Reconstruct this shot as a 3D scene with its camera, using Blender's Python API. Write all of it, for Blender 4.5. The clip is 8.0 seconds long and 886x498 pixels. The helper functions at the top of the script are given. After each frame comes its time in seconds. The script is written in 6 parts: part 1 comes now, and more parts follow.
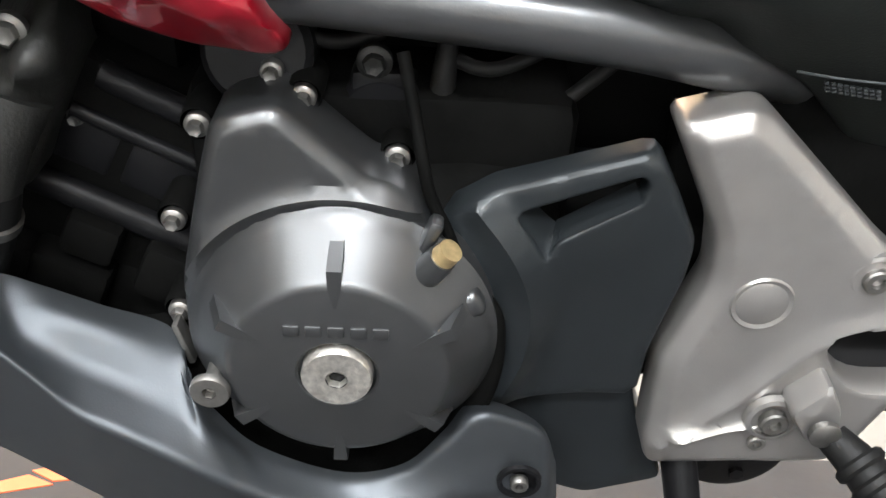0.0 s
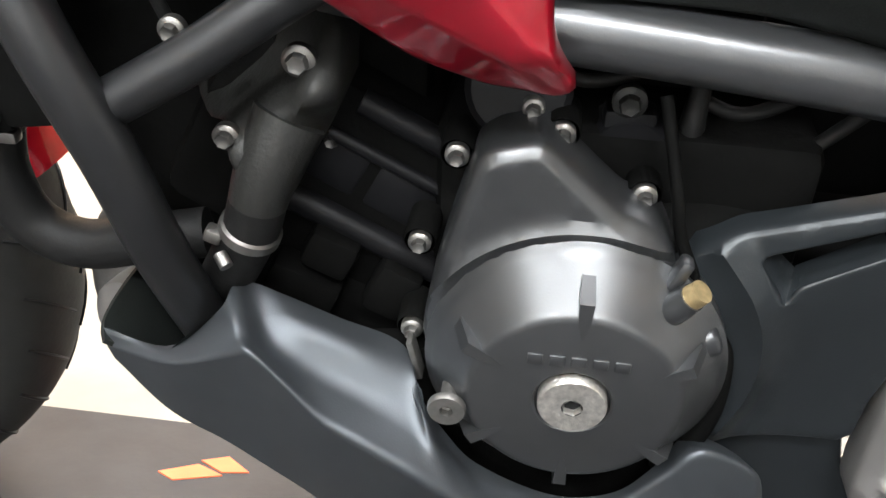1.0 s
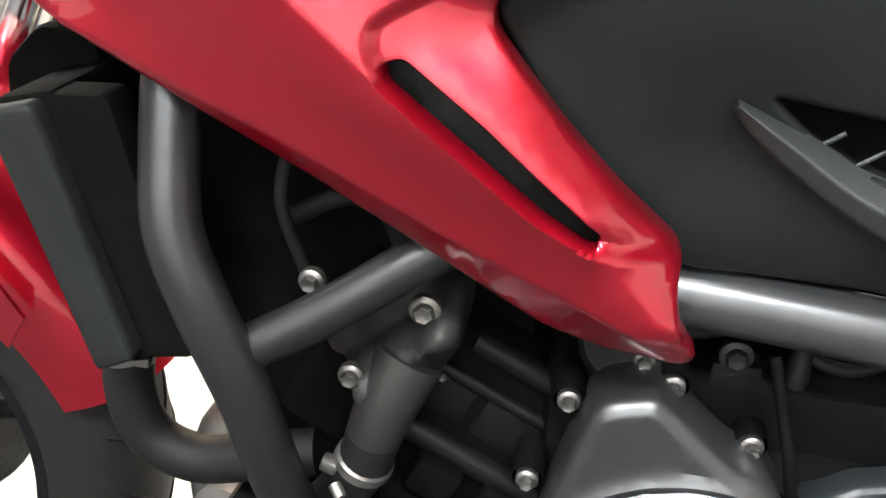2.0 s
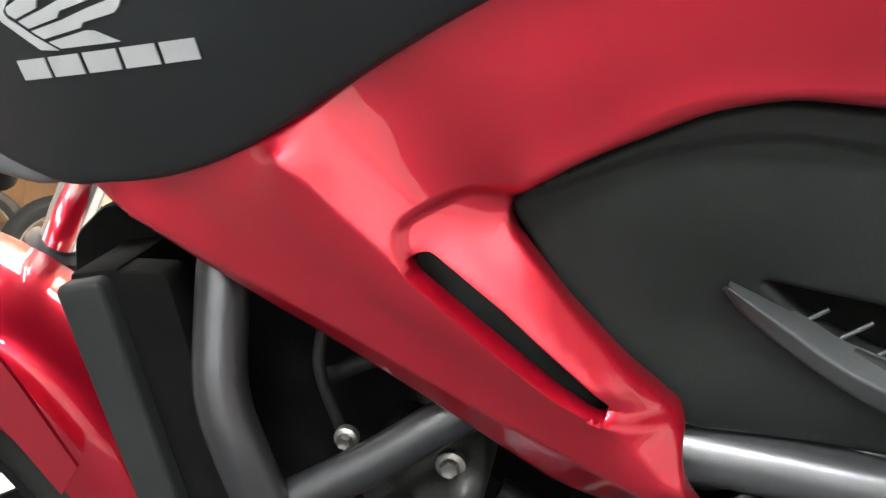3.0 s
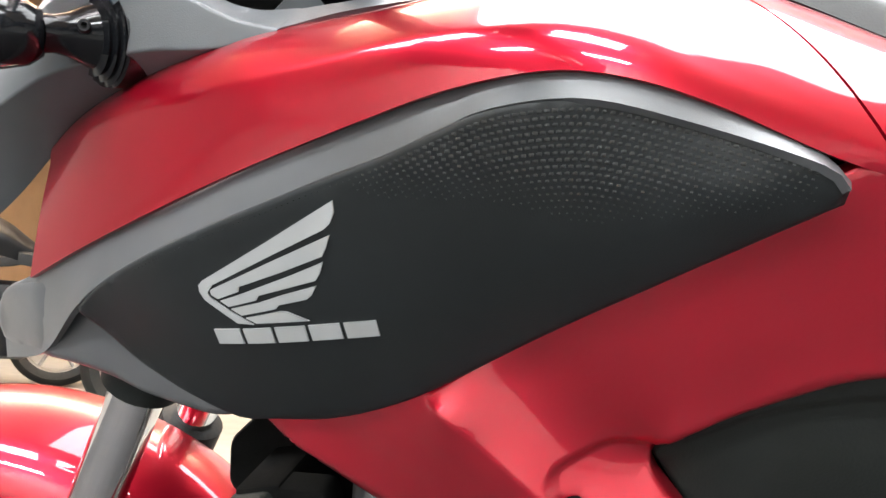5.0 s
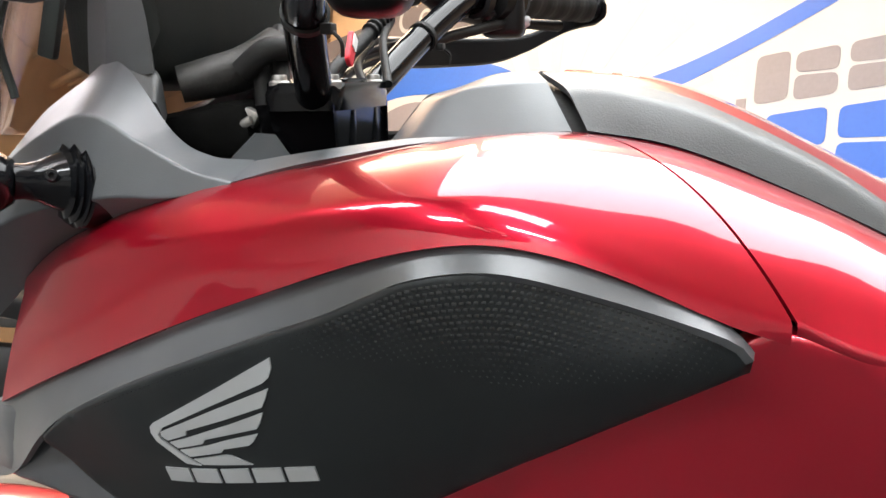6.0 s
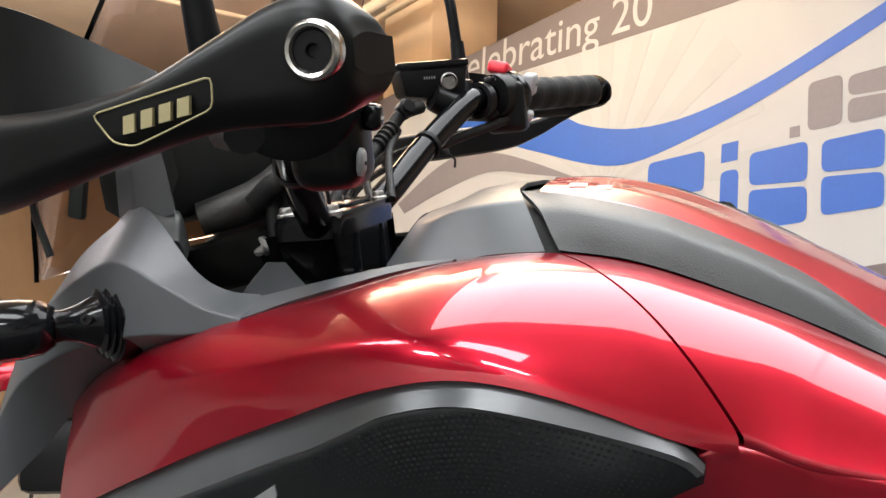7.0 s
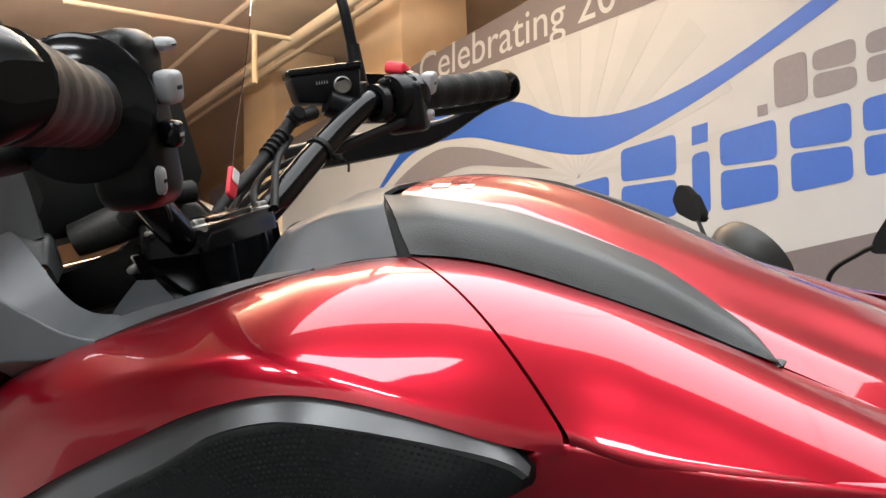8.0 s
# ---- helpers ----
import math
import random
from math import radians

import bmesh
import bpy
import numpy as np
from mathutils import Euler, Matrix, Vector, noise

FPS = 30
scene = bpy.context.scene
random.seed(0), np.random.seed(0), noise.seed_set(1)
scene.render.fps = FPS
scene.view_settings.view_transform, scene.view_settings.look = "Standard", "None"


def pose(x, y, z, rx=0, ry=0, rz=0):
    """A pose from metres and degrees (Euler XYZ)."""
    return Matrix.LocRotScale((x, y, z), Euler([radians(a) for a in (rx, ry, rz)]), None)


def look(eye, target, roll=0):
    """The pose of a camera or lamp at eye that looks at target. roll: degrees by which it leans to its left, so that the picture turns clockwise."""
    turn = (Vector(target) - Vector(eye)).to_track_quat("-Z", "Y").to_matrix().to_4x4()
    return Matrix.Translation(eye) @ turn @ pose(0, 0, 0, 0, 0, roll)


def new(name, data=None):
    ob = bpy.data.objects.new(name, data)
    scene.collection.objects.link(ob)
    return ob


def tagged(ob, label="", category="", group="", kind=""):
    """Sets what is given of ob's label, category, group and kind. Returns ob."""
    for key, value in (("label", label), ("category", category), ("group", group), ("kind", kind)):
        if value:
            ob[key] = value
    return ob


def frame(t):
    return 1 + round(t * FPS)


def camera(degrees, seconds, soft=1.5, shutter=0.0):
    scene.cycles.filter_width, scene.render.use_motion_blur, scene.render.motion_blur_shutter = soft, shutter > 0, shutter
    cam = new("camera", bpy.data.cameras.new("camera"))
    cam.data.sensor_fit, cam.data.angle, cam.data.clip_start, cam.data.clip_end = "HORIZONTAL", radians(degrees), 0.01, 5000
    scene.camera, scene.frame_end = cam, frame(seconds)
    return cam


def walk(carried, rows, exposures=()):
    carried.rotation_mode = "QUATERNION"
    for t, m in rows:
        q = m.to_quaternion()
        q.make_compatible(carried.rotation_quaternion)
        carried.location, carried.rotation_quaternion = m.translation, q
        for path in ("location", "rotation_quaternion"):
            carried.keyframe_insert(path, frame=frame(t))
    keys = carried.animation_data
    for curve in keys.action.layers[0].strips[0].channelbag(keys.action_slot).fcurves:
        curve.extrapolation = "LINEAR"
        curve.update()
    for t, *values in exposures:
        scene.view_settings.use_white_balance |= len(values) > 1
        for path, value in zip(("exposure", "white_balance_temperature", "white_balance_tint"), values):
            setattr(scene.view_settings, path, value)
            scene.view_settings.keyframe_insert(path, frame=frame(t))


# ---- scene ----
cam = camera(52.5, 8.0, soft=1.5)
PATH = [
    (0, (0.0, 0.0, 0.54), (0.027, 1.902, -0.077), 2.6),
    (0.5, (-0.048, -0.014, 0.547), (-0.132, 1.88, -0.089), 2.7),
    (1, (-0.086, -0.016, 0.552), (-0.254, 1.881, -0.058), 4.3),
    (1.5, (-0.124, -0.028, 0.577), (-0.378, 1.905, 0.134), 5.3),
    (1.7, (-0.13, -0.029, 0.595), (-0.405, 1.913, 0.206), 5.4),
    (2.8, (-0.132, -0.071, 0.627), (-0.472, 1.897, 0.524), 5.1),
    (3, (-0.125, -0.08, 0.646), (-0.499, 1.883, 0.573), 4.8),
    (3.5, (-0.126, -0.1, 0.697), (-0.561, 1.852, 0.662), 3.7),
    (4, (-0.127, -0.112, 0.715), (-0.584, 1.835, 0.749), 3.1),
    (4.2, (-0.131, -0.12, 0.72), (-0.612, 1.82, 0.796), 3.3),
    (5.3, (-0.172, -0.146, 0.737), (-0.689, 1.782, 0.865), 4.1),
    (5.5, (-0.165, -0.147, 0.746), (-0.681, 1.779, 0.907), 4.3),
    (6, (-0.122, -0.158, 0.781), (-0.681, 1.75, 1.004), 4.3),
    (6.5, (-0.086, -0.185, 0.808), (-0.724, 1.687, 1.105), 1.8),
    (7, (-0.06, -0.195, 0.825), (-0.764, 1.652, 1.133), 1.0),
    (7.5, (-0.02, -0.189, 0.838), (-0.731, 1.653, 1.156), -1.2),
    (8, (0.02, -0.16, 0.831), (-0.667, 1.694, 1.13), -2.3),
]
walk(cam, [(t, look(eye, target, roll)) for t, eye, target, roll in PATH], [(0.0, 0.55), (0.7, 0.45), (1.5, 0.80), (3.5, 0.88), (4.0, 0.66), (5.5, 0.34), (6.0, -0.07), (6.5, -0.47), (7.0, -0.70), (8.0, -0.98)])

# ---- light: closed showroom with ceiling light panels ----
world = bpy.data.worlds.new("room_world")
scene.world = world
world.use_nodes = True
world.node_tree.nodes["Background"].inputs[0].default_value = (1.0, 0.95, 0.88, 1)
world.node_tree.nodes["Background"].inputs[1].default_value = 0.015


def area(name, at, target, sx, sy, watts, colour):
    lamp = bpy.data.lights.new(name, "AREA")
    lamp.shape, lamp.size, lamp.size_y, lamp.energy, lamp.color = "RECTANGLE", sx, sy, watts, colour
    ob = new(name, lamp)
    ob.matrix_world = look(at, target)
    return ob


CEIL = 4.4
LAMPS = [(-2.2, -1.3), (-0.1, -1.3)]
PANELS = [(-5.3, 2.6), (0.5, 1.3)]
# unseen lamp row added to brighten the south wall that the paint reflects
WALL_FILLS = [(-2.2, -3.9), (0.6, -3.9)]
for lx, ly in LAMPS:
    area("ceiling_lamp", (lx, ly, 3.55), (lx, ly, 0), 1.7, 0.9, 120, (0.95, 0.98, 1.0))
for lx, ly in PANELS:
    area("panel_lamp", (lx, ly, 3.55), (lx, ly, 0), 3.6, 2.3, 218, (0.95, 0.98, 1.0))
for lx, ly in WALL_FILLS:
    area("wall_fill_lamp", (lx, ly, 3.55), (lx, ly, 0), 1.6, 0.6, 240, (0.95, 0.98, 1.0))
# fill lamps without fixtures, added to brighten the ceiling boards
for lx, ly in ((-4.6, 3.8), (-1.8, 4.2)):
    area("ceiling_fill_lamp", (lx, ly, 3.68), (lx, ly, 5), 2.4, 1.2, 620, (1.0, 0.97, 0.92))

# ---- materials ----


def material(name, colour, rough=0.5, metal=0.0, coat=0.0, grain=0.06, scale=40.0, bump=0.0, bump_scale=300.0, spec=0.5, rough_var=0.1):
    """A surface with variation at two scales: broad tone shifts and fine grain, with optional fine relief."""
    m = bpy.data.materials.new(name)
    m.use_nodes = True
    nt = m.node_tree
    b = nt.nodes["Principled BSDF"]
    co = nt.nodes.new("ShaderNodeTexCoord")
    n1 = nt.nodes.new("ShaderNodeTexNoise")
    n1.inputs["Scale"].default_value, n1.inputs["Detail"].default_value = scale, 6
    n2 = nt.nodes.new("ShaderNodeTexNoise")
    n2.inputs["Scale"].default_value, n2.inputs["Detail"].default_value = scale * 0.12, 3
    nt.links.new(co.outputs["Object"], n1.inputs["Vector"])
    nt.links.new(co.outputs["Object"], n2.inputs["Vector"])
    mix = nt.nodes.new("ShaderNodeMath")
    mix.operation = "ADD"
    nt.links.new(n1.outputs["Fac"], mix.inputs[0])
    nt.links.new(n2.outputs["Fac"], mix.inputs[1])
    rng = nt.nodes.new("ShaderNodeMapRange")
    rng.inputs["From Min"].default_value, rng.inputs["From Max"].default_value = 0.7, 1.3
    rng.inputs["To Min"].default_value, rng.inputs["To Max"].default_value = 1 - grain, 1 + grain
    nt.links.new(mix.outputs[0], rng.inputs["Value"])
    mul = nt.nodes.new("ShaderNodeVectorMath")
    mul.operation = "SCALE"
    mul.inputs[0].default_value = colour[:3]
    nt.links.new(rng.outputs[0], mul.inputs["Scale"])
    nt.links.new(mul.outputs[0], b.inputs["Base Color"])
    rr = nt.nodes.new("ShaderNodeMapRange")
    rr.inputs["From Min"].default_value, rr.inputs["From Max"].default_value = 0.3, 0.7
    rr.inputs["To Min"].default_value, rr.inputs["To Max"].default_value = max(0.02, rough - rough_var * rough), min(1, rough + rough_var * rough)
    nt.links.new(n2.outputs["Fac"], rr.inputs["Value"])
    nt.links.new(rr.outputs[0], b.inputs["Roughness"])
    b.inputs["Metallic"].default_value = metal
    b.inputs["Specular IOR Level"].default_value = spec
    b.inputs["Coat Weight"].default_value = coat
    b.inputs["Coat Roughness"].default_value = 0.035
    b.inputs["Coat IOR"].default_value = 1.51
    if bump:
        n3 = nt.nodes.new("ShaderNodeTexNoise")
        n3.inputs["Scale"].default_value, n3.inputs["Detail"].default_value = bump_scale, 4
        nt.links.new(co.outputs["Object"], n3.inputs["Vector"])
        bp = nt.nodes.new("ShaderNodeBump")
        bp.inputs["Strength"].default_value, bp.inputs["Distance"].default_value = bump, 0.001
        nt.links.new(n3.outputs["Fac"], bp.inputs["Height"])
        nt.links.new(bp.outputs[0], b.inputs["Normal"])
    return m


RED = material("red_paint", (0.41, 0.005, 0.021), 0.33, 0.75, 1.0, grain=0.03, spec=0.25)
GRAPHITE = material("graphite_paint", (0.108, 0.111, 0.115), 0.36, 0.85, 0.0, bump=0.04, bump_scale=900)
BLUEGREY = material("blue_grey_paint", (0.078, 0.086, 0.095), 0.45, 0.75, 0.0, bump=0.06, bump_scale=700)
SILVER = material("silver_paint", (0.34, 0.33, 0.32), 0.34, 0.7, 0.0, bump=0.1, bump_scale=900)
DARKCOVER = material("dark_cover_paint", (0.023, 0.027, 0.030), 0.31, 0.4, bump=0.1, bump_scale=800)
PLASTIC = material("black_plastic", (0.0145, 0.0165, 0.0155), 0.47, 0, bump=0.25, bump_scale=650, grain=0.12, spec=0.14)
PANELMAT = material("panel_plastic", (0.012, 0.0145, 0.0155), 0.44, 0, bump=0.12, bump_scale=1200, grain=0.1, spec=0.32)
BANDMAT = material("band_plastic", (0.095, 0.099, 0.104), 0.33, 0.3, bump=0.08, bump_scale=1500, grain=0.06)
COWLMAT = material("cowl_plastic", (0.062, 0.068, 0.073), 0.36, 0.05, bump=0.14, bump_scale=1200, grain=0.08, spec=0.45)
LIDMAT = material("lid_plastic", (0.042, 0.045, 0.046), 0.42, 0, bump=0.25, bump_scale=900, grain=0.1)
RUBBER = material("rubber", (0.007, 0.007, 0.007), 0.6, 0, bump=0.3, bump_scale=250, grain=0.2, spec=0.25)
TYREMAT = material("tyre_rubber", (0.012, 0.012, 0.011), 0.65, 0, bump=0.3, bump_scale=180, grain=0.25, spec=0.3)
BLACKGLOSS = material("black_gloss", (0.005, 0.0055, 0.0065), 0.12, 0, 0.0, spec=0.24)
CLAMPMAT = material("clamp_lacquer", (0.003, 0.003, 0.0035), 0.16, 0, 0.0, spec=0.12)
BLACKMETAL = material("black_metal", (0.007, 0.007, 0.0078), 0.40, 0.05, bump=0.1, bump_scale=500, spec=0.16)
# one frame paint twice: lighter for the lit main tube, darker for shaded ones
LITTUBE = material("frame_lit", (0.110, 0.113, 0.118), 0.30, 0.75, bump=0.08, bump_scale=600)
SHADETUBE = material("frame_shade", (0.045, 0.046, 0.048), 0.33, 0.75, bump=0.08, bump_scale=600)
# near-black base also carries the deep shade between and behind parts
SHADEBLACK = material("shade_black", (0.0042, 0.0042, 0.0040), 0.72, 0.0, bump=0.4, bump_scale=220, grain=0.3, spec=0.035)
HOUSING = material("housing_grey", (0.025, 0.025, 0.0235), 0.45, 0.3, bump=0.4, bump_scale=350, grain=0.15)
STEEL = material("steel", (0.25, 0.243, 0.232), 0.45, 0.95, grain=0.2, scale=150)
WORNSTEEL = material("worn_steel", (0.62, 0.60, 0.56), 0.42, 0.9, grain=0.35, scale=260, bump=0.5, bump_scale=260)
CHROME = material("chrome", (0.75, 0.75, 0.75), 0.1, 1.0)
RINGMAT = material("polished_ring", (0.50, 0.49, 0.46), 0.22, 1.0, grain=0.15, scale=200)
BRASS = material("brass", (0.55, 0.42, 0.22), 0.4, 0.8, grain=0.3, scale=200)
DECAL = material("decal_grey", (0.42, 0.44, 0.45), 0.5, 0.2)
WHITEDECAL = material("white_decal", (0.75, 0.75, 0.75), 0.4)
GOLD = material("gold_print", (0.40, 0.35, 0.19), 0.5, 0.3)
BUTTON = material("grey_button", (0.30, 0.31, 0.32), 0.5)
REDBUTTON = material("red_button", (0.7, 0.02, 0.04), 0.45)
CONCRETE = material("concrete_floor", (0.215, 0.209, 0.194), 0.55, 0, grain=0.14, scale=9, bump=0.3, bump_scale=60)
MATGREY = material("grey_floor_paint", (0.050, 0.049, 0.050), 0.7, 0, spec=0.12, grain=0.15, scale=14, bump=0.3, bump_scale=90)
ORANGE = material("orange_paint", (0.75, 0.14, 0.05), 0.55, 0, grain=0.12)
WALLMAT = material("beige_wall", (0.56, 0.39, 0.24), 0.8, 0, grain=0.08, scale=4, bump=0.2, bump_scale=40)
CREAM = material("cream_paint", (0.68, 0.58, 0.44), 0.75, 0, grain=0.06, scale=5)
CEILMAT = material("ceiling_boards", (0.62, 0.47, 0.33), 0.8, 0, grain=0.1, scale=3)
DOTMAT = material("dot_plastic", (0.008, 0.009, 0.010), 0.18, spec=0.55)
# pale tone for unseen walls, raised to brighten reflections in the paint
BOUNCEWALL = material("bounce_wall", (0.72, 0.72, 0.71), 0.8, 0, grain=0.1, scale=4)
GREYWALL = material("grey_wall", (0.22, 0.21, 0.20), 0.8, 0, grain=0.1, scale=4)
BANWHITE = material("banner_white", (0.40, 0.42, 0.445), 0.55, 0, grain=0.04, scale=3)
BANBEIGE = material("banner_beige", (0.375, 0.395, 0.415), 0.55, 0, grain=0.04, scale=3)
BANBLUE = material("banner_blue", (0.020, 0.102, 0.45), 0.5)
BANGREY = material("banner_grey", (0.128, 0.113, 0.123), 0.55)
BANMAUVE = material("banner_mauve", (0.185, 0.174, 0.197), 0.55)
PIPEMAT = material("pipe_paint", (0.60, 0.48, 0.33), 0.6)
GLOVEBLACK = material("guard_plastic", (0.0045, 0.0047, 0.005), 0.36, 0, bump=0.05, bump_scale=1400, spec=0.17)


def glass(name, tint, rough=0.02):
    m = bpy.data.materials.new(name)
    m.use_nodes = True
    b = m.node_tree.nodes["Principled BSDF"]
    b.inputs["Base Color"].default_value = (*tint, 1)
    b.inputs["Roughness"].default_value, b.inputs["Transmission Weight"].default_value, b.inputs["IOR"].default_value = rough, 1.0, 1.3
    return m


SMOKE = glass("smoked_screen", (0.74, 0.67, 0.68))


def emitter(name, colour, power):
    m = bpy.data.materials.new(name)
    m.use_nodes = True
    b = m.node_tree.nodes["Principled BSDF"]
    b.inputs["Base Color"].default_value = (0.8, 0.8, 0.8, 1)
    b.inputs["Emission Color"].default_value = (*colour, 1)
    b.inputs["Emission Strength"].default_value = power
    return m


TUBELIGHT = emitter("light_panel", (0.95, 0.98, 1.0), 2.5)

# ---- mesh helpers ----


def thing(name, label, category, m=None, group="", kind=""):
    ob = new(name)
    ob.empty_display_size = 0.1
    if m is not None:
        ob.matrix_basis = m
    return tagged(ob, label, category, group, kind)


def finish(bm, name, mat, sharp=38.0):
    bmesh.ops.recalc_face_normals(bm, faces=bm.faces)
    me = bpy.data.meshes.new(name)
    bm.to_mesh(me)
    bm.free()
    me.polygons.foreach_set("use_smooth", [True] * len(me.polygons))
    me.set_sharp_from_angle(angle=radians(sharp))
    me.materials.append(mat)
    return me


def part(name, bm, mat, parent=None, label="", sharp=38.0):
    ob = new(name, finish(bm, name, mat, sharp))
    if parent is not None:
        ob.parent = parent
    return tagged(ob, label)


def cr(pts, n, closed=False):
    """n points along a smooth curve through pts, evenly by length."""
    p = np.array(pts, float)
    k = len(p)
    if k == 2 and not closed:
        return p[0] + (p[1] - p[0]) * np.linspace(0, 1, n)[:, None]
    if closed:
        p = np.vstack([p[-1], p, p[0], p[1]])
    else:
        p = np.vstack([2 * p[0] - p[1], p, 2 * p[-1] - p[-2]])
    out = []
    for i in range(1, len(p) - 2):
        a, b, c, d = p[i - 1 : i + 3]
        s = np.linspace(0, 1, 12, endpoint=False)[:, None]
        out.append(0.5 * (2 * b + (c - a) * s + (2 * a - 5 * b + 4 * c - d) * s**2 + (3 * b - a - 3 * c + d) * s**3))
    out = np.vstack(out + [p[-2][None]])
    length = np.r_[0, np.cumsum(np.linalg.norm(np.diff(out, axis=0), axis=1))]
    want = np.linspace(0, length[-1], n + 1 if closed else n)
    res = np.stack([np.interp(want, length, out[:, j]) for j in range(out.shape[1])], 1)
    return res[:-1] if closed else res


def rounded(pts, r, n=4):
    """A closed polygon with its corners rounded by about r."""
    p = np.array(pts, float)
    out = []
    for i in range(len(p)):
        a, b, c = p[i - 1], p[i], p[(i + 1) % len(p)]
        la, lc = np.linalg.norm(a - b), np.linalg.norm(c - b)
        k = min(r, la * 0.45, lc * 0.45)
        s, e = b + (a - b) / la * k, b + (c - b) / lc * k
        for t in np.linspace(0, 1, n):
            out.append((1 - t) ** 2 * s + 2 * t * (1 - t) * b + t * t * e)
    return np.array(out)


def add_loft(bm, curves, nx=40, ny=8, close=False, thick=0.0):
    """A smooth sheet through several long curves, given as lists of (x, y, z)."""
    rows = [cr(c, nx) for c in curves]
    cols = [cr([r[i] for r in rows], ny) if len(rows) > 2 else np.linspace(rows[0][i], rows[1][i], ny) for i in range(nx)]
    grid = [[bm.verts.new(cols[i][j]) for j in range(ny)] for i in range(nx)]
    faces = [bm.faces.new((grid[i][j], grid[i + 1][j], grid[i + 1][j + 1], grid[i][j + 1])) for i in range(nx - 1) for j in range(ny - 1)]
    if thick:
        bmesh.ops.recalc_face_normals(bm, faces=faces)
        bmesh.ops.solidify(bm, geom=faces, thickness=thick)
    return faces


def cri(pts, n):
    """n points along a smooth curve through pts, evenly by their count."""
    p = np.array(pts, float)
    p = np.vstack([2 * p[0] - p[1], p, 2 * p[-1] - p[-2]])
    out = []
    for t in np.linspace(0, len(pts) - 1, n):
        i = min(int(t), len(pts) - 2)
        s = t - i
        a, b, c, d = p[i : i + 4]
        out.append(0.5 * (2 * b + (c - a) * s + (2 * a - 5 * b + 4 * c - d) * s**2 + (3 * b - a - 3 * c + d) * s**3))
    return np.array(out)


def eased(pts, n, soft):
    """A curve through pts, sampled n times and smoothed, with its ends kept."""
    p = cri(pts, n)
    k = np.exp(-0.5 * (np.arange(-3 * soft, 3 * soft + 1) / soft) ** 2)
    pad = 3 * soft
    ext = np.vstack([2 * p[0] - p[pad:0:-1], p, 2 * p[-1] - p[-2 : -pad - 2 : -1]])
    return np.stack([np.convolve(ext[:, j], k / k.sum(), "valid") for j in range(3)], 1)


def add_creased(bm, curves, nx=60, r=0.005, thick=0.0):
    """A sheet through several long curves with straight flanks between them and rounded edges along them."""
    rows = [np.array(c, float) if len(c) == nx else cri(c, nx) for c in curves]
    cols = []
    for i in range(nx):
        p = [r_[i] for r_ in rows]
        line = [p[0]]
        for a, b, c in zip(p, p[1:], p[2:]):
            la, lc = np.linalg.norm(a - b) + 1e-9, np.linalg.norm(c - b) + 1e-9
            k = min(r, la * 0.45, lc * 0.45)
            s_, e_ = b + (a - b) / la * k, b + (c - b) / lc * k
            line += [(1 - t) ** 2 * s_ + 2 * t * (1 - t) * b + t * t * e_ for t in np.linspace(0, 1, 8)]
        cols.append(line + [p[-1]])
    grid = [[bm.verts.new(q) for q in c] for c in cols]
    faces = [bm.faces.new((grid[i][j], grid[i + 1][j], grid[i + 1][j + 1], grid[i][j + 1])) for i in range(nx - 1) for j in range(len(cols[0]) - 1)]
    if thick:
        bmesh.ops.recalc_face_normals(bm, faces=faces)
        bmesh.ops.solidify(bm, geom=faces, thickness=thick)
    return faces


def inside(pts, poly):
    x, y = pts[:, 0:1], pts[:, 1:2]
    a, b = poly, np.roll(poly, -1, 0)
    cross = ((a[:, 1] > y) != (b[:, 1] > y)) & (x < (b[:, 0] - a[:, 0]) * (y - a[:, 1]) / (b[:, 1] - a[:, 1] + 1e-12) + a[:, 0])
    return cross.sum(1) % 2 == 1


def away(pts, polys, closed=True):
    """Distance of each point to the nearest of some polylines."""
    best = np.full(len(pts), 9.0)
    for poly in polys:
        a = poly if closed else poly[:-1]
        b = np.roll(poly, -1, 0) if closed else poly[1:]
        d = b - a
        k = np.clip(((pts[:, None] - a) * d).sum(2) / ((d * d).sum(1) + 1e-12), 0, 1)
        best = np.minimum(best, np.linalg.norm(a + k[..., None] * d - pts[:, None], axis=2).min(1))
    return best


def blend(*curves, soft=1e-5):
    """A smooth depth over (x, v) that runs through curves given as (depths, points): a thin plate bent through them."""
    q, d = [], []
    for depth, pts in curves:
        k = max(6, 3 * len(pts))
        p = cr(pts, k) if len(pts) > 2 else np.linspace(pts[0], pts[1], k)
        q.append(p)
        d.append(np.interp(np.linspace(0, 1, k), np.linspace(0, 1, len(np.atleast_1d(depth))), np.atleast_1d(depth)))
    q, d = np.vstack(q), np.concatenate(d)

    def kernel(a, b):
        r2 = ((a[:, None] - b) ** 2).sum(2) * 100
        return r2 * np.log(r2 + 1e-9)

    k = len(q)
    one = np.c_[np.ones(k), q]
    m = np.block([[kernel(q, q) + soft * k * np.eye(k), one], [one.T, np.zeros((3, 3))]])
    w = np.linalg.solve(m, np.r_[d, 0, 0, 0])
    return lambda p: kernel(p, q) @ w[:k] + np.c_[np.ones(len(p)), p] @ w[k:]


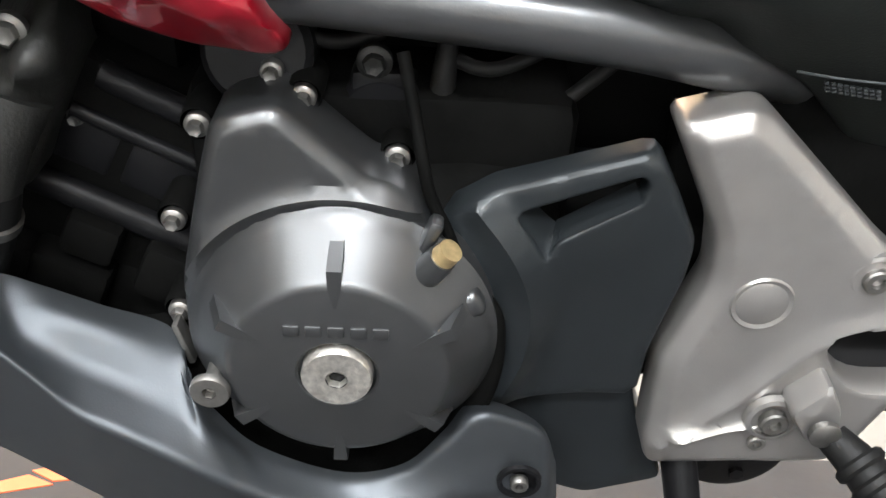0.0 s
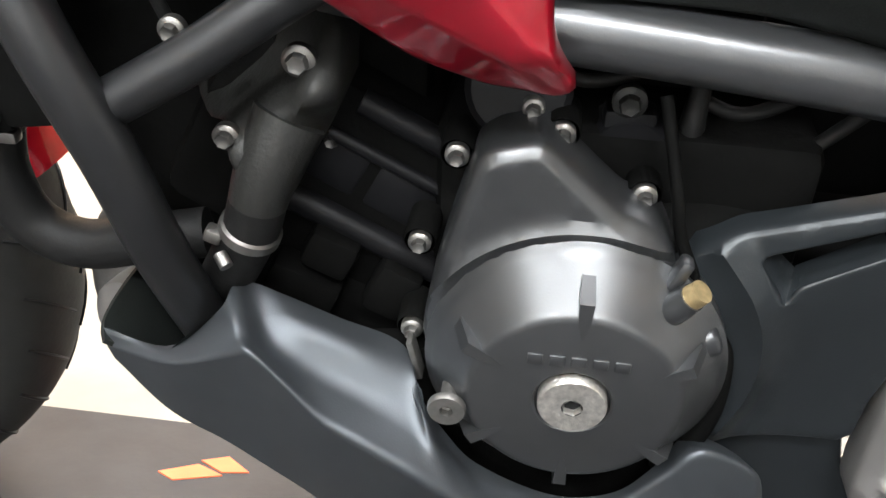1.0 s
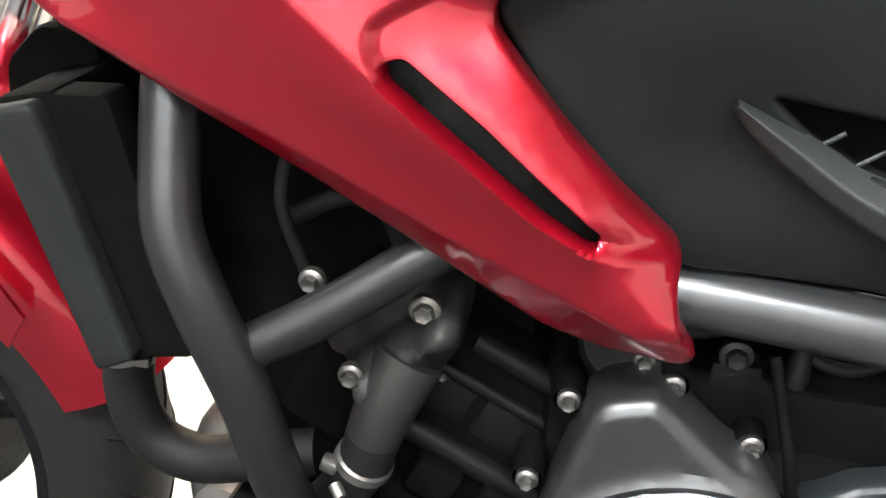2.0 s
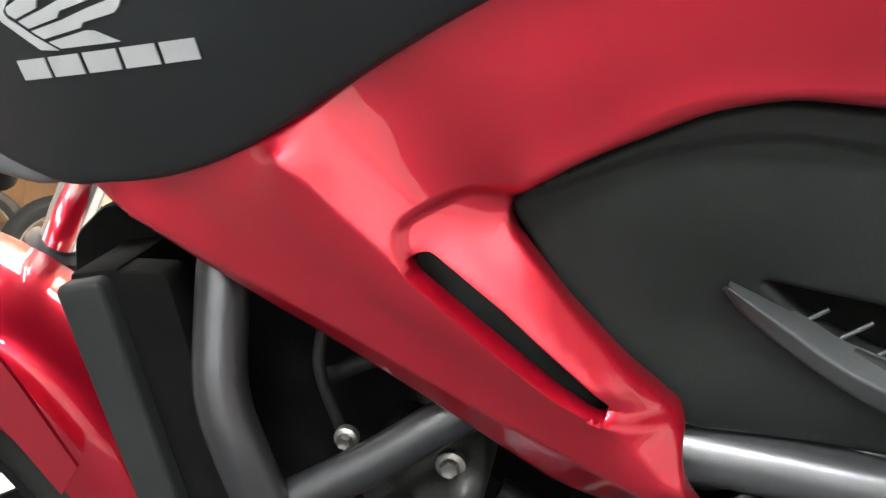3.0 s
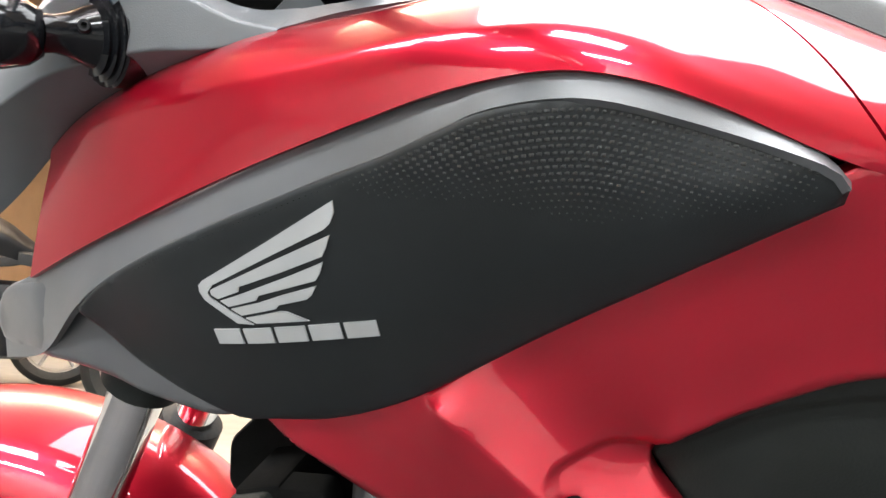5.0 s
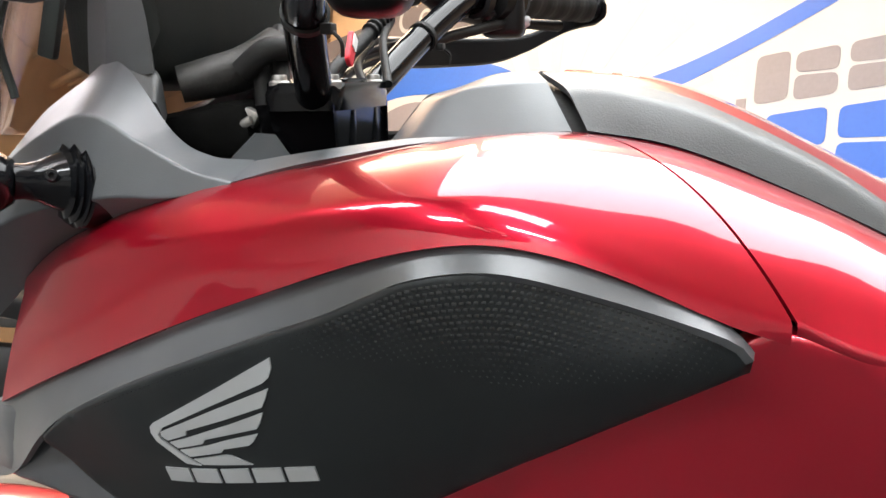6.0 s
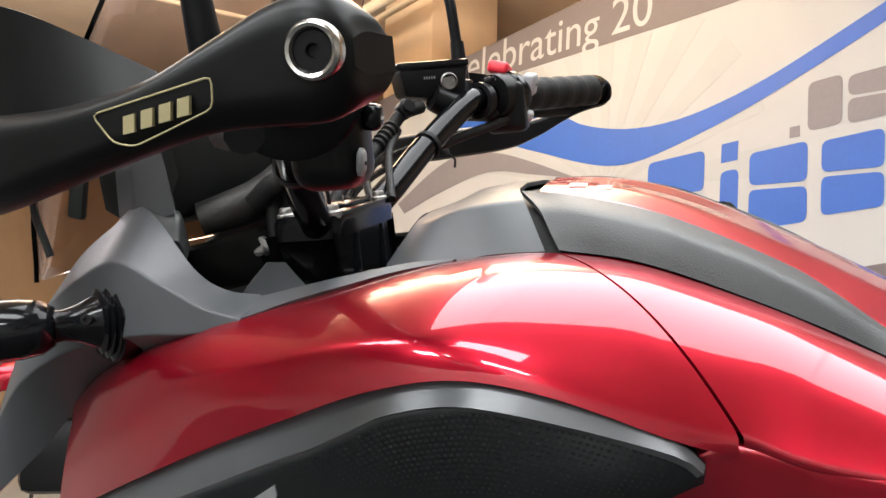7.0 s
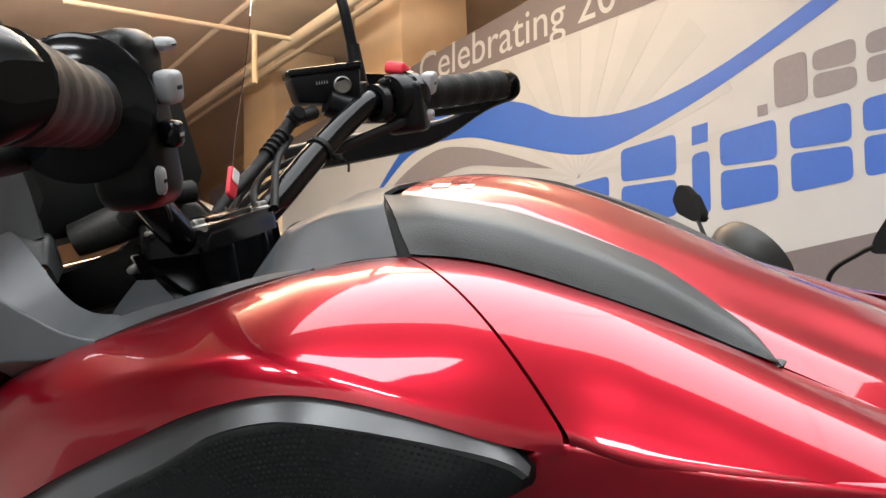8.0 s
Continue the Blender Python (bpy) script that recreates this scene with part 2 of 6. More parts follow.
def add_plate(bm, outline, depth, thick=0.01, r=0.004, step=0.012, holes=(), side=1, chamfer=None, creases=(), steps=()):
    """A moulded plate whose outline and holes are given in the side plane (x, v); depth(points) gives how far out it lies.
    Its rim is rounded by r and runs back by thick. side -1 mirrors it to the other flank."""
    from mathutils.geometry import delaunay_2d_cdt
    def dense(lp):
        out = []
        for a, b in zip(lp, np.roll(lp, -1, 0)):
            n = max(1, int(np.linalg.norm(b - a) / (step * 0.45)))
            out += [a + (b - a) * k / n for k in range(n)]
        return np.array(out)

    loops = [dense(np.array(outline, float))] + [dense(np.array(h, float)) for h in holes]
    pts, edges = [], []
    for lp in loops:
        k = len(pts)
        pts += [tuple(p) for p in lp]
        edges += [(k + i, k + (i + 1) % len(lp)) for i in range(len(lp))]
    lo, hi = loops[0].min(0), loops[0].max(0)
    gx, gy = np.meshgrid(np.arange(lo[0], hi[0], step), np.arange(lo[1], hi[1], step))
    gx = gx + (np.arange(gx.shape[0]) % 2)[:, None] * step / 2
    grid = np.stack([gx.ravel(), gy.ravel()], 1)
    extra = [grid[away(grid, loops) > max(step * 0.5, r * 1.2)]]
    if r > 0:
        rings = [r * f for f in (0.12, 0.4, 1.0)] + ([chamfer[0] * f for f in (0.5, 0.88, 1.12)] if chamfer else [])
        for lp in loops:
            t = np.roll(lp, -1, 0) - np.roll(lp, 1, 0)
            nrm = np.stack([-t[:, 1], t[:, 0]], 1) / (np.linalg.norm(t, axis=1)[:, None] + 1e-9)
            for f in rings:
                for s in (1, -1):
                    c = lp + nrm * f * s
                    extra.append(c[away(c, loops) > 0.93 * f])
    ridges = [(cr(p, max(12, int(np.linalg.norm(np.diff(np.array(p), axis=0), axis=1).sum() / (step * 0.4)))), h, w) for p, h, w in creases]
    extra = [e[away(e, [rg[0] for rg in ridges], False) > step * 0.45] if ridges and len(e) else e for e in extra]
    for line, _, w in ridges:
        t = np.gradient(line, axis=0)
        nrm = np.stack([-t[:, 1], t[:, 0]], 1) / (np.linalg.norm(t, axis=1)[:, None] + 1e-9)
        extra.append(line)
        for o in (0.0022, -0.0022):
            c = line + nrm * o
            extra.append(c)
    levels = [(dense(np.array(p, float)), h, w) for p, h, w in steps]
    for line, _, w in levels:
        t = np.roll(line, -1, 0) - np.roll(line, 1, 0)
        nrm = np.stack([-t[:, 1], t[:, 0]], 1) / (np.linalg.norm(t, axis=1)[:, None] + 1e-9)
        extra = [e[away(e, [line]) > w * 0.9] if len(e) else e for e in extra] + [line + nrm * w * o for o in (-0.75, -0.5, 0, 0.5, 0.75)]
    for e in extra:
        if len(e):
            ok = inside(e, loops[0]) & (away(e, loops) > 0.0006)
            for h in loops[1:]:
                ok &= ~inside(e, h)
            pts += [tuple(p) for p in e[ok]]
    vs, _, fs, *_ = delaunay_2d_cdt([Vector(p) for p in pts], edges, [], 0, 1e-6)
    q = np.array([(v.x, v.y) for v in vs])
    mid = np.array([q[list(f)].mean(0) for f in fs])
    ok = inside(mid, loops[0])
    for h in loops[1:]:
        ok &= ~inside(mid, h)
    u = depth(q) if callable(depth) else np.full(len(q), float(depth))
    if r > 0:
        d = np.clip(away(q, loops) / r, 0, 1)
        u = u + r * (1 - np.sqrt(np.clip(1 - (1 - d) ** 2, 0, 1)))
    for line, h, w in ridges:
        u = u - h * np.clip(1 - away(q, [line], False) / w, 0, 1) ** 1.15
    for line, h, w in levels:
        k = np.clip(away(q, [line]) * np.where(inside(q, line), 1, -1) / w + 0.5, 0, 1)
        u = u + h * k * k * (3 - 2 * k)
    if chamfer:
        u = u + chamfer[1] * np.clip(1 - away(q, loops[:1]) / chamfer[0], 0, 1)
    used = {}
    count = {}
    for f in (f for f, k in zip(fs, ok) if k):
        for i in f:
            if i not in used:
                used[i] = bm.verts.new((q[i][0], side * u[i], q[i][1]))
        try:
            bm.faces.new([used[i] for i in f])
        except ValueError:
            continue
        for a, b in zip(f, list(f[1:]) + [f[0]]):
            count[tuple(sorted((a, b)))] = count.get(tuple(sorted((a, b))), 0) + 1
    back = {}
    for (a, b), c in count.items():
        if c == 1:
            for i in (a, b):
                if i not in back:
                    back[i] = bm.verts.new((q[i][0], side * (u[i] + thick), q[i][1]))
            bm.faces.new((used[a], used[b], back[b], back[a]))
    return bm


def add_tube(bm, pts, r, n=14, seg=None, smooth=True, flat=1.0):
    """A round bar along a smooth path; r is one radius or several along it."""
    p = cr(pts, seg or max(2, 8 * (len(pts) - 1))) if smooth and len(pts) > 2 else np.array(pts, float)
    rad = np.interp(np.linspace(0, 1, len(p)), np.linspace(0, 1, len(np.atleast_1d(r))), np.atleast_1d(r))
    ring = []
    up = None
    for i in range(len(p)):
        d = Vector(p[min(i + 1, len(p) - 1)] - p[max(i - 1, 0)]).normalized()
        if up is None:
            up = d.orthogonal().normalized()
        up = (up - d * up.dot(d)).normalized()
        w = d.cross(up)
        ring.append([bm.verts.new(Vector(p[i]) + (up * math.cos(a) * flat + w * math.sin(a)) * rad[i]) for a in np.linspace(0, 2 * math.pi, n, endpoint=False)])
    for a, b in zip(ring, ring[1:]):
        for j in range(n):
            bm.faces.new((a[j], a[(j + 1) % n], b[(j + 1) % n], b[j]))
    bm.faces.new(ring[0][::-1])
    bm.faces.new(ring[-1])
    return bm


def add_lathe(bm, profile, at, axis=(0, -1, 0), n=32, squash=None):
    """A turned solid: profile of (radius, height) along the axis from the point at."""
    ax = Vector(axis).normalized()
    s = ax.orthogonal().normalized()
    w = ax.cross(s)
    rings = []
    for r, h in profile:
        c = Vector(at) + ax * h
        if r < 1e-5:
            rings.append([bm.verts.new(c)])
        else:
            rings.append([bm.verts.new(c + (s * math.cos(t) + w * math.sin(t)) * r) for t in np.linspace(0, 2 * math.pi, n, endpoint=False)])
    for a, b in zip(rings, rings[1:]):
        for j in range(n):
            q = [a[j % len(a)], a[(j + 1) % len(a)], b[(j + 1) % len(b)], b[j % len(b)]]
            q = list(dict.fromkeys(q))
            if len(q) > 2:
                bm.faces.new(q)
    return bm


def add_box(bm, size, m, bevel=0.0, seg=2):
    made = bmesh.ops.create_cube(bm, size=1.0, matrix=m @ Matrix.Diagonal((*size, 1)))
    if bevel:
        edges = list({e for v in made["verts"] for e in v.link_edges})
        bmesh.ops.bevel(bm, geom=edges, offset=bevel, segments=seg, affect="EDGES", profile=0.5)
    return bm


def slab(bm, pts, m, depth, bevel=0.0):
    """A flat prism: pts in its own plane (x, y), depth along its z, placed by m."""
    a = [bm.verts.new(m @ Vector((x, y, 0))) for x, y in pts]
    b = [bm.verts.new(m @ Vector((x, y, depth))) for x, y in pts]
    k = len(a)
    top = bm.faces.new(b)
    bm.faces.new(a[::-1])
    for i in range(k):
        bm.faces.new((a[i], a[(i + 1) % k], b[(i + 1) % k], b[i]))
    if bevel:
        bmesh.ops.bevel(bm, geom=list(top.edges), offset=bevel, segments=2, affect="EDGES", profile=0.5)
    return bm


def bolt(parent, x, u, v, r=0.0075, axis=(0, -1, 0), mat=None, socket=False, name="bolt", washer=True):
    """A flanged hex bolt or a socket screw, seated at (x, u, v)."""
    bm = bmesh.new()
    if washer:
        add_lathe(bm, [(0, -0.004), (r * 1.25, -0.004), (r * 1.25, 0.001), (r * 1.1, 0.002), (r * 0.8, 0.0025)], (x, u, v), axis, 20)
    if socket:
        add_lathe(bm, [(r * 0.9, 0), (r * 0.9, 0.005), (r * 0.78, 0.006), (r * 0.42, 0.006), (r * 0.38, 0.002), (0, 0.002)], (x, u, v), axis, 18)
    else:
        add_lathe(bm, [(r * 0.85, 0), (r * 0.85, 0.005), (r * 0.7, 0.0065), (r * 0.45, 0.006), (0, 0.0052)], (x, u, v), axis, 6)
    return part(name, bm, mat or STEEL, parent)

# ---- the room ----
ROOM = [(-9.1, 12.3), (-9.1, -5.0), (6.1, -5.0), (6.1, 2.8)]
bm = bmesh.new()
slab(bm, ROOM, pose(0, 0, -0.1), 0.1)
floor = tagged(part("floor", bm, CONCRETE), "pale worn concrete showroom floor", "floor", kind="structure")
bm = bmesh.new()
slab(bm, [(-3.5, -1.2), (2.6, -1.2), (2.6, 0.93), (-3.5, 0.89)], pose(0, 0, 0), 0.004)
tagged(part("floor_mat", bm, MATGREY), "dark grey display mat under the motorcycle", "floor mat", kind="structure")
for quad in ([(-0.449, 0.801), (-0.412, 0.824), (-0.380, 0.808), (-0.428, 0.789)], [(-0.412, 0.832), (-0.385, 0.846), (-0.354, 0.820), (-0.383, 0.814)]):
    bm = bmesh.new()
    slab(bm, quad, pose(0, 0, 0.004), 0.0015)
    tagged(part("floor_marking", bm, ORANGE), "orange painted patch on the grey mat", "floor marking", "orange marks", "structure")


def wall(name, a, b, z1, mat, label, thick=0.15):
    """A wall of some thickness from a to b on the floor; its room side lies to the right of a to b."""
    a, b = Vector((*a, 0)), Vector((*b, 0))
    d = (b - a).normalized()
    bm = bmesh.new()
    n = Vector((-d.y, d.x, 0)) * thick
    slab(bm, [a.to_2d(), b.to_2d(), (b + n).to_2d(), (a + n).to_2d()], pose(0, 0, 0), z1)
    return tagged(part(name, bm, mat), label, "wall", kind="structure")


wall("wall_north", ROOM[0], ROOM[3], CEIL, WALLMAT, "plain beige painted rear wall")
# unseen stretch of wall, greyed so the tank flank reflects darker
wall("wall_west", ROOM[1], (-9.1, 6.5), CEIL, GREYWALL, "plain grey side wall, out of view, dark for reflections")
wall("wall_west_rear", (-9.1, 6.5), ROOM[0], CEIL, WALLMAT, "plain beige painted side wall")
wall("wall_east", ROOM[3], ROOM[2], CEIL, BOUNCEWALL, "plain pale side wall, out of view")
wall("wall_south", ROOM[2], ROOM[1], CEIL, BOUNCEWALL, "plain pale wall, out of view, bright for reflections")
bm = bmesh.new()
slab(bm, ROOM, pose(0, 0, CEIL), 0.15)
tagged(part("ceiling", bm, CEILMAT), "warm beige board ceiling", "ceiling", kind="structure")

# ceiling lights
def ceiling_light(m, wide, deep, nx, ny, label):
    light = thing("ceiling_light", label, "ceiling light", m, "ceiling lights")
    bm = bmesh.new()
    add_box(bm, (wide + 0.12, deep + 0.08, 0.07), pose(0, 0, 0.035), 0.01)
    part("housing", bm, CREAM, light)
    for k in range(nx):
        for j in range(ny):
            bm = bmesh.new()
            add_box(bm, (wide / nx - 0.03, deep / ny - 0.03, 0.012), pose((k + 0.5 - nx / 2) * wide / nx, (j + 0.5 - ny / 2) * deep / ny, -0.004), 0.003)
            part("diffuser", bm, TUBELIGHT, light, "glowing white diffuser")
    for k in (-0.35, 0.35):
        bm = bmesh.new()
        add_tube(bm, [(k, 0, 0.06), (k, 0, CEIL - 3.57)], 0.006, 8)
        part("hanger", bm, STEEL, light)
    return light


for lx, ly in WALL_FILLS:
    ceiling_light(pose(lx, ly, 3.57), 1.65, 0.65, 2, 1, "white light added to brighten the unseen wall")
for lx, ly in LAMPS:
    ceiling_light(pose(lx, ly, 3.57), 1.75, 0.95, 2, 1, "white ceiling light panel, lit")
for lx, ly in PANELS:
    ceiling_light(pose(lx, ly, 3.57), 3.65, 2.35, 4, 2, "large white ceiling light panel, lit")

# ---- the motorcycle: x runs to its tail, y to its right flank, z up its own centre plane ----
LEAN_DEG, CONTACT_Y = 17.9, 0.756
bike = thing("motorcycle", "red and black adventure motorcycle leaning on its side stand", "motorcycle", pose(0, CONTACT_Y, 0, LEAN_DEG))

# -- side fairing (red) --
FAIR_DEPTH = blend(
    ((-0.165, -0.172, -0.176, -0.178, -0.174), [(-0.411, 0.736), (-0.324, 0.686), (-0.262, 0.656), (-0.140, 0.590), (-0.067, 0.579)]),
    ((-0.194, -0.200, -0.202, -0.188), [(-0.292, 0.766), (-0.234, 0.722), (-0.170, 0.676), (-0.085, 0.604)]),
    ((-0.172, -0.187, -0.193), [(-0.365, 0.746), (-0.310, 0.760), (-0.275, 0.783)]),
    ((-0.194, -0.198, -0.200), [(-0.212, 0.727), (-0.170, 0.700), (-0.122, 0.660)]),
    ((-0.182, -0.186, -0.180, -0.172), [(-0.177, 0.745), (-0.134, 0.694), (-0.104, 0.665), (-0.080, 0.628)]),
    ((-0.190, -0.200, -0.208, -0.204), [(-0.245, 0.790), (-0.200, 0.820), (-0.100, 0.870), (0.100, 0.850)]),
    ((-0.190, -0.192, -0.190), [(-0.169, 0.757), (-0.086, 0.799), (0.060, 0.800)]),
    ((-0.210, -0.210, -0.204), [(-0.105, 0.892), (-0.080, 0.905), (0.080, 0.884)]),
)
FAIR_OUT = rounded(
    [(-0.425, 0.742), (-0.388, 0.717), (-0.324, 0.686), (-0.262, 0.656), (-0.202, 0.624), (-0.145, 0.590), (-0.109, 0.578), (-0.073, 0.576),
     (-0.066, 0.582), (-0.079, 0.605), (-0.082, 0.622), (-0.080, 0.634), (-0.107, 0.661), (-0.139, 0.692), (-0.178, 0.736), (-0.176, 0.750),
     (-0.140, 0.773), (-0.086, 0.799), (-0.055, 0.806), (0.000, 0.803), (0.100, 0.780), (0.200, 0.740), (0.200, 0.850), (0.078, 0.880),
     (0.056, 0.884), (-0.006, 0.8925), (-0.060, 0.9025), (-0.080, 0.909), (-0.096, 0.908), (-0.115, 0.897), (-0.165, 0.868), (-0.220, 0.836), (-0.283, 0.796), (-0.318, 0.776), (-0.360, 0.762)], 0.008, 3)
FAIR_CREASES = (
    ([(-0.345, 0.806), (-0.320, 0.788), (-0.294, 0.768), (-0.266, 0.748), (-0.232, 0.722), (-0.191, 0.690), (-0.155, 0.668), (-0.129, 0.647), (-0.101, 0.622), (-0.074, 0.593)], 0.0055, 0.030),
    ([(-0.391, 0.722), (-0.323, 0.696), (-0.262, 0.671), (-0.202, 0.645), (-0.142, 0.620), (-0.098, 0.600)], 0.0045, 0.024),
    ([(-0.170, 0.760), (-0.140, 0.777), (-0.086, 0.805), (0.000, 0.812)], 0.002, 0.012),
)
POCKET = rounded([(-0.229, 0.736), (-0.197, 0.7535), (-0.172, 0.752), (-0.060, 0.700), (-0.078, 0.636), (-0.112, 0.641), (-0.147, 0.657), (-0.181, 0.6835), (-0.225, 0.7165)], 0.008, 4)
SLIT = rounded([(-0.222, 0.720), (-0.214, 0.722), (-0.176, 0.695), (-0.121, 0.651), (-0.122, 0.643), (-0.146, 0.656), (-0.180, 0.682), (-0.221, 0.713)], 0.003, 3)
for side in (1, -1):
    bm = bmesh.new()
    add_plate(bm, FAIR_OUT, FAIR_DEPTH, 0.012, 0.003, 0.008, [SLIT], side, None, FAIR_CREASES, ((POCKET, 0.005, 0.006),))
    fairing = part("side_fairing", bm, RED, bike, "glossy red side fairing", 50)
    bm = bmesh.new()
    add_plate(bm, cr([(-0.235, 0.735), (-0.190, 0.715), (-0.110, 0.650), (-0.112, 0.632), (-0.150, 0.648), (-0.235, 0.705)], 40, True), lambda q: FAIR_DEPTH(q) + 0.022, 0.01, 0.002, 0.02, (), side)
    part("vent_backing", bm, PLASTIC, fairing, "black vent slot")

# -- tank side panel (dark textured) --
PAN_TOP = [(-0.528, -0.182, 0.800), (-0.495, -0.194, 0.824), (-0.446, -0.208, 0.850), (-0.402, -0.2215, 0.870), (-0.366, -0.229, 0.885), (-0.332, -0.236, 0.899), (-0.301, -0.243, 0.911), (-0.273, -0.247, 0.924),
           (-0.252, -0.250, 0.933), (-0.223, -0.250, 0.938), (-0.199, -0.250, 0.937), (-0.165, -0.243, 0.928), (-0.130, -0.236, 0.917), (-0.107, -0.231, 0.908), (-0.099, -0.226, 0.899)]
PAN_BOT = [(-0.100, -0.220, 0.891), (-0.126, -0.219, 0.877), (-0.173, -0.217, 0.851), (-0.226, -0.212, 0.820), (-0.286, -0.202, 0.780), (-0.320, -0.195, 0.761),
           (-0.358, -0.187, 0.746), (-0.398, -0.178, 0.738), (-0.430, -0.170, 0.735), (-0.480, -0.168, 0.755), (-0.515, -0.174, 0.785)]
BAND_TOP = [(-0.640, -0.115, 0.783), (-0.582, -0.146, 0.811), (-0.523, -0.168, 0.841), (-0.459, -0.188, 0.870), (-0.406, -0.203, 0.893), (-0.369, -0.213, 0.908), (-0.335, -0.221, 0.921), (-0.303, -0.227, 0.932),
            (-0.275, -0.231, 0.942), (-0.240, -0.234, 0.950), (-0.212, -0.234, 0.952), (-0.177, -0.230, 0.945), (-0.142, -0.225, 0.931), (-0.111, -0.2195, 0.914), (-0.0985, -0.2195, 0.9015)]
BAND_LOW = [(-0.640, -0.120, 0.735), (-0.582, -0.150, 0.755)] + PAN_TOP
xz = lambda c: [(p[0], p[2]) for p in c]
PAN_DEPTH = blend(
    ([p[1] for p in PAN_TOP], xz(PAN_TOP)),
    ([p[1] for p in PAN_BOT], xz(PAN_BOT)),
    ((-0.196, -0.217, -0.225, -0.233, -0.236), [(-0.470, 0.805), (-0.409, 0.803), (-0.312, 0.825), (-0.220, 0.865), (-0.140, 0.897)]),
)
pan_out = np.vstack([cr(xz(PAN_TOP), 60), cr(xz(PAN_BOT), 50)])
for side in (1, -1):
    bm = bmesh.new()
    add_plate(bm, pan_out, PAN_DEPTH, 0.015, 0.003, 0.009, (), side)
    panel = part("tank_side_panel", bm, PANELMAT, bike, "matt black textured tank side panel", 60)
    bm = bmesh.new()
    add_loft(bm, [[(x, side * (u + 0.001), v) for x, u, v in BAND_LOW], [(x, side * u, v) for x, u, v in BAND_TOP]], 70, 5, thick=0.004)
    add_plate(bm, cr([(-0.640, 0.783), (-0.582, 0.806), (-0.500, 0.815), (-0.440, 0.790), (-0.420, 0.745), (-0.440, 0.731), (-0.483, 0.738), (-0.523, 0.748), (-0.583, 0.751), (-0.640, 0.745)], 60, True), lambda q: np.interp(q[:, 0], [-0.64, -0.58, -0.5, -0.42], [-0.118, -0.150, -0.168, -0.168]), 0.02, 0.006, 0.012, (), side)
    part("panel_band", bm, BANDMAT, bike, "satin grey upper band of the tank panel", 60)
    if side == 1:
        side_panel = panel

# raised dots of the knee grip texture
bm = bmesh.new()
top_line = cr(xz(PAN_TOP), 200)
for j in range(22):
    for i in range(104):
        x = -0.460 + i * 0.0034 + (j % 2) * 0.0017
        edge = np.interp(x, top_line[:, 0], top_line[:, 1])
        v = edge - 0.005 - j * 0.0031
        near = max(0.0, 1 - abs(x + 0.208) / 0.11) ** 0.8 * 0.050 + 0.008
        if edge - v > near or x > -0.112:
            continue
        u = float(PAN_DEPTH(np.array([[x, v]]))[0])
        k = min(1.0, max(0.25, (near - edge + v) / 0.022))
        corners = ((-0.0012, -0.0008), (0.0012, -0.0008), (0.0012, 0.0008), (-0.0012, 0.0008))
        a = [bm.verts.new((x + dx * k, u - 0.0001, v + dv * k)) for dx, dv in corners]
        b = [bm.verts.new((x + dx * k * 0.6, u - 0.00022 * k, v + (dv * 0.2 - 0.0002) * k)) for dx, dv in corners]
        bm.faces.new(b)
        for k in range(4):
            bm.faces.new((a[k], a[(k + 1) % 4], b[(k + 1) % 4], b[k]))
tagged(part("grip_dots", bm, DOTMAT, side_panel), kind="stuff")

# emblem: plain wing-shaped bars and a row of plain blocks under it
def decal(polys, mat, name, parent, depth, lift=0.0012):
    bm = bmesh.new()
    for poly in polys:
        add_plate(bm, np.array(poly), lambda p: depth(p) - lift, 0.0012, 0, 0.008)
    return part(name, bm, mat, parent)


FEATHER_1 = [(-0.412, 0.838), (-0.368, 0.864), (-0.327, 0.889), (-0.327, 0.883), (-0.330, 0.877), (-0.334, 0.8735), (-0.368, 0.856), (-0.406, 0.836), (-0.410, 0.831), (-0.409, 0.828), (-0.397, 0.8205), (-0.385, 0.8145), (-0.395, 0.814), (-0.413, 0.826), (-0.4155, 0.831), (-0.415, 0.835)]
FEATHER_2 = [(-0.408, 0.833), (-0.368, 0.853), (-0.331, 0.871), (-0.334, 0.864), (-0.337, 0.859), (-0.362, 0.848), (-0.389, 0.837), (-0.390, 0.834), (-0.404, 0.828), (-0.408, 0.830)]
FEATHER_3 = [(-0.403, 0.827), (-0.388, 0.833), (-0.379, 0.837), (-0.356, 0.847), (-0.337, 0.856), (-0.340, 0.849), (-0.343, 0.845), (-0.378, 0.833), (-0.380, 0.830), (-0.398, 0.824)]
FEATHER_4 = [(-0.397, 0.8228), (-0.378, 0.829), (-0.363, 0.835), (-0.343, 0.842), (-0.347, 0.836), (-0.350, 0.8335), (-0.367, 0.8285), (-0.369, 0.826), (-0.391, 0.8195)]
FEATHER_5 = [(-0.389, 0.8182), (-0.367, 0.8248), (-0.363, 0.825), (-0.351, 0.8205), (-0.383, 0.8155)]
for feather in (FEATHER_1, FEATHER_2, FEATHER_3, FEATHER_4, FEATHER_5):
    decal([feather], DECAL, "emblem_bar", side_panel, PAN_DEPTH)
for k in range(5):
    x, v = -0.4125 + k * 0.0202, 0.7975 + k * 0.0034
    decal([[(x, v), (x + 0.0178, v + 0.0030), (x + 0.0172, v + 0.0128), (x - 0.0006, v + 0.0098)]], DECAL, "emblem_block", side_panel, PAN_DEPTH)

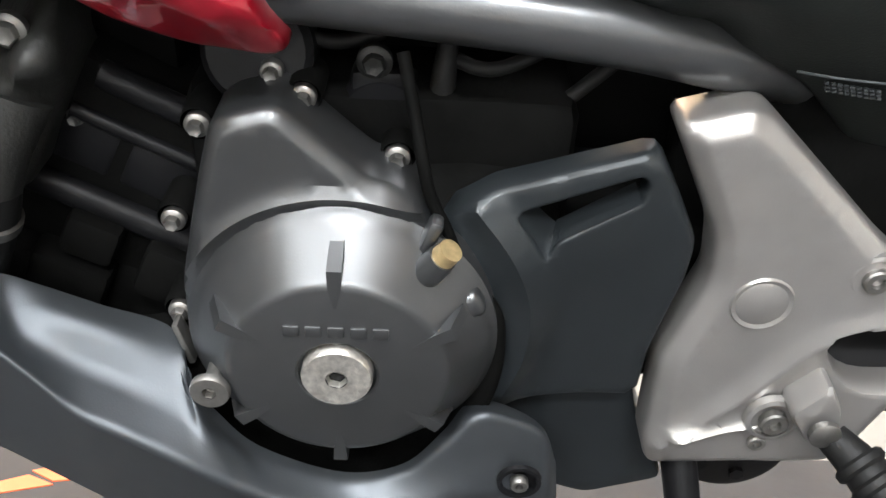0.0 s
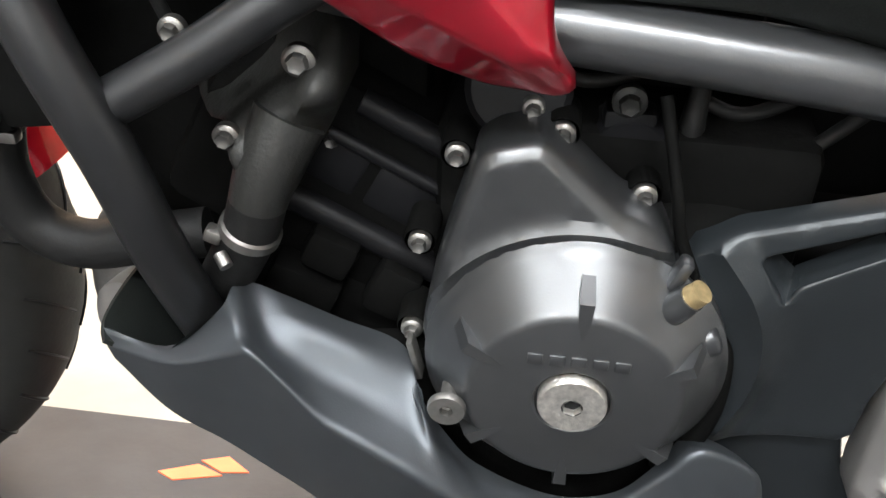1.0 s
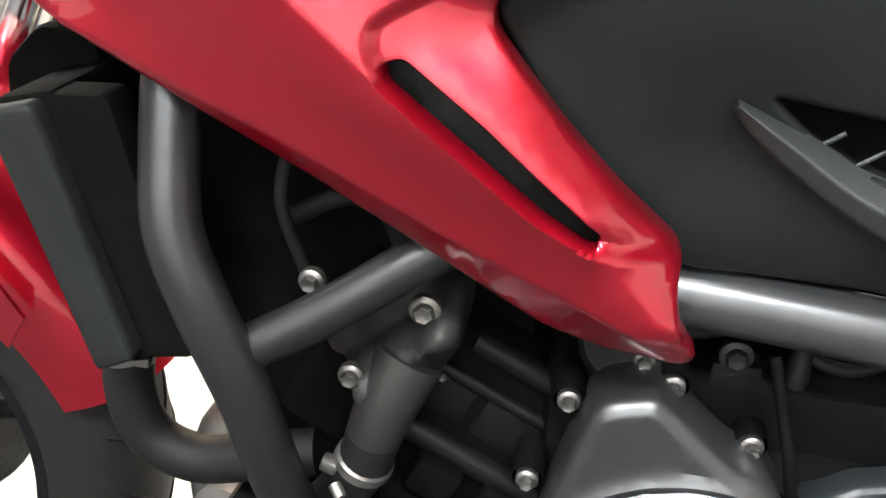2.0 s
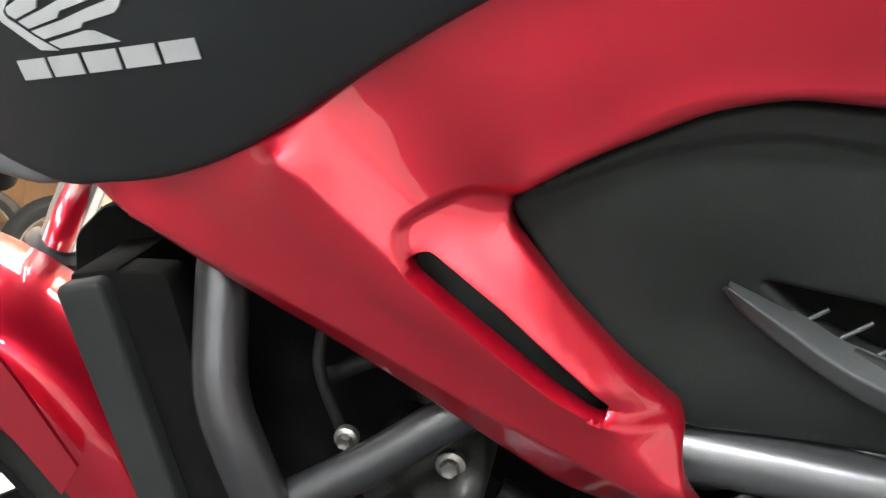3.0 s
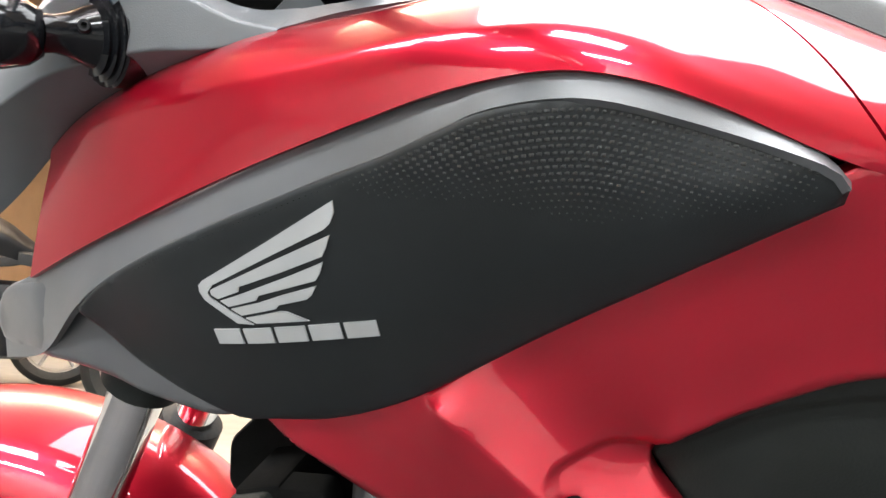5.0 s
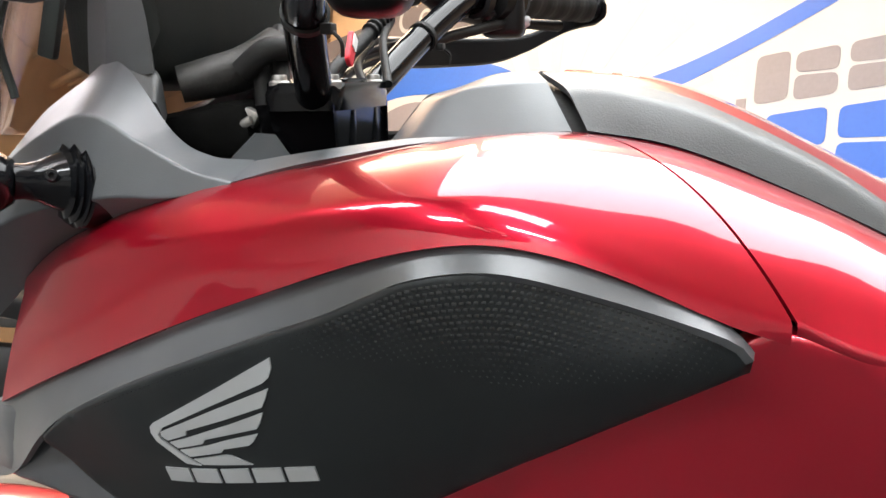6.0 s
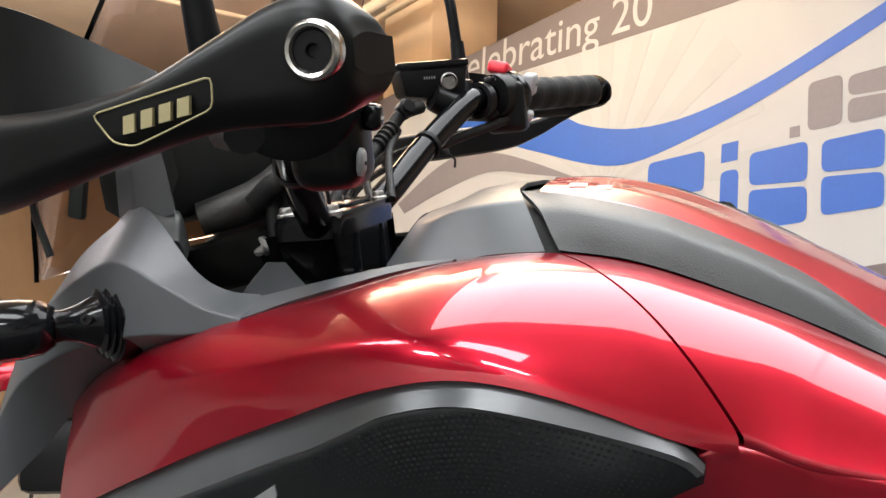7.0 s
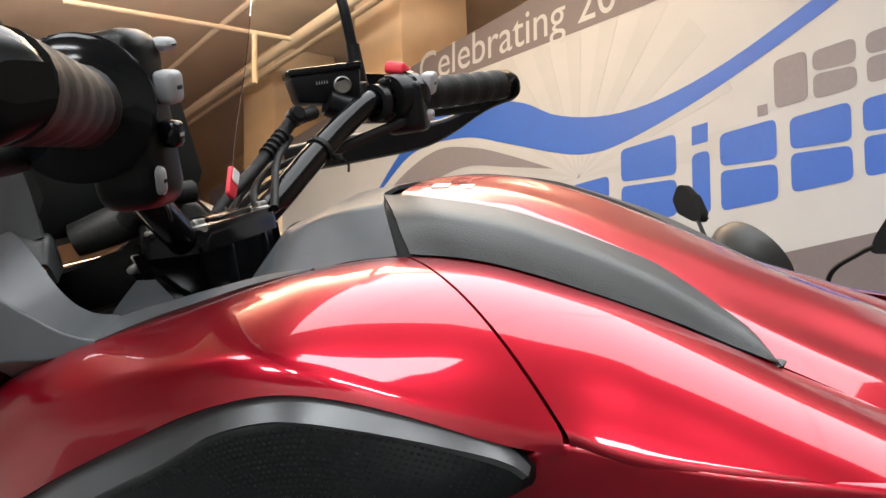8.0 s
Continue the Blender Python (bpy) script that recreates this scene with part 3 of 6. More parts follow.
# -- red tank shoulder --
SH_A = [(-0.584, -0.150, 0.808), (-0.523, -0.174, 0.838), (-0.459, -0.196, 0.867), (-0.406, -0.211, 0.890), (-0.369, -0.221, 0.905), (-0.335, -0.229, 0.918), (-0.303, -0.235, 0.930), (-0.275, -0.239, 0.940),
        (-0.240, -0.242, 0.948), (-0.212, -0.242, 0.950), (-0.177, -0.238, 0.943), (-0.142, -0.231, 0.929), (-0.111, -0.2235, 0.914), (-0.083, -0.2125, 0.9035)]
SH_B = [(-0.570, -0.132, 0.882), (-0.530, -0.148, 0.905), (-0.485, -0.165, 0.915), (-0.414, -0.191, 0.933), (-0.376, -0.201, 0.941), (-0.342, -0.207, 0.949), (-0.310, -0.212, 0.957), (-0.281, -0.216, 0.962),
        (-0.250, -0.220, 0.965), (-0.222, -0.221, 0.965), (-0.190, -0.220, 0.959), (-0.154, -0.217, 0.946), (-0.119, -0.2150, 0.932), (-0.083, -0.2122, 0.908)]
SH_D = [(-0.577, -0.120, 0.893), (-0.550, -0.128, 0.912), (-0.505, -0.144, 0.932), (-0.432, -0.168, 0.955), (-0.385, -0.174, 0.966), (-0.355, -0.160, 0.973), (-0.325, -0.140, 0.978), (-0.297, -0.120, 0.983),
        (-0.268, -0.106, 0.987), (-0.235, -0.108, 0.991), (-0.193, -0.112, 0.993), (-0.158, -0.152, 0.984), (-0.118, -0.190, 0.960), (-0.084, -0.211, 0.9145)]
# the flank stands up to a firm crease
SH_B = [(x, u - 0.011 * w, v + 0.003 * w) for (x, u, v), w in zip(SH_B, (0.2, 0.5, 0.8, 1, 1, 1, 1, 1, 1, 1, 0.9, 0.6, 0.3, 0))]
# one smooth skin carries the shoulder and the rear panel; the diagonal joint only cuts it
RE = [(-0.190, -0.1125, 0.9925), (-0.145, -0.118, 0.986), (-0.112, -0.119, 0.975), (-0.080, -0.119, 0.962), (-0.050, -0.119, 0.949), (0.017, -0.121, 0.915), (0.080, -0.118, 0.880)]
RS = [(-0.0815, -0.2110, 0.914), (-0.058, -0.2115, 0.9030), (-0.030, -0.210, 0.8960), (0.000, -0.2085, 0.8915), (0.030, -0.206, 0.8870), (0.070, -0.200, 0.8790), (0.125, -0.188, 0.858)]
SKIN_N = 160


def along_x(pts, soft):
    """A smooth edge given at even steps of x."""
    p = eased(pts, 200, soft)
    x = np.linspace(p[0, 0], p[-1, 0], SKIN_N)
    return np.stack([x, np.interp(x, p[:, 0], p[:, 1]), np.interp(x, p[:, 0], p[:, 2])], 1)


SKIN_LOW = along_x(SH_B[:-1] + RS, 4)
SKIN_TOP = along_x(SH_D[:10] + RE[:6] + [(0.123, -0.110, 0.858)], 4)
SKIN_CHORD = np.linalg.norm(SKIN_TOP - SKIN_LOW, axis=1)
SKIN_X = (SKIN_LOW[:, 0] + SKIN_TOP[:, 0]) / 2
SKIN_RISE = np.interp(SKIN_X, (-0.58, -0.45, -0.30, -0.15, -0.05, 0.12), (0.10, 0.10, 0.085, 0.105, 0.13, 0.10)) * SKIN_CHORD


def skin_row(t, c0, c1, n):
    """Points on the skin at height t between its low (0) and top (1) edge, from column c0 to c1."""
    c = np.linspace(c0, c1, n)
    pick = lambda a: np.stack([np.interp(c, np.arange(SKIN_N), a[:, k]) for k in range(3)], 1)
    rise = np.interp(c, np.arange(SKIN_N), SKIN_RISE) * 4 * t * (1 - t)
    return pick(SKIN_LOW) * (1 - t) + pick(SKIN_TOP) * t + rise[:, None] * np.array((0, -0.50, 0.866))


def joint_column(t):
    x = -0.083 - 0.109 * t + 0.007 * math.sin(math.pi * t)
    row = skin_row(t, 0, SKIN_N - 1, SKIN_N)
    return float(np.interp(x, row[:, 0], np.arange(SKIN_N)))


LEVELS = np.linspace(0, 1, 20)
for side in (1, -1):
    turn = np.array((1, side, 1))
    flip = lambda c: [(x, side * u, v) for x, u, v in c]
    upper = [skin_row(t, 0, joint_column(t), 130) for t in LEVELS]
    base = eased(SH_A, 130, 4)
    crest = upper[0]
    flank = [base * (1 - t) + crest * t + np.array((0, -0.0015, 0.0004)) * math.sin(t * math.pi) for t in (0, 0.2, 0.45, 0.7, 0.88)]
    fold = crest * 0.62 + flank[-1] * 0.2 + upper[1] * 0.18
    lip = [upper[-1] + np.array((0, 0.002, -0.006))]
    bm = bmesh.new()
    add_loft(bm, [c * turn for c in flank + [fold] + upper[1:] + lip], 110, 60, thick=0.004)
    part("tank_shoulder", bm, RED, bike, "glossy red tank shoulder", 60)
    # rear red top panel behind the diagonal joint
    rows = [skin_row(t, joint_column(t) + 0.6, SKIN_N - 1, 70) for t in LEVELS]
    rim = rows[0] + np.array((0, 0.003, -0.008))
    bm = bmesh.new()
    add_loft(bm, [c * turn for c in [rim, rows[0] * 0.8 + rim * 0.2] + rows], 70, 40, thick=0.004)
    part("rear_tank_panel", bm, RED, bike, "glossy red rear top panel", 60)
    # black side strip of the storage lid
    F = [(-0.226, -0.052, 1.027), (-0.190, -0.070, 1.024), (-0.140, -0.076, 1.0125), (-0.110, -0.075, 1.0005), (-0.080, -0.074, 0.986), (-0.050, -0.070, 0.969), (-0.020, -0.068, 0.9485), (0.000, -0.084, 0.934), (0.014, -0.110, 0.918)]
    E_ = [(-0.189, -0.1105, 0.9935), (-0.150, -0.1155, 0.988), (-0.120, -0.1165, 0.979), (-0.090, -0.1165, 0.967), (-0.060, -0.1165, 0.954), (-0.030, -0.117, 0.940), (-0.005, -0.118, 0.927), (0.010, -0.1195, 0.920), (0.019, -0.1205, 0.915)]
    M_ = [tuple((np.array(a) + np.array(b)) / 2 + np.array((0.002, -0.006, 0.007 * w))) for a, b, w in zip(F, E_, (1, 1, 1, 1, 1, 0.8, 0.5, 0.2, 0))]
    M2 = [tuple(np.array(a) * 0.25 + np.array(b) * 0.75 + np.array((0.001, -0.005, 0.005 * w))) for a, b, w in zip(F, E_, (1, 1, 1, 1, 1, 0.8, 0.5, 0.2, 0))]
    bm = bmesh.new()
    add_loft(bm, [flip(F), flip(M_), flip(M2), flip(E_)], 60, 14, thick=0.004)
    part("lid_strip", bm, LIDMAT, bike, "grained black side strip of the storage lid", 60)
    # black pad in front of the lid
    p1 = [(-0.318, -0.086, 0.984), (-0.300, -0.104, 0.984), (-0.268, -0.1045, 0.9865), (-0.235, -0.106, 0.9915), (-0.198, -0.110, 0.993)]
    p2 = [(-0.306, -0.052, 1.010), (-0.288, -0.072, 1.0125), (-0.268, -0.0745, 1.018), (-0.246, -0.072, 1.021), (-0.221, -0.066, 1.022)]
    p3 = [(-0.303, -0.030, 1.014), (-0.286, -0.034, 1.018), (-0.268, -0.034, 1.024), (-0.250, -0.034, 1.0265), (-0.232, -0.036, 1.027)]
    p5 = [(-0.300, 0.0, 1.015), (-0.285, 0.0, 1.020), (-0.270, 0.0, 1.026), (-0.252, 0.0, 1.028), (-0.236, 0.0, 1.028)]
    bm = bmesh.new()
    add_creased(bm, [flip(p1), flip(p2), flip(p3), flip(p5)], 30, 0.004, 0.003)
    add_loft(bm, [[flip(p)[0] for p in (p1, p2, p3, p5)], [(x - 0.006, y, z - 0.05) for x, y, z in (flip(p)[0] for p in (p1, p2, p3, p5))]], 20, 4)
    part("front_pad", bm, COWLMAT, bike, "dark grey plastic pad ahead of the lid", 30)
    # dark joint between pad and lid
    bm = bmesh.new()
    add_loft(bm, [flip([(-0.200, -0.107, 0.986), (-0.212, -0.085, 1.004), (-0.228, -0.060, 1.018), (-0.240, 0.0, 1.022)]), flip([(-0.172, -0.108, 0.982), (-0.192, -0.085, 1.004), (-0.210, -0.060, 1.018), (-0.220, 0.0, 1.022)])], 12, 3)
    part("joint_strip", bm, RUBBER, bike, "black rubber joint")
# black hull added under the panels to block light leaking through joints
bm = bmesh.new()
hull = [(-0.170, 0.84), (-0.178, 0.90), (-0.175, 0.935), (-0.140, 0.955), (-0.10, 0.966), (0.0, 0.975), (0.10, 0.966), (0.140, 0.955), (0.175, 0.935), (0.178, 0.90), (0.170, 0.84)]
add_loft(bm, [[(-0.50, u * 0.62, v - 0.07), (-0.40, u * 0.80, v - 0.03), (-0.30, u * 0.98, v - 0.004), (-0.20, u * 1.0, v + 0.002), (-0.10, u * 0.97, v - 0.028), (0.0, u * 0.93, v - 0.062), (0.10, u * 0.88, v - 0.105)] for u, v in hull], 40, 30)
part("leak_blocker", bm, SHADEBLACK, bike, "black hull added to block light leaks")
# red centre of the lid
LC = [(-0.218, 1.0285), (-0.190, 1.0270), (-0.158, 1.0215), (-0.110, 1.0045), (-0.060, 0.981), (-0.022, 0.961), (0.029, 0.935), (0.083, 0.908), (0.120, 0.885)]
LE = [(-0.182, -0.105, 0.989), (-0.165, -0.109, 0.987), (-0.145, -0.112, 0.983), (-0.105, -0.114, 0.970), (-0.060, -0.114, 0.951), (-0.020, -0.115, 0.933), (0.022, -0.119, 0.913), (0.083, -0.117, 0.879), (0.123, -0.109, 0.857)]
LF = [(-0.214, -0.052, 1.0260), (-0.190, -0.0680, 1.0232), (-0.150, -0.0735, 1.0140), (-0.105, -0.0735, 0.9965), (-0.060, -0.0710, 0.9745), (-0.020, -0.0690, 0.9515), (0.025, -0.0680, 0.9255), (0.083, -0.0670, 0.8940), (0.121, -0.0660, 0.8710)]
bm = bmesh.new()
half = [LE, [tuple(np.array(a) * 0.5 + np.array(b) * 0.5 + np.array((0, -0.003, 0.0035))) for a, b in zip(LE, LF)], LF, [(a[0], a[1] * 0.5, c[1] * 0.75 + a[2] * 0.25 + 0.001) for a, c in zip(LF, LC)]]
add_creased(bm, [eased(c, 80, 3) for c in half + [[(c[0], 0, c[1]) for c in LC]] + [[(x, -u, v) for x, u, v in r] for r in half[::-1]]], 80, 0.010, 0.004)
lid = part("storage_lid", bm, RED, bike, "glossy red centre of the storage lid", 60)
bm = bmesh.new()
for x, w, z in ((-0.190, 0.012, 1.0267), (-0.172, 0.010, 1.0240)):
    add_box(bm, (w, 0.014, 0.0012), pose(x, -0.034, z, 4, 5, 8))
part("lid_decal", bm, WHITEDECAL, lid, "white decal bars")
# seat behind the tank
bm = bmesh.new()
sec = [(-0.13, -0.06), (-0.135, -0.02), (-0.10, 0.0), (0.0, 0.008), (0.10, 0.0), (0.135, -0.02), (0.13, -0.06)]
add_loft(bm, [[(x, y * w, z + dz) for x, z, w in ((0.10, 0.885, 0.75), (0.25, 0.835, 1.0), (0.50, 0.83, 1.1), (0.80, 0.87, 0.8))] for y, dz in sec], 30, 20, thick=0.01)
part("seat", bm, RUBBER, bike, "black vinyl seat")

# -- black frame cover under the tank --
COV_DEPTH = blend(
    ((-0.172, -0.172, -0.172, -0.165), [(-0.172, 0.742), (-0.086, 0.792), (0.000, 0.798), (0.180, 0.740)]),
    ((-0.170, -0.160, -0.140, -0.125, -0.125), [(-0.172, 0.738), (-0.130, 0.690), (-0.078, 0.625), (0.020, 0.600), (0.130, 0.580)]),
    ((-0.168, -0.166, -0.160), [(-0.100, 0.735), (-0.030, 0.740), (0.100, 0.710)]),
    ((-0.150, -0.148, -0.145), [(-0.080, 0.680), (0.020, 0.625), (0.180, 0.570)]),
)
COV_OUT = rounded([(-0.1795, 0.742), (-0.170, 0.754), (-0.140, 0.769), (-0.086, 0.795), (-0.055, 0.802), (0.000, 0.799), (0.100, 0.776), (0.200, 0.736), (0.330, 0.680),
                   (0.330, 0.430), (0.275, 0.465), (0.235, 0.505), (0.193, 0.548), (0.150, 0.573), (0.105, 0.590), (0.020, 0.606), (-0.078, 0.612), (-0.109, 0.650), (-0.145, 0.687)], 0.01, 3)
COV_FIELD = rounded([(-0.20, 0.740), (-0.160, 0.752), (-0.115, 0.772), (-0.080, 0.782), (-0.050, 0.7855), (0.000, 0.7805), (0.100, 0.757), (0.200, 0.716), (0.350, 0.650), (0.350, 0.40), (0.10, 0.55), (-0.10, 0.57), (-0.20, 0.70)], 0.008, 3)
GRILLE = rounded([(-0.052, 0.709), (0.006, 0.702), (0.060, 0.686), (0.060, 0.656), (0.008, 0.673), (-0.009, 0.679), (-0.029, 0.690)], 0.003, 3)
bm = bmesh.new()
add_plate(bm, COV_OUT, COV_DEPTH, 0.02, 0.004, 0.011, [GRILLE], steps=((COV_FIELD, 0.003, 0.005),))
cover = part("frame_cover", bm, PLASTIC, bike, "matt black frame side cover", 60)
bm = bmesh.new()
add_plate(bm, rounded([(-0.07, 0.712), (0.07, 0.69), (0.07, 0.64), (-0.06, 0.68)], 0.004), -0.128, 0.004, 0, 0.03)
part("grille_backing", bm, SHADEBLACK, cover)
for k in range(5):
    bm = bmesh.new()
    x = -0.040 + k * 0.022
    add_tube(bm, [(x, -0.146, 0.676 - k * 0.005), (x + 0.024, -0.147, 0.694 - k * 0.005)], 0.0012, 6)
    part("slat", bm, LIDMAT, cover)
bm = bmesh.new()
upper = [(-0.066, 0.7075), (-0.029, 0.691), (-0.009, 0.680), (0.008, 0.674), (0.060, 0.657)]
lower = [(-0.070, 0.705), (-0.053, 0.688), (-0.018, 0.664), (0.016, 0.646), (0.060, 0.630)]
edge = [((a[0] + b[0]) / 2, (a[1] + b[1]) / 2 + 0.001) for a, b in zip(upper, lower)]
add_creased(bm, [[(x, -0.150, v) for x, v in upper], [(x, -0.167, v) for x, v in edge], [(x, -0.160, v) for x, v in lower], [(x, -0.150, v - 0.004) for x, v in lower]], 30, 0.003, 0.002)
part("grille_lip", bm, LIDMAT, cover, "grey lip under the grille")

# dark backing added behind the bracket, in place of shade there
bm = bmesh.new()
add_plate(bm, rounded([(0.14, 0.60), (0.42, 0.60), (0.42, 0.40), (0.20, 0.40), (0.14, 0.46)], 0.01), -0.095, 0.02, 0.003, 0.03)
part("dark_backing", bm, SHADEBLACK, cover)

# vent edge and dashes, with their highlight put in as paler plastic
bm = bmesh.new()
vent = [(0.178, 0.5635), (0.200, 0.5615), (0.226, 0.5595)]
add_tube(bm, [(x, float(COV_DEPTH(np.array([[x, v]]))[0]) - 0.0005, v) for x, v in vent], 0.0007, 6)
part("vent_edge", bm, COWLMAT, cover, "moulded vent edge, paled as a highlight")
bm = bmesh.new()
for j in range(3):
    for i in range(9):
        x, v = 0.196 + 0.0034 * i + 0.002 * j, 0.5565 - 0.0032 * j - 0.0004 * i
        add_box(bm, (0.0022, 0.0016, 0.0012), pose(x, float(COV_DEPTH(np.array([[x, v]]))[0]) - 0.0004, v))
tagged(part("vent_dash", bm, COWLMAT, cover), kind="stuff")

# -- frame tubes --
def tube_part(name, pts, r, mat, parent=None, label="", n=20):
    bm = bmesh.new()
    add_tube(bm, pts, r, n)
    return part(name, bm, mat, parent or bike, label, 60)


main_tube = tube_part("main_tube", [(-0.200, -0.115, 0.605), (-0.100, -0.125, 0.594), (-0.020, -0.128, 0.588), (0.085, -0.130, 0.578), (0.140, -0.122, 0.565), (0.200, -0.085, 0.540)], 0.0185, LITTUBE, label="grey painted frame tube, lightened for its sheen")
down_tube = tube_part("down_tube", [(-0.335, -0.120, 0.750), (-0.344, -0.140, 0.705), (-0.340, -0.166, 0.655), (-0.334, -0.182, 0.620), (-0.320, -0.188, 0.584), (-0.300, -0.186, 0.528), (-0.286, -0.176, 0.460), (-0.276, -0.150, 0.385)], 0.0158, SHADETUBE, label="grey painted down tube, darkened for shade")
tube_part("branch_tube", [(-0.305, -0.178, 0.549), (-0.255, -0.168, 0.578), (-0.205, -0.155, 0.611), (-0.150, -0.140, 0.640)], 0.0130, SHADETUBE, label="grey painted branch tube, darkened for shade")
bm = bmesh.new()
add_tube(bm, [(-0.306, -0.186, 0.574), (-0.307, -0.192, 0.567), (-0.305, -0.195, 0.558), (-0.301, -0.190, 0.549)], (0.0015, 0.0040, 0.0040, 0.002), 12)
part("weld", bm, GRAPHITE, down_tube, "bare metal weld bead")

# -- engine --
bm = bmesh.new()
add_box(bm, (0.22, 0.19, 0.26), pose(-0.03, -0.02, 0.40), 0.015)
engine = part("engine_block", bm, SHADEBLACK, bike, "black engine block with the shade in its colour")
# the first box is an added dark filler between engine and guard
for name, size, m in (("gap_block", (0.22, 0.20, 0.14), pose(-0.17, 0.0, 0.335)), ("cylinder", (0.18, 0.18, 0.14), pose(-0.21, -0.01, 0.47, 0, 28)), ("gearbox", (0.30, 0.18, 0.12), pose(0.12, -0.02, 0.38)), ("intake_box", (0.28, 0.16, 0.14), pose(-0.10, 0.01, 0.61)), ("crankcase_top", (0.24, 0.14, 0.12), pose(0.06, 0.02, 0.52))):
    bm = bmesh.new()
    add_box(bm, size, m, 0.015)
    part(name, bm, SHADEBLACK, engine)
COVER_OUT = rounded([(-0.113, 0.531), (-0.104, 0.538), (-0.082, 0.544), (-0.074, 0.541), (-0.0644, 0.532), (-0.0481, 0.5175), (-0.0326, 0.5045), (-0.0215, 0.5015), (-0.008, 0.494), (-0.001, 0.478), (0.008, 0.450), (0.024, 0.430),
                     (0.034, 0.405), (0.032, 0.372), (0.016, 0.340), (-0.012, 0.322), (-0.050, 0.316), (-0.088, 0.324), (-0.114, 0.345), (-0.130, 0.375), (-0.139, 0.410), (-0.1355, 0.440), (-0.1285, 0.472), (-0.120, 0.506)], 0.008, 3)
COVER_DEPTH = lambda q: -0.1665 + 0.05 * np.clip(q[:, 1] - 0.50, 0, 1)
bm = bmesh.new()
add_plate(bm, COVER_OUT, COVER_DEPTH, 0.035, 0.003, 0.006, (), 1, (0.0075, 0.006), (([(-0.048 + 0.094 * math.cos(a), 0.403 + 0.094 * math.sin(a)) for a in np.linspace(radians(38), radians(165), 18)], 0.0038, 0.0060),))
gencover = part("alternator_cover", bm, GRAPHITE, bike, "graphite grey alternator cover", 24)
HUB = (-0.048, -0.160, 0.403)
bm = bmesh.new()
add_lathe(bm, [(0.0885, -0.010), (0.0880, 0.006), (0.0845, 0.0095), (0.0830, 0.0120), (0.0800, 0.0160), (0.0625, 0.0350), (0.0615, 0.0366), (0.0595, 0.0379), (0.0565, 0.0386), (0.023, 0.0392), (0.0215, 0.0380), (0.0205, 0.034), (0, 0.034)], HUB, n=72)
dome = part("cover_dome", bm, GRAPHITE, gencover, "domed round face of the cover", 30)
for ang in (90, 27, 153, 215, 325, 270):
    bm = bmesh.new()
    a = radians(ang)
    d = Vector((math.cos(a), 0, math.sin(a)))
    w = Vector((-math.sin(a), 0, math.cos(a)))
    c = Vector(HUB)
    rows = [[c + d * r + w * hw * k + Vector((0, -h, 0)) for k, h in ((-1.15, top - 0.016), (-1, top), (1, top), (1.15, top - 0.016))] for r, hw, top in ((0.046, 0.0006, 0.0388), (0.058, 0.0034, 0.0389), (0.0695, 0.0040, 0.0384), (0.0715, 0.0040, 0.0330), (0.0765, 0.0036, 0.0215))]
    g = [[bm.verts.new(p) for p in row] for row in rows]
    for i in range(len(g) - 1):
        for j in range(3):
            bm.faces.new((g[i][j], g[i + 1][j], g[i + 1][j + 1], g[i][j + 1]))
    bm.faces.new(g[0])
    part("rib", bm, GRAPHITE, dome, sharp=25)
bm = bmesh.new()
for k in range(5):
    add_box(bm, (0.0085, 0.0016, 0.0068), pose(HUB[0] - 0.0235 + k * 0.0118, HUB[1] - 0.0395, HUB[2] + 0.0305), 0.0006)
part("raised_bar", bm, GRAPHITE, dome, "raised cast bars")
bm = bmesh.new()
add_lathe(bm, [(0.0195, 0.034), (0.0195, 0.0415), (0.0185, 0.0430), (0.0060, 0.0435)], HUB, n=40)
add_lathe(bm, [(0.0060, 0.0435), (0.0055, 0.0385), (0, 0.0385)], HUB, n=6)
plug = part("inspection_plug", bm, WORNSTEEL, gencover, "worn bare metal plug with hex socket")
# dark disc laid in the hex recess to give its shade
bm = bmesh.new()
add_lathe(bm, [(0.0054, 0.0386), (0.0054, 0.0392), (0, 0.0392)], HUB, n=6)
part("socket_shade", bm, BLACKMETAL, plug, "dark disc as the shade in the hex socket")
for x, u, v in ((-0.125, -0.139, 0.518), (-0.069, -0.136, 0.535), (-0.020, -0.135, 0.501), (-0.144, -0.143, 0.460), (-0.147, -0.148, 0.398)):
    bm = bmesh.new()
    add_lathe(bm, [(0.0100, -0.03), (0.0100, -0.002), (0.0090, 0.0)], (x, u + 0.004, v), n=20)
    part("bolt_boss", bm, SHADEBLACK, gencover)
    bolt(gencover, x, u + 0.003, v, 0.0056)
# filler boss with brass plug, and a cast lug
bm = bmesh.new()
add_tube(bm, [(-0.010, -0.160, 0.446), (-0.004, -0.176, 0.456), (0.0065, -0.182, 0.4725)], (0.0105, 0.0092, 0.0080), 18)
filler = part("filler_neck", bm, GRAPHITE, gencover)
bm = bmesh.new()
add_tube(bm, [(0.0060, -0.1818, 0.4715), (0.0105, -0.184, 0.4785)], (0.0070, 0.0066), 18)
part("filler_plug", bm, BRASS, gencover, "brass filler plug")
bm = bmesh.new()
add_box(bm, (0.030, 0.030, 0.017), pose(0.016, -0.164, 0.432, 0, -28), 0.005, 3)
part("cast_lug", bm, GRAPHITE, gencover)
bm = bmesh.new()
add_box(bm, (0.008, 0.012, 0.026), pose(-0.001, -0.170, 0.476, 0, 20), 0.003)
part("cast_lug", bm, GRAPHITE, gencover)

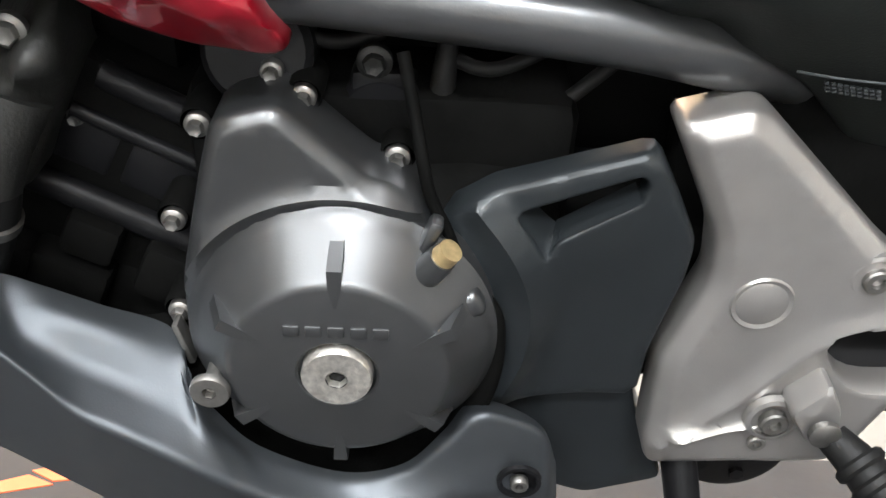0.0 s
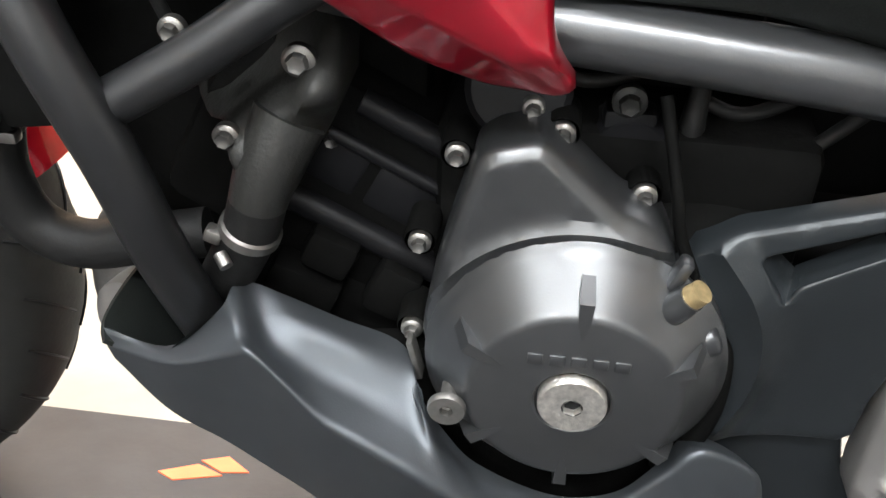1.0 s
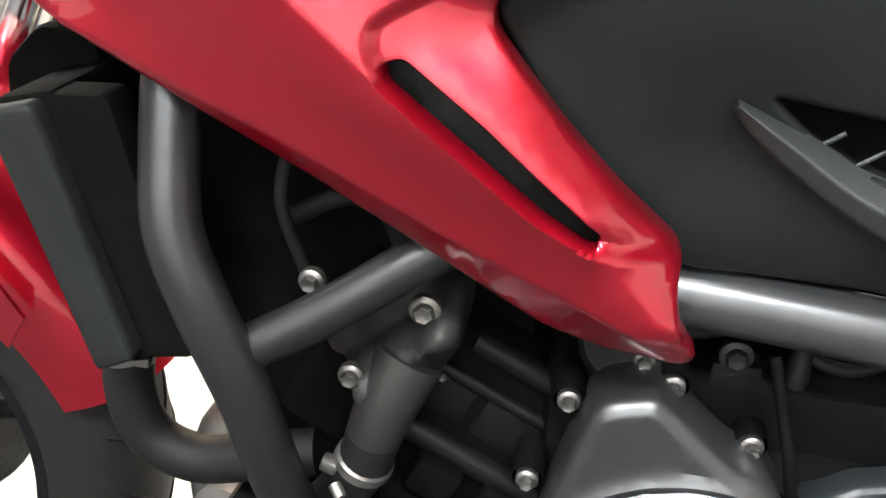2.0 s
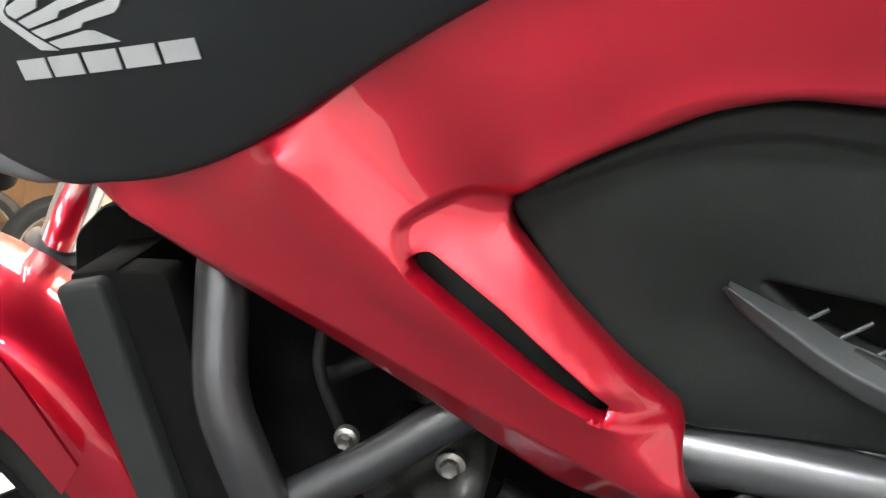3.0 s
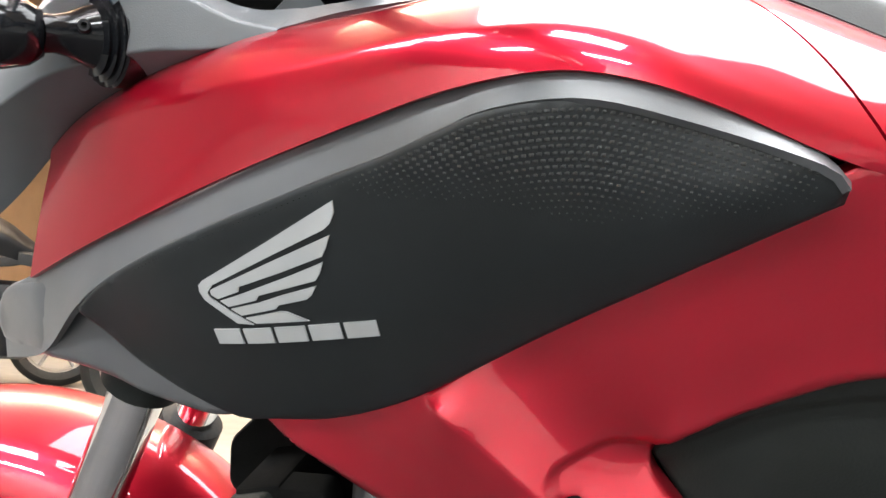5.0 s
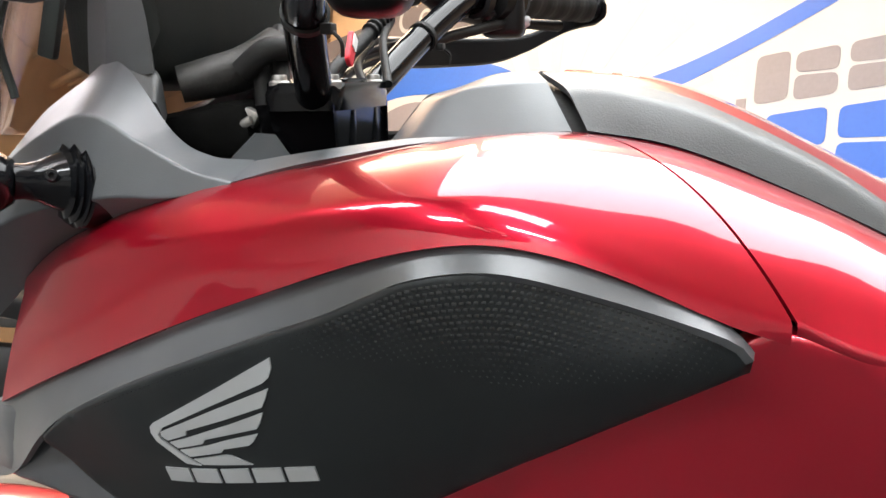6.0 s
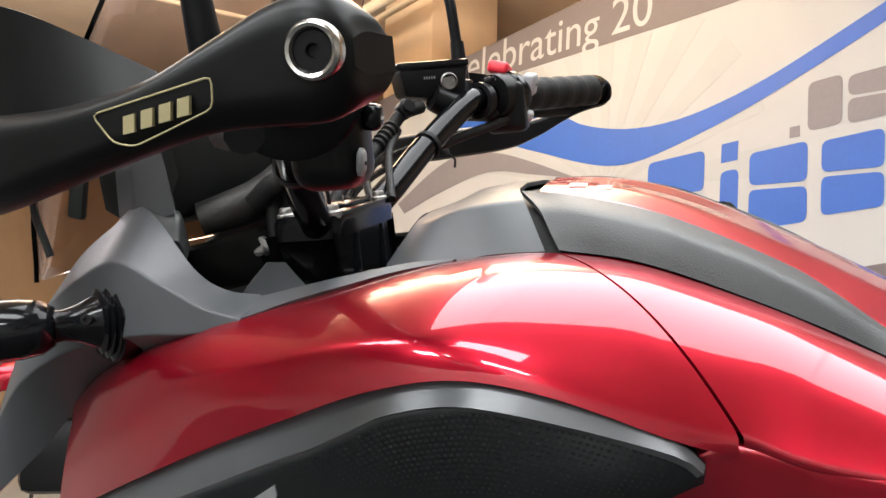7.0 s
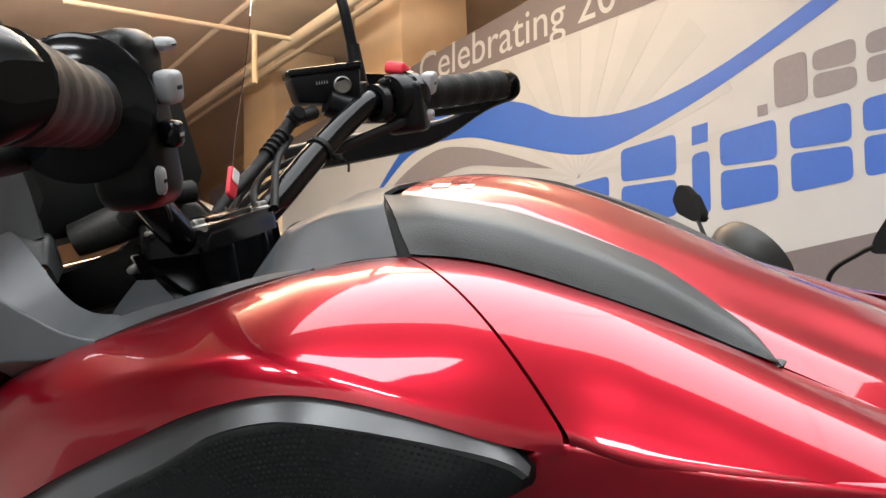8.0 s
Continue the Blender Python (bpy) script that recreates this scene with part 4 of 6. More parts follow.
# black ring sheet added as the shade in the gap below the dome
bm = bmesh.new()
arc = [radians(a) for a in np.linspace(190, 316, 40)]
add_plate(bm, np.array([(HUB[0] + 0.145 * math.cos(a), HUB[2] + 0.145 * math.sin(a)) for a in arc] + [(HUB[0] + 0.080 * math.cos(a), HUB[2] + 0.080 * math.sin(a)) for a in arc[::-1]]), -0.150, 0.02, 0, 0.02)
part("gap_shade", bm, SHADEBLACK, engine)

# sprocket-side dark cover
CL_OUT = rounded([(0.000, 0.462), (0.0075, 0.474), (0.0225, 0.488), (0.070, 0.506), (0.1165, 0.5225), (0.130, 0.498), (0.1465, 0.4655), (0.146, 0.440), (0.136, 0.377), (0.136, 0.338), (0.060, 0.330), (0.030, 0.310), (0.000, 0.310), (0.000, 0.400)], 0.008, 3)
CL_DEPTH = blend(
    ((-0.146, -0.150, -0.152), [(0.012, 0.472), (0.070, 0.496), (0.116, 0.512)]),
    ((-0.156, -0.154, -0.148), [(0.040, 0.450), (0.046, 0.400), (0.030, 0.340)]),
    ((-0.148, -0.140), [(0.080, 0.430), (0.080, 0.350)]),
    ((-0.150, -0.142), [(0.140, 0.440), (0.130, 0.350)]),
)
SLOT = rounded([(0.0470, 0.4775), (0.0520, 0.4812), (0.1095, 0.5060), (0.1135, 0.5010), (0.1112, 0.4905), (0.0690, 0.4630), (0.0645, 0.4515)], 0.0025, 3)
bm = bmesh.new()
add_plate(bm, CL_OUT, CL_DEPTH, 0.012, 0.003, 0.009, [SLOT], 1, (0.0035, 0.0035), (([(0.024, 0.482), (0.046, 0.455), (0.058, 0.420), (0.058, 0.380), (0.048, 0.345)], 0.008, 0.016),))
clutch = part("drive_cover", bm, DARKCOVER, bike, "dark grey drive cover with a slot", 45)
bm = bmesh.new()
add_loft(bm, [[(0.0465, -0.152, 0.4772), (0.0643, -0.152, 0.4512), (0.0690, -0.151, 0.4628), (0.0900, -0.151, 0.4768), (0.1117, -0.151, 0.4903)], [(0.0530, -0.134, 0.4800), (0.0690, -0.134, 0.4655), (0.0705, -0.134, 0.4668), (0.0900, -0.134, 0.4800), (0.1100, -0.134, 0.4935)]], 24, 4)
part("slot_lip", bm, DARKCOVER, clutch)
bm = bmesh.new()
add_plate(bm, rounded([(0.03, 0.335), (0.136, 0.340), (0.146, 0.300), (0.175, 0.235), (0.120, 0.215), (0.075, 0.230), (0.05, 0.300)], 0.008), -0.120, 0.04, 0.004, 0.02)
part("lower_cover", bm, DARKCOVER, bike, "dark grey lower engine cover")
# black cable, swollen lower down to draw the shaded gap between covers
for pts in ([(-0.018, -0.128, 0.560), (-0.010, -0.145, 0.530), (-0.006, -0.156, 0.514), (-0.001, -0.158, 0.493), (0.008, -0.160, 0.474), (0.015, -0.162, 0.456), (0.020, -0.162, 0.440), (0.030, -0.161, 0.431), (0.0385, -0.160, 0.413), (0.0395, -0.160, 0.380), (0.033, -0.160, 0.350), (0.018, -0.160, 0.316)],):
    tube_part("gap_cable", pts, (0.0035, 0.0035, 0.0035, 0.0050, 0.0075, 0.009), SHADEBLACK, engine, n=8)
# small things behind the cover
bm = bmesh.new()
add_lathe(bm, [(0.026, 0.0), (0.026, 0.02), (0.022, 0.026), (0.0, 0.026)], (-0.030, -0.085, 0.512), n=24)
add_box(bm, (0.030, 0.02, 0.040), pose(-0.032, -0.100, 0.520), 0.004)
part("starter_motor", bm, BLACKMETAL, engine)
bolt(engine, -0.034, -0.108, 0.545, 0.0078, mat=HOUSING)
bm = bmesh.new()
add_tube(bm, [(0.003, -0.100, 0.500), (0.003, -0.100, 0.530), (0.006, -0.090, 0.560)], (0.008, 0.0075, 0.005), 12)
sensor = part("sensor", bm, RUBBER, engine, "black sensor plug")
bm = bmesh.new()
add_lathe(bm, [(0.010, 0), (0.010, 0.009), (0.008, 0.010)], (0.003, -0.100, 0.490), (0, 0, 1), 6)
part("sensor_nut", bm, BRASS, sensor, "brass hex nut")
bm = bmesh.new()
add_lathe(bm, [(0.034, -0.03), (0.034, 0.01), (0.028, 0.020), (0.0, 0.022)], (0.020, -0.105, 0.470), (0, -0.6, 0.8), 28)
part("round_cap", bm, SHADEBLACK, engine)
for pts in ([(0.000, -0.09, 0.545), (0.03, -0.10, 0.540), (0.07, -0.09, 0.555)], [(0.02, -0.095, 0.500), (0.06, -0.10, 0.515), (0.10, -0.09, 0.545)], [(-0.14, -0.09, 0.560), (-0.10, -0.10, 0.565), (-0.06, -0.095, 0.550), (-0.03, -0.09, 0.555)]):
    tube_part("cable", pts, 0.0045, RUBBER, engine, n=8)
bolt(engine, 0.047, -0.10, 0.505, 0.006, mat=BLACKMETAL)

# front of the engine: cylinder ribs, housing, hoses
for a, w, r in (((-0.238, 0.462), 0.100, 0.010), ((-0.185, 0.528), 0.085, 0.0085), ((-0.205, 0.506), 0.075, 0.005)):
    bm = bmesh.new()
    add_tube(bm, [(a[0], -0.100, a[1]), (a[0] + w, -0.100, a[1] - w * 0.5)], r, 12)
    part("cylinder_rib", bm, BLACKMETAL, engine)
for k in range(2):
    bm = bmesh.new()
    add_box(bm, (0.042, 0.010, 0.032), pose(-0.205 + 0.043 * k, -0.096, 0.484 - 0.022 * k, 0, 27), 0.003)
    part("cast_panel", bm, BLACKMETAL, engine)
bolt(engine, -0.204, -0.099, 0.500, 0.0045)
H_OUT = cr([(-0.296, 0.522), (-0.284, 0.562), (-0.250, 0.586), (-0.204, 0.588), (-0.190, 0.570), (-0.191, 0.540), (-0.212, 0.497), (-0.227, 0.470), (-0.250, 0.468), (-0.244, 0.500), (-0.254, 0.522), (-0.276, 0.516)], 70, True)
bm = bmesh.new()
add_plate(bm, H_OUT, blend((-0.120, [(-0.28, 0.51), (-0.20, 0.575)]), (-0.146, [(-0.262, 0.518), (-0.215, 0.545)]), (-0.150, [(-0.235, 0.500), (-0.205, 0.560)]), (-0.135, [(-0.200, 0.535), (-0.235, 0.465)])), 0.05, 0.009, 0.008)
hsg = part("thermostat_housing", bm, HOUSING, engine, "grey cast coolant housing", 60)
for x, u, v, r in ((-0.210, -0.139, 0.567, 0.0075), (-0.250, -0.150, 0.524, 0.0062), (-0.272, -0.150, 0.583, 0.006)):
    bolt(engine, x, u, v, r)
tube_part("coolant_neck", [(-0.218, -0.136, 0.532), (-0.229, -0.147, 0.506), (-0.238, -0.150, 0.478)], (0.021, 0.0185, 0.0165), HOUSING, hsg)
tube_part("coolant_hose", [(-0.236, -0.150, 0.484), (-0.2419, -0.150, 0.4643), (-0.257, -0.143, 0.4333), (-0.275, -0.125, 0.400)], 0.0168, RUBBER, engine)
bm = bmesh.new()
add_lathe(bm, [(0.0165, 0), (0.0186, 0.001), (0.0186, 0.007), (0.0165, 0.008)], (-0.2435, -0.150, 0.4605), (0.38, -0.08, 0.92), 32)
add_box(bm, (0.011, 0.010, 0.009), pose(-0.2610, -0.158, 0.4640, 0, 20), 0.002)
add_lathe(bm, [(0.0, 0.0), (0.004, 0.0), (0.004, 0.009), (0.0, 0.009)], (-0.2560, -0.166, 0.4560), (0.6, -0.6, -0.5), 12)
part("hose_clamp", bm, STEEL, engine, "steel hose clamp")
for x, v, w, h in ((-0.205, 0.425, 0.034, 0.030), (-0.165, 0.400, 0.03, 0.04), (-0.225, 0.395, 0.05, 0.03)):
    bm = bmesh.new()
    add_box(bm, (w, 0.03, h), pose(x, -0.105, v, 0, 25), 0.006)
    part("cast_block", bm, SHADEBLACK, engine)
for pts, r in (([(-0.30, -0.11, 0.60), (-0.25, -0.12, 0.625), (-0.19, -0.11, 0.60), (-0.14, -0.10, 0.58)], 0.006), ([(-0.29, -0.12, 0.66), (-0.295, -0.13, 0.62), (-0.285, -0.12, 0.57)], 0.004),
               ([(-0.20, -0.10, 0.60), (-0.16, -0.12, 0.585), (-0.12, -0.10, 0.57)], 0.008), ([(-0.26, -0.09, 0.70), (-0.25, -0.10, 0.64), (-0.23, -0.10, 0.59)], 0.009)):
    tube_part("hose", pts, r, RUBBER, engine, n=10)
bm = bmesh.new()
add_lathe(bm, [(0.030, -0.02), (0.030, 0.004), (0.026, 0.008), (0, 0.010)], (-0.095, -0.110, 0.550), (0, -1, 0.3), 28)
part("round_cover", bm, BLACKMETAL, engine)
bm = bmesh.new()
add_box(bm, (0.03, 0.01, 0.012), pose(-0.150, -0.115, 0.575, 0, 30), 0.002)
part("bracket_plate", bm, BLACKMETAL, engine)
bolt(engine, -0.086, -0.125, 0.545, 0.005)
bolt(engine, -0.065, -0.115, 0.572, 0.0045)

# dark sheets added where only deep shade lies behind tubes and fork
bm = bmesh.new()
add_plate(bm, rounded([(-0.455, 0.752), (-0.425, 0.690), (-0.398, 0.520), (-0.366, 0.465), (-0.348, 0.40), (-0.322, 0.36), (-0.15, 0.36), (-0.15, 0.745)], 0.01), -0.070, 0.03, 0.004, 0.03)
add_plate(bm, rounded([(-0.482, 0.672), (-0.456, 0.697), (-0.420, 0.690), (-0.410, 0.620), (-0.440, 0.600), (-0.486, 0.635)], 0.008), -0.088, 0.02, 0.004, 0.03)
part("dark_filler", bm, SHADEBLACK, bike, "dark sheets added for the shade behind the fairing")

# radiator with its side plate and hose
bm = bmesh.new()
add_box(bm, (0.035, 0.30, 0.17), pose(-0.410, 0.0, 0.592, 0, -13), 0.004)
rad = part("radiator", bm, SHADEBLACK, bike, "black radiator")
bm = bmesh.new()
add_plate(bm, rounded([(-0.449, 0.666), (-0.418, 0.674), (-0.378, 0.520), (-0.404, 0.508)], 0.006), -0.162, 0.02, 0.004, 0.015)
part("radiator_end", bm, PLASTIC, rad, "dark grey radiator end cap", 60)
bm = bmesh.new()
add_plate(bm, rounded([(-0.418, 0.676), (-0.380, 0.678), (-0.345, 0.520), (-0.378, 0.515)], 0.006), -0.150, 0.02, 0.003, 0.02)
part("radiator_shroud", bm, SHADEBLACK, rad)
tube_part("radiator_hose", [(-0.402, -0.118, 0.520), (-0.409, -0.120, 0.470), (-0.398, -0.120, 0.432), (-0.367, -0.120, 0.418), (-0.330, -0.118, 0.424), (-0.285, -0.110, 0.430)], 0.0165, RUBBER, rad, "thick black coolant hose")
bm = bmesh.new()
add_lathe(bm, [(0.0165, 0), (0.0185, 0.001), (0.0185, 0.009), (0.0165, 0.010)], (-0.407, -0.119, 0.494), (-0.1, 0, 1), 32)
add_box(bm, (0.012, 0.010, 0.008), pose(-0.391, -0.130, 0.500), 0.002)
part("hose_clamp", bm, STEEL, rad, "steel hose clamp")

# -- belly guard --
SK_0 = [(-0.344, -0.158, 0.3813), (-0.2939, -0.172, 0.3856), (-0.2592, -0.172, 0.4184), (-0.254, -0.158, 0.4266), (-0.2451, -0.150, 0.4247), (-0.2269, -0.148, 0.4168), (-0.1921, -0.148, 0.4028), (-0.1513, -0.150, 0.3880),
        (-0.136, -0.176, 0.371), (-0.121, -0.182, 0.351), (-0.098, -0.184, 0.326), (-0.050, -0.185, 0.307), (-0.012, -0.183, 0.314), (0.012, -0.175, 0.336), (0.029, -0.158, 0.346), (0.055, -0.148, 0.331), (0.078, -0.146, 0.311), (0.088, -0.145, 0.282)]
SK_1 = [(-0.3433, -0.160, 0.3783), (-0.2922, -0.176, 0.3866), (-0.2539, -0.182, 0.4145), (-0.2431, -0.180, 0.4200), (-0.2318, -0.172, 0.4085), (-0.2114, -0.168, 0.4095), (-0.1803, -0.167, 0.3995), (-0.1448, -0.168, 0.3820),
        (-0.135, -0.186, 0.374), (-0.121, -0.189, 0.350), (-0.098, -0.191, 0.325), (-0.050, -0.192, 0.306), (-0.012, -0.190, 0.313), (0.012, -0.187, 0.337), (0.027, -0.184, 0.358), (0.043, -0.181, 0.359), (0.073, -0.175, 0.338), (0.086, -0.165, 0.300)]
SK_2 = [(-0.3433, -0.160, 0.3726), (-0.2902, -0.181, 0.3872), (-0.2499, -0.190, 0.4110), (-0.2384, -0.189, 0.4149), (-0.2290, -0.174, 0.3890), (-0.2110, -0.162, 0.3740), (-0.1800, -0.166, 0.3600), (-0.1470, -0.182, 0.3600)]
SK_3 = [(-0.3415, -0.162, 0.3693), (-0.2876, -0.188, 0.3866), (-0.2462, -0.198, 0.4082), (-0.2311, -0.203, 0.4171), (-0.213, -0.208, 0.4046), (-0.1879, -0.214, 0.3804), (-0.1594, -0.218, 0.3656), (-0.1320, -0.221, 0.3500),
        (-0.1150, -0.220, 0.336), (-0.0960, -0.218, 0.322), (-0.0740, -0.216, 0.310), (-0.0440, -0.213, 0.299), (-0.0080, -0.206, 0.295), (0.0210, -0.198, 0.298), (0.046, -0.191, 0.296), (0.068, -0.187, 0.290), (0.081, -0.181, 0.285), (0.089, -0.171, 0.272)]
for a, b in zip(SK_1[8:], SK_3[8:]):
    SK_2.append(((a[0] + b[0]) / 2, (a[1] + b[1]) / 2 + 0.004, (a[2] + b[2]) / 2))
# the scoop is shallow
SK_2 = SK_2[:4] + [tuple(0.3 * b + 0.35 * (a + c) for a, b, c in zip(p, q, r)) for p, q, r in zip(SK_1[4:], SK_2[4:], SK_3[4:])]
SK_4 = [(-0.3409, -0.158, 0.3555), (-0.3046, -0.168, 0.3242), (-0.2655, -0.175, 0.3087), (-0.2379, -0.180, 0.2950), (-0.2150, -0.182, 0.2800), (-0.190, -0.183, 0.2610), (-0.165, -0.183, 0.2430), (-0.140, -0.180, 0.2240), (-0.120, -0.178, 0.209),
        (-0.095, -0.175, 0.202), (-0.065, -0.172, 0.197), (-0.035, -0.168, 0.196), (0.000, -0.165, 0.200), (0.030, -0.160, 0.208), (0.055, -0.157, 0.218), (0.075, -0.155, 0.227), (0.086, -0.153, 0.236), (0.090, -0.150, 0.245)]
bm = bmesh.new()
add_creased(bm, [SK_0, SK_1, SK_2, SK_3, SK_4], 110, 0.009, 0.003)
skid = part("belly_guard", bm, BLUEGREY, bike, "satin blue grey belly guard", 60)
bm = bmesh.new()
add_loft(bm, [[(-0.340, -0.165, 0.378), (-0.345, -0.150, 0.384), (-0.340, -0.110, 0.392), (-0.330, -0.06, 0.394)], [(-0.290, -0.150, 0.345), (-0.300, -0.135, 0.325), (-0.300, -0.10, 0.310), (-0.295, -0.05, 0.308)]], 16, 6, thick=0.004)
add_loft(bm, [[(-0.262, -0.176, 0.418), (-0.262, -0.15, 0.400), (-0.265, -0.11, 0.380)], [(-0.300, -0.176, 0.378), (-0.295, -0.15, 0.350), (-0.295, -0.11, 0.340)]], 12, 6)
add_loft(bm, [[(-0.268, -0.160, 0.30), (-0.20, -0.165, 0.25), (-0.06, -0.15, 0.198), (0.09, -0.13, 0.235)], [(-0.28, 0.0, 0.28), (-0.20, 0.0, 0.235), (-0.06, 0.0, 0.185), (0.09, 0.0, 0.22)], [(-0.268, 0.160, 0.30), (-0.20, 0.165, 0.25), (-0.06, 0.15, 0.198), (0.09, 0.13, 0.235)]], 24, 10)
part("guard_inner", bm, PLASTIC, skid)
bm = bmesh.new()
add_lathe(bm, [(0.0050, -0.040), (0.0050, 0.000), (0.0112, 0.000), (0.0112, 0.003), (0.0105, 0.0045), (0.0040, 0.0045)], (-0.118, -0.199, 0.389), n=32)
add_lathe(bm, [(0.0040, 0.0045), (0.0036, 0.0), (0, 0.0)], (-0.118, -0.199, 0.389), n=6)
part("mount_bolt", bm, STEEL, skid, "large bright socket bolt")
bm = bmesh.new()
add_lathe(bm, [(0.014, -0.002), (0.0135, 0.001), (0.011, 0.001), (0.0105, -0.004), (0.0, -0.005)], (0.060, -0.190, 0.309), n=28)
part("screw_recess", bm, BLACKMETAL, skid)
bolt(skid, 0.060, -0.188, 0.309, 0.0062, washer=False, socket=True)
for x, u, v, sx, sv in ((-0.143, -0.155, 0.385, 0.004, 0.03),):
    bm = bmesh.new()
    add_box(bm, (sx, 0.012, sv), pose(x, u, v, 0, -14), 0.001)
    part("tab", bm, STEEL, skid)

# -- silver footrest bracket --
BR_OUT = rounded([(0.1215, 0.536), (0.159, 0.5475), (0.170, 0.543), (0.253, 0.466), (0.300, 0.430), (0.360, 0.410), (0.360, 0.345), (0.292, 0.350), (0.281, 0.320), (0.268, 0.296), (0.230, 0.288), (0.150, 0.282), (0.1435, 0.300),
                  (0.1420, 0.376), (0.1600, 0.438), (0.1560, 0.468)], 0.007, 4)
BR_HOLE = cr([(0.236, 0.398), (0.2446, 0.4095), (0.264, 0.417), (0.300, 0.416), (0.330, 0.402), (0.330, 0.372), (0.292, 0.366), (0.257, 0.369)], 28, True)
BR_DEPTH = lambda q: -0.154 - 0.10 * np.clip(q[:, 0] - 0.22, 0, 0.05)
bm = bmesh.new()
add_plate(bm, BR_OUT, BR_DEPTH, 0.022, 0.003, 0.007, [BR_HOLE], 1, (0.011, 0.008), (([(0.152, 0.306), (0.195, 0.352), (0.236, 0.404), (0.285, 0.428)], 0.004, 0.013), ([(0.160, 0.3185), (0.183, 0.3260), (0.209, 0.3330)], 0.006, 0.006)))
brk = part("footrest_bracket", bm, SILVER, bike, "silver painted footrest bracket", 40)
bm = bmesh.new()
add_lathe(bm, [(0.0195, -0.006), (0.0192, 0.002), (0.0175, 0.0045), (0.0150, 0.0035), (0.0135, 0.0042), (0, 0.006)], (0.190, -0.151, 0.428), n=40)
part("pivot_cap", bm, SILVER, brk, "round pivot cap")
for x, u, v, r in ((0.248, -0.154, 0.4497, 0.0105), (0.2165, -0.160, 0.3415, 0.0115), (0.2141, -0.152, 0.3155, 0.0080)):
    bm = bmesh.new()
    add_lathe(bm, [(r * 1.5, -0.004), (r * 1.45, 0.001), (r * 1.2, 0.002), (r * 1.15, -0.001), (0, -0.002)], (x, u, v), n=28)
    part("screw_seat", bm, SILVER, brk)
    bolt(brk, x, u, v, r * 0.85, socket=True, washer=False)
bm = bmesh.new()
add_plate(bm, rounded([(0.2176, 0.3605), (0.2374, 0.385), (0.2492, 0.3637), (0.2532, 0.3368), (0.2457, 0.3303), (0.233, 0.3382)], 0.006), -0.176, 0.02, 0.004, 0.01)
lug = part("peg_lug", bm, SILVER, brk)
bm = bmesh.new()
add_lathe(bm, [(0.0095, 0), (0.0095, 0.004), (0.008, 0.005), (0, 0.005)], (0.2385, -0.180, 0.3529), n=24)
part("pivot_pin", bm, STEEL, brk)
bm = bmesh.new()
add_tube(bm, [(0.247, -0.176, 0.345), (0.262, -0.195, 0.338), (0.290, -0.235, 0.322)], (0.010, 0.015, 0.015), 10)
for k in range(4):
    add_lathe(bm, [(0.014, 0), (0.016, 0.002), (0.016, 0.006), (0.014, 0.008)], (0.258 + k * 0.007, -0.190 - k * 0.011, 0.341 - k * 0.004), (0.5, -0.8, -0.3), 10)
part("footrest", bm, RUBBER, brk, "black ribbed rubber footrest")
bm = bmesh.new()
add_lathe(bm, [(0.045, -0.01), (0.045, 0.004), (0.040, 0.006), (0, 0.006)], (0.24, -0.07, 0.222), n=40)
for a in range(5):
    add_lathe(bm, [(0.006, 0.006), (0.006, 0.010), (0, 0.010)], (0.24 + 0.028 * math.cos(a * 1.256), -0.07, 0.222 + 0.028 * math.sin(a * 1.256)), n=6)
part("stand_pivot", bm, BLACKMETAL, bike)
bm = bmesh.new()
add_tube(bm, [(0.18, -0.11, 0.27), (0.20, -0.20, 0.16), (0.22, -0.315, 0.105)], (0.013, 0.012, 0.011), 12)
add_box(bm, (0.07, 0.05, 0.008), pose(0.225, -0.325, 0.104, -17.9), 0.002)
part("side_stand", bm, BLACKMETAL, bike, "black steel side stand, folded out")

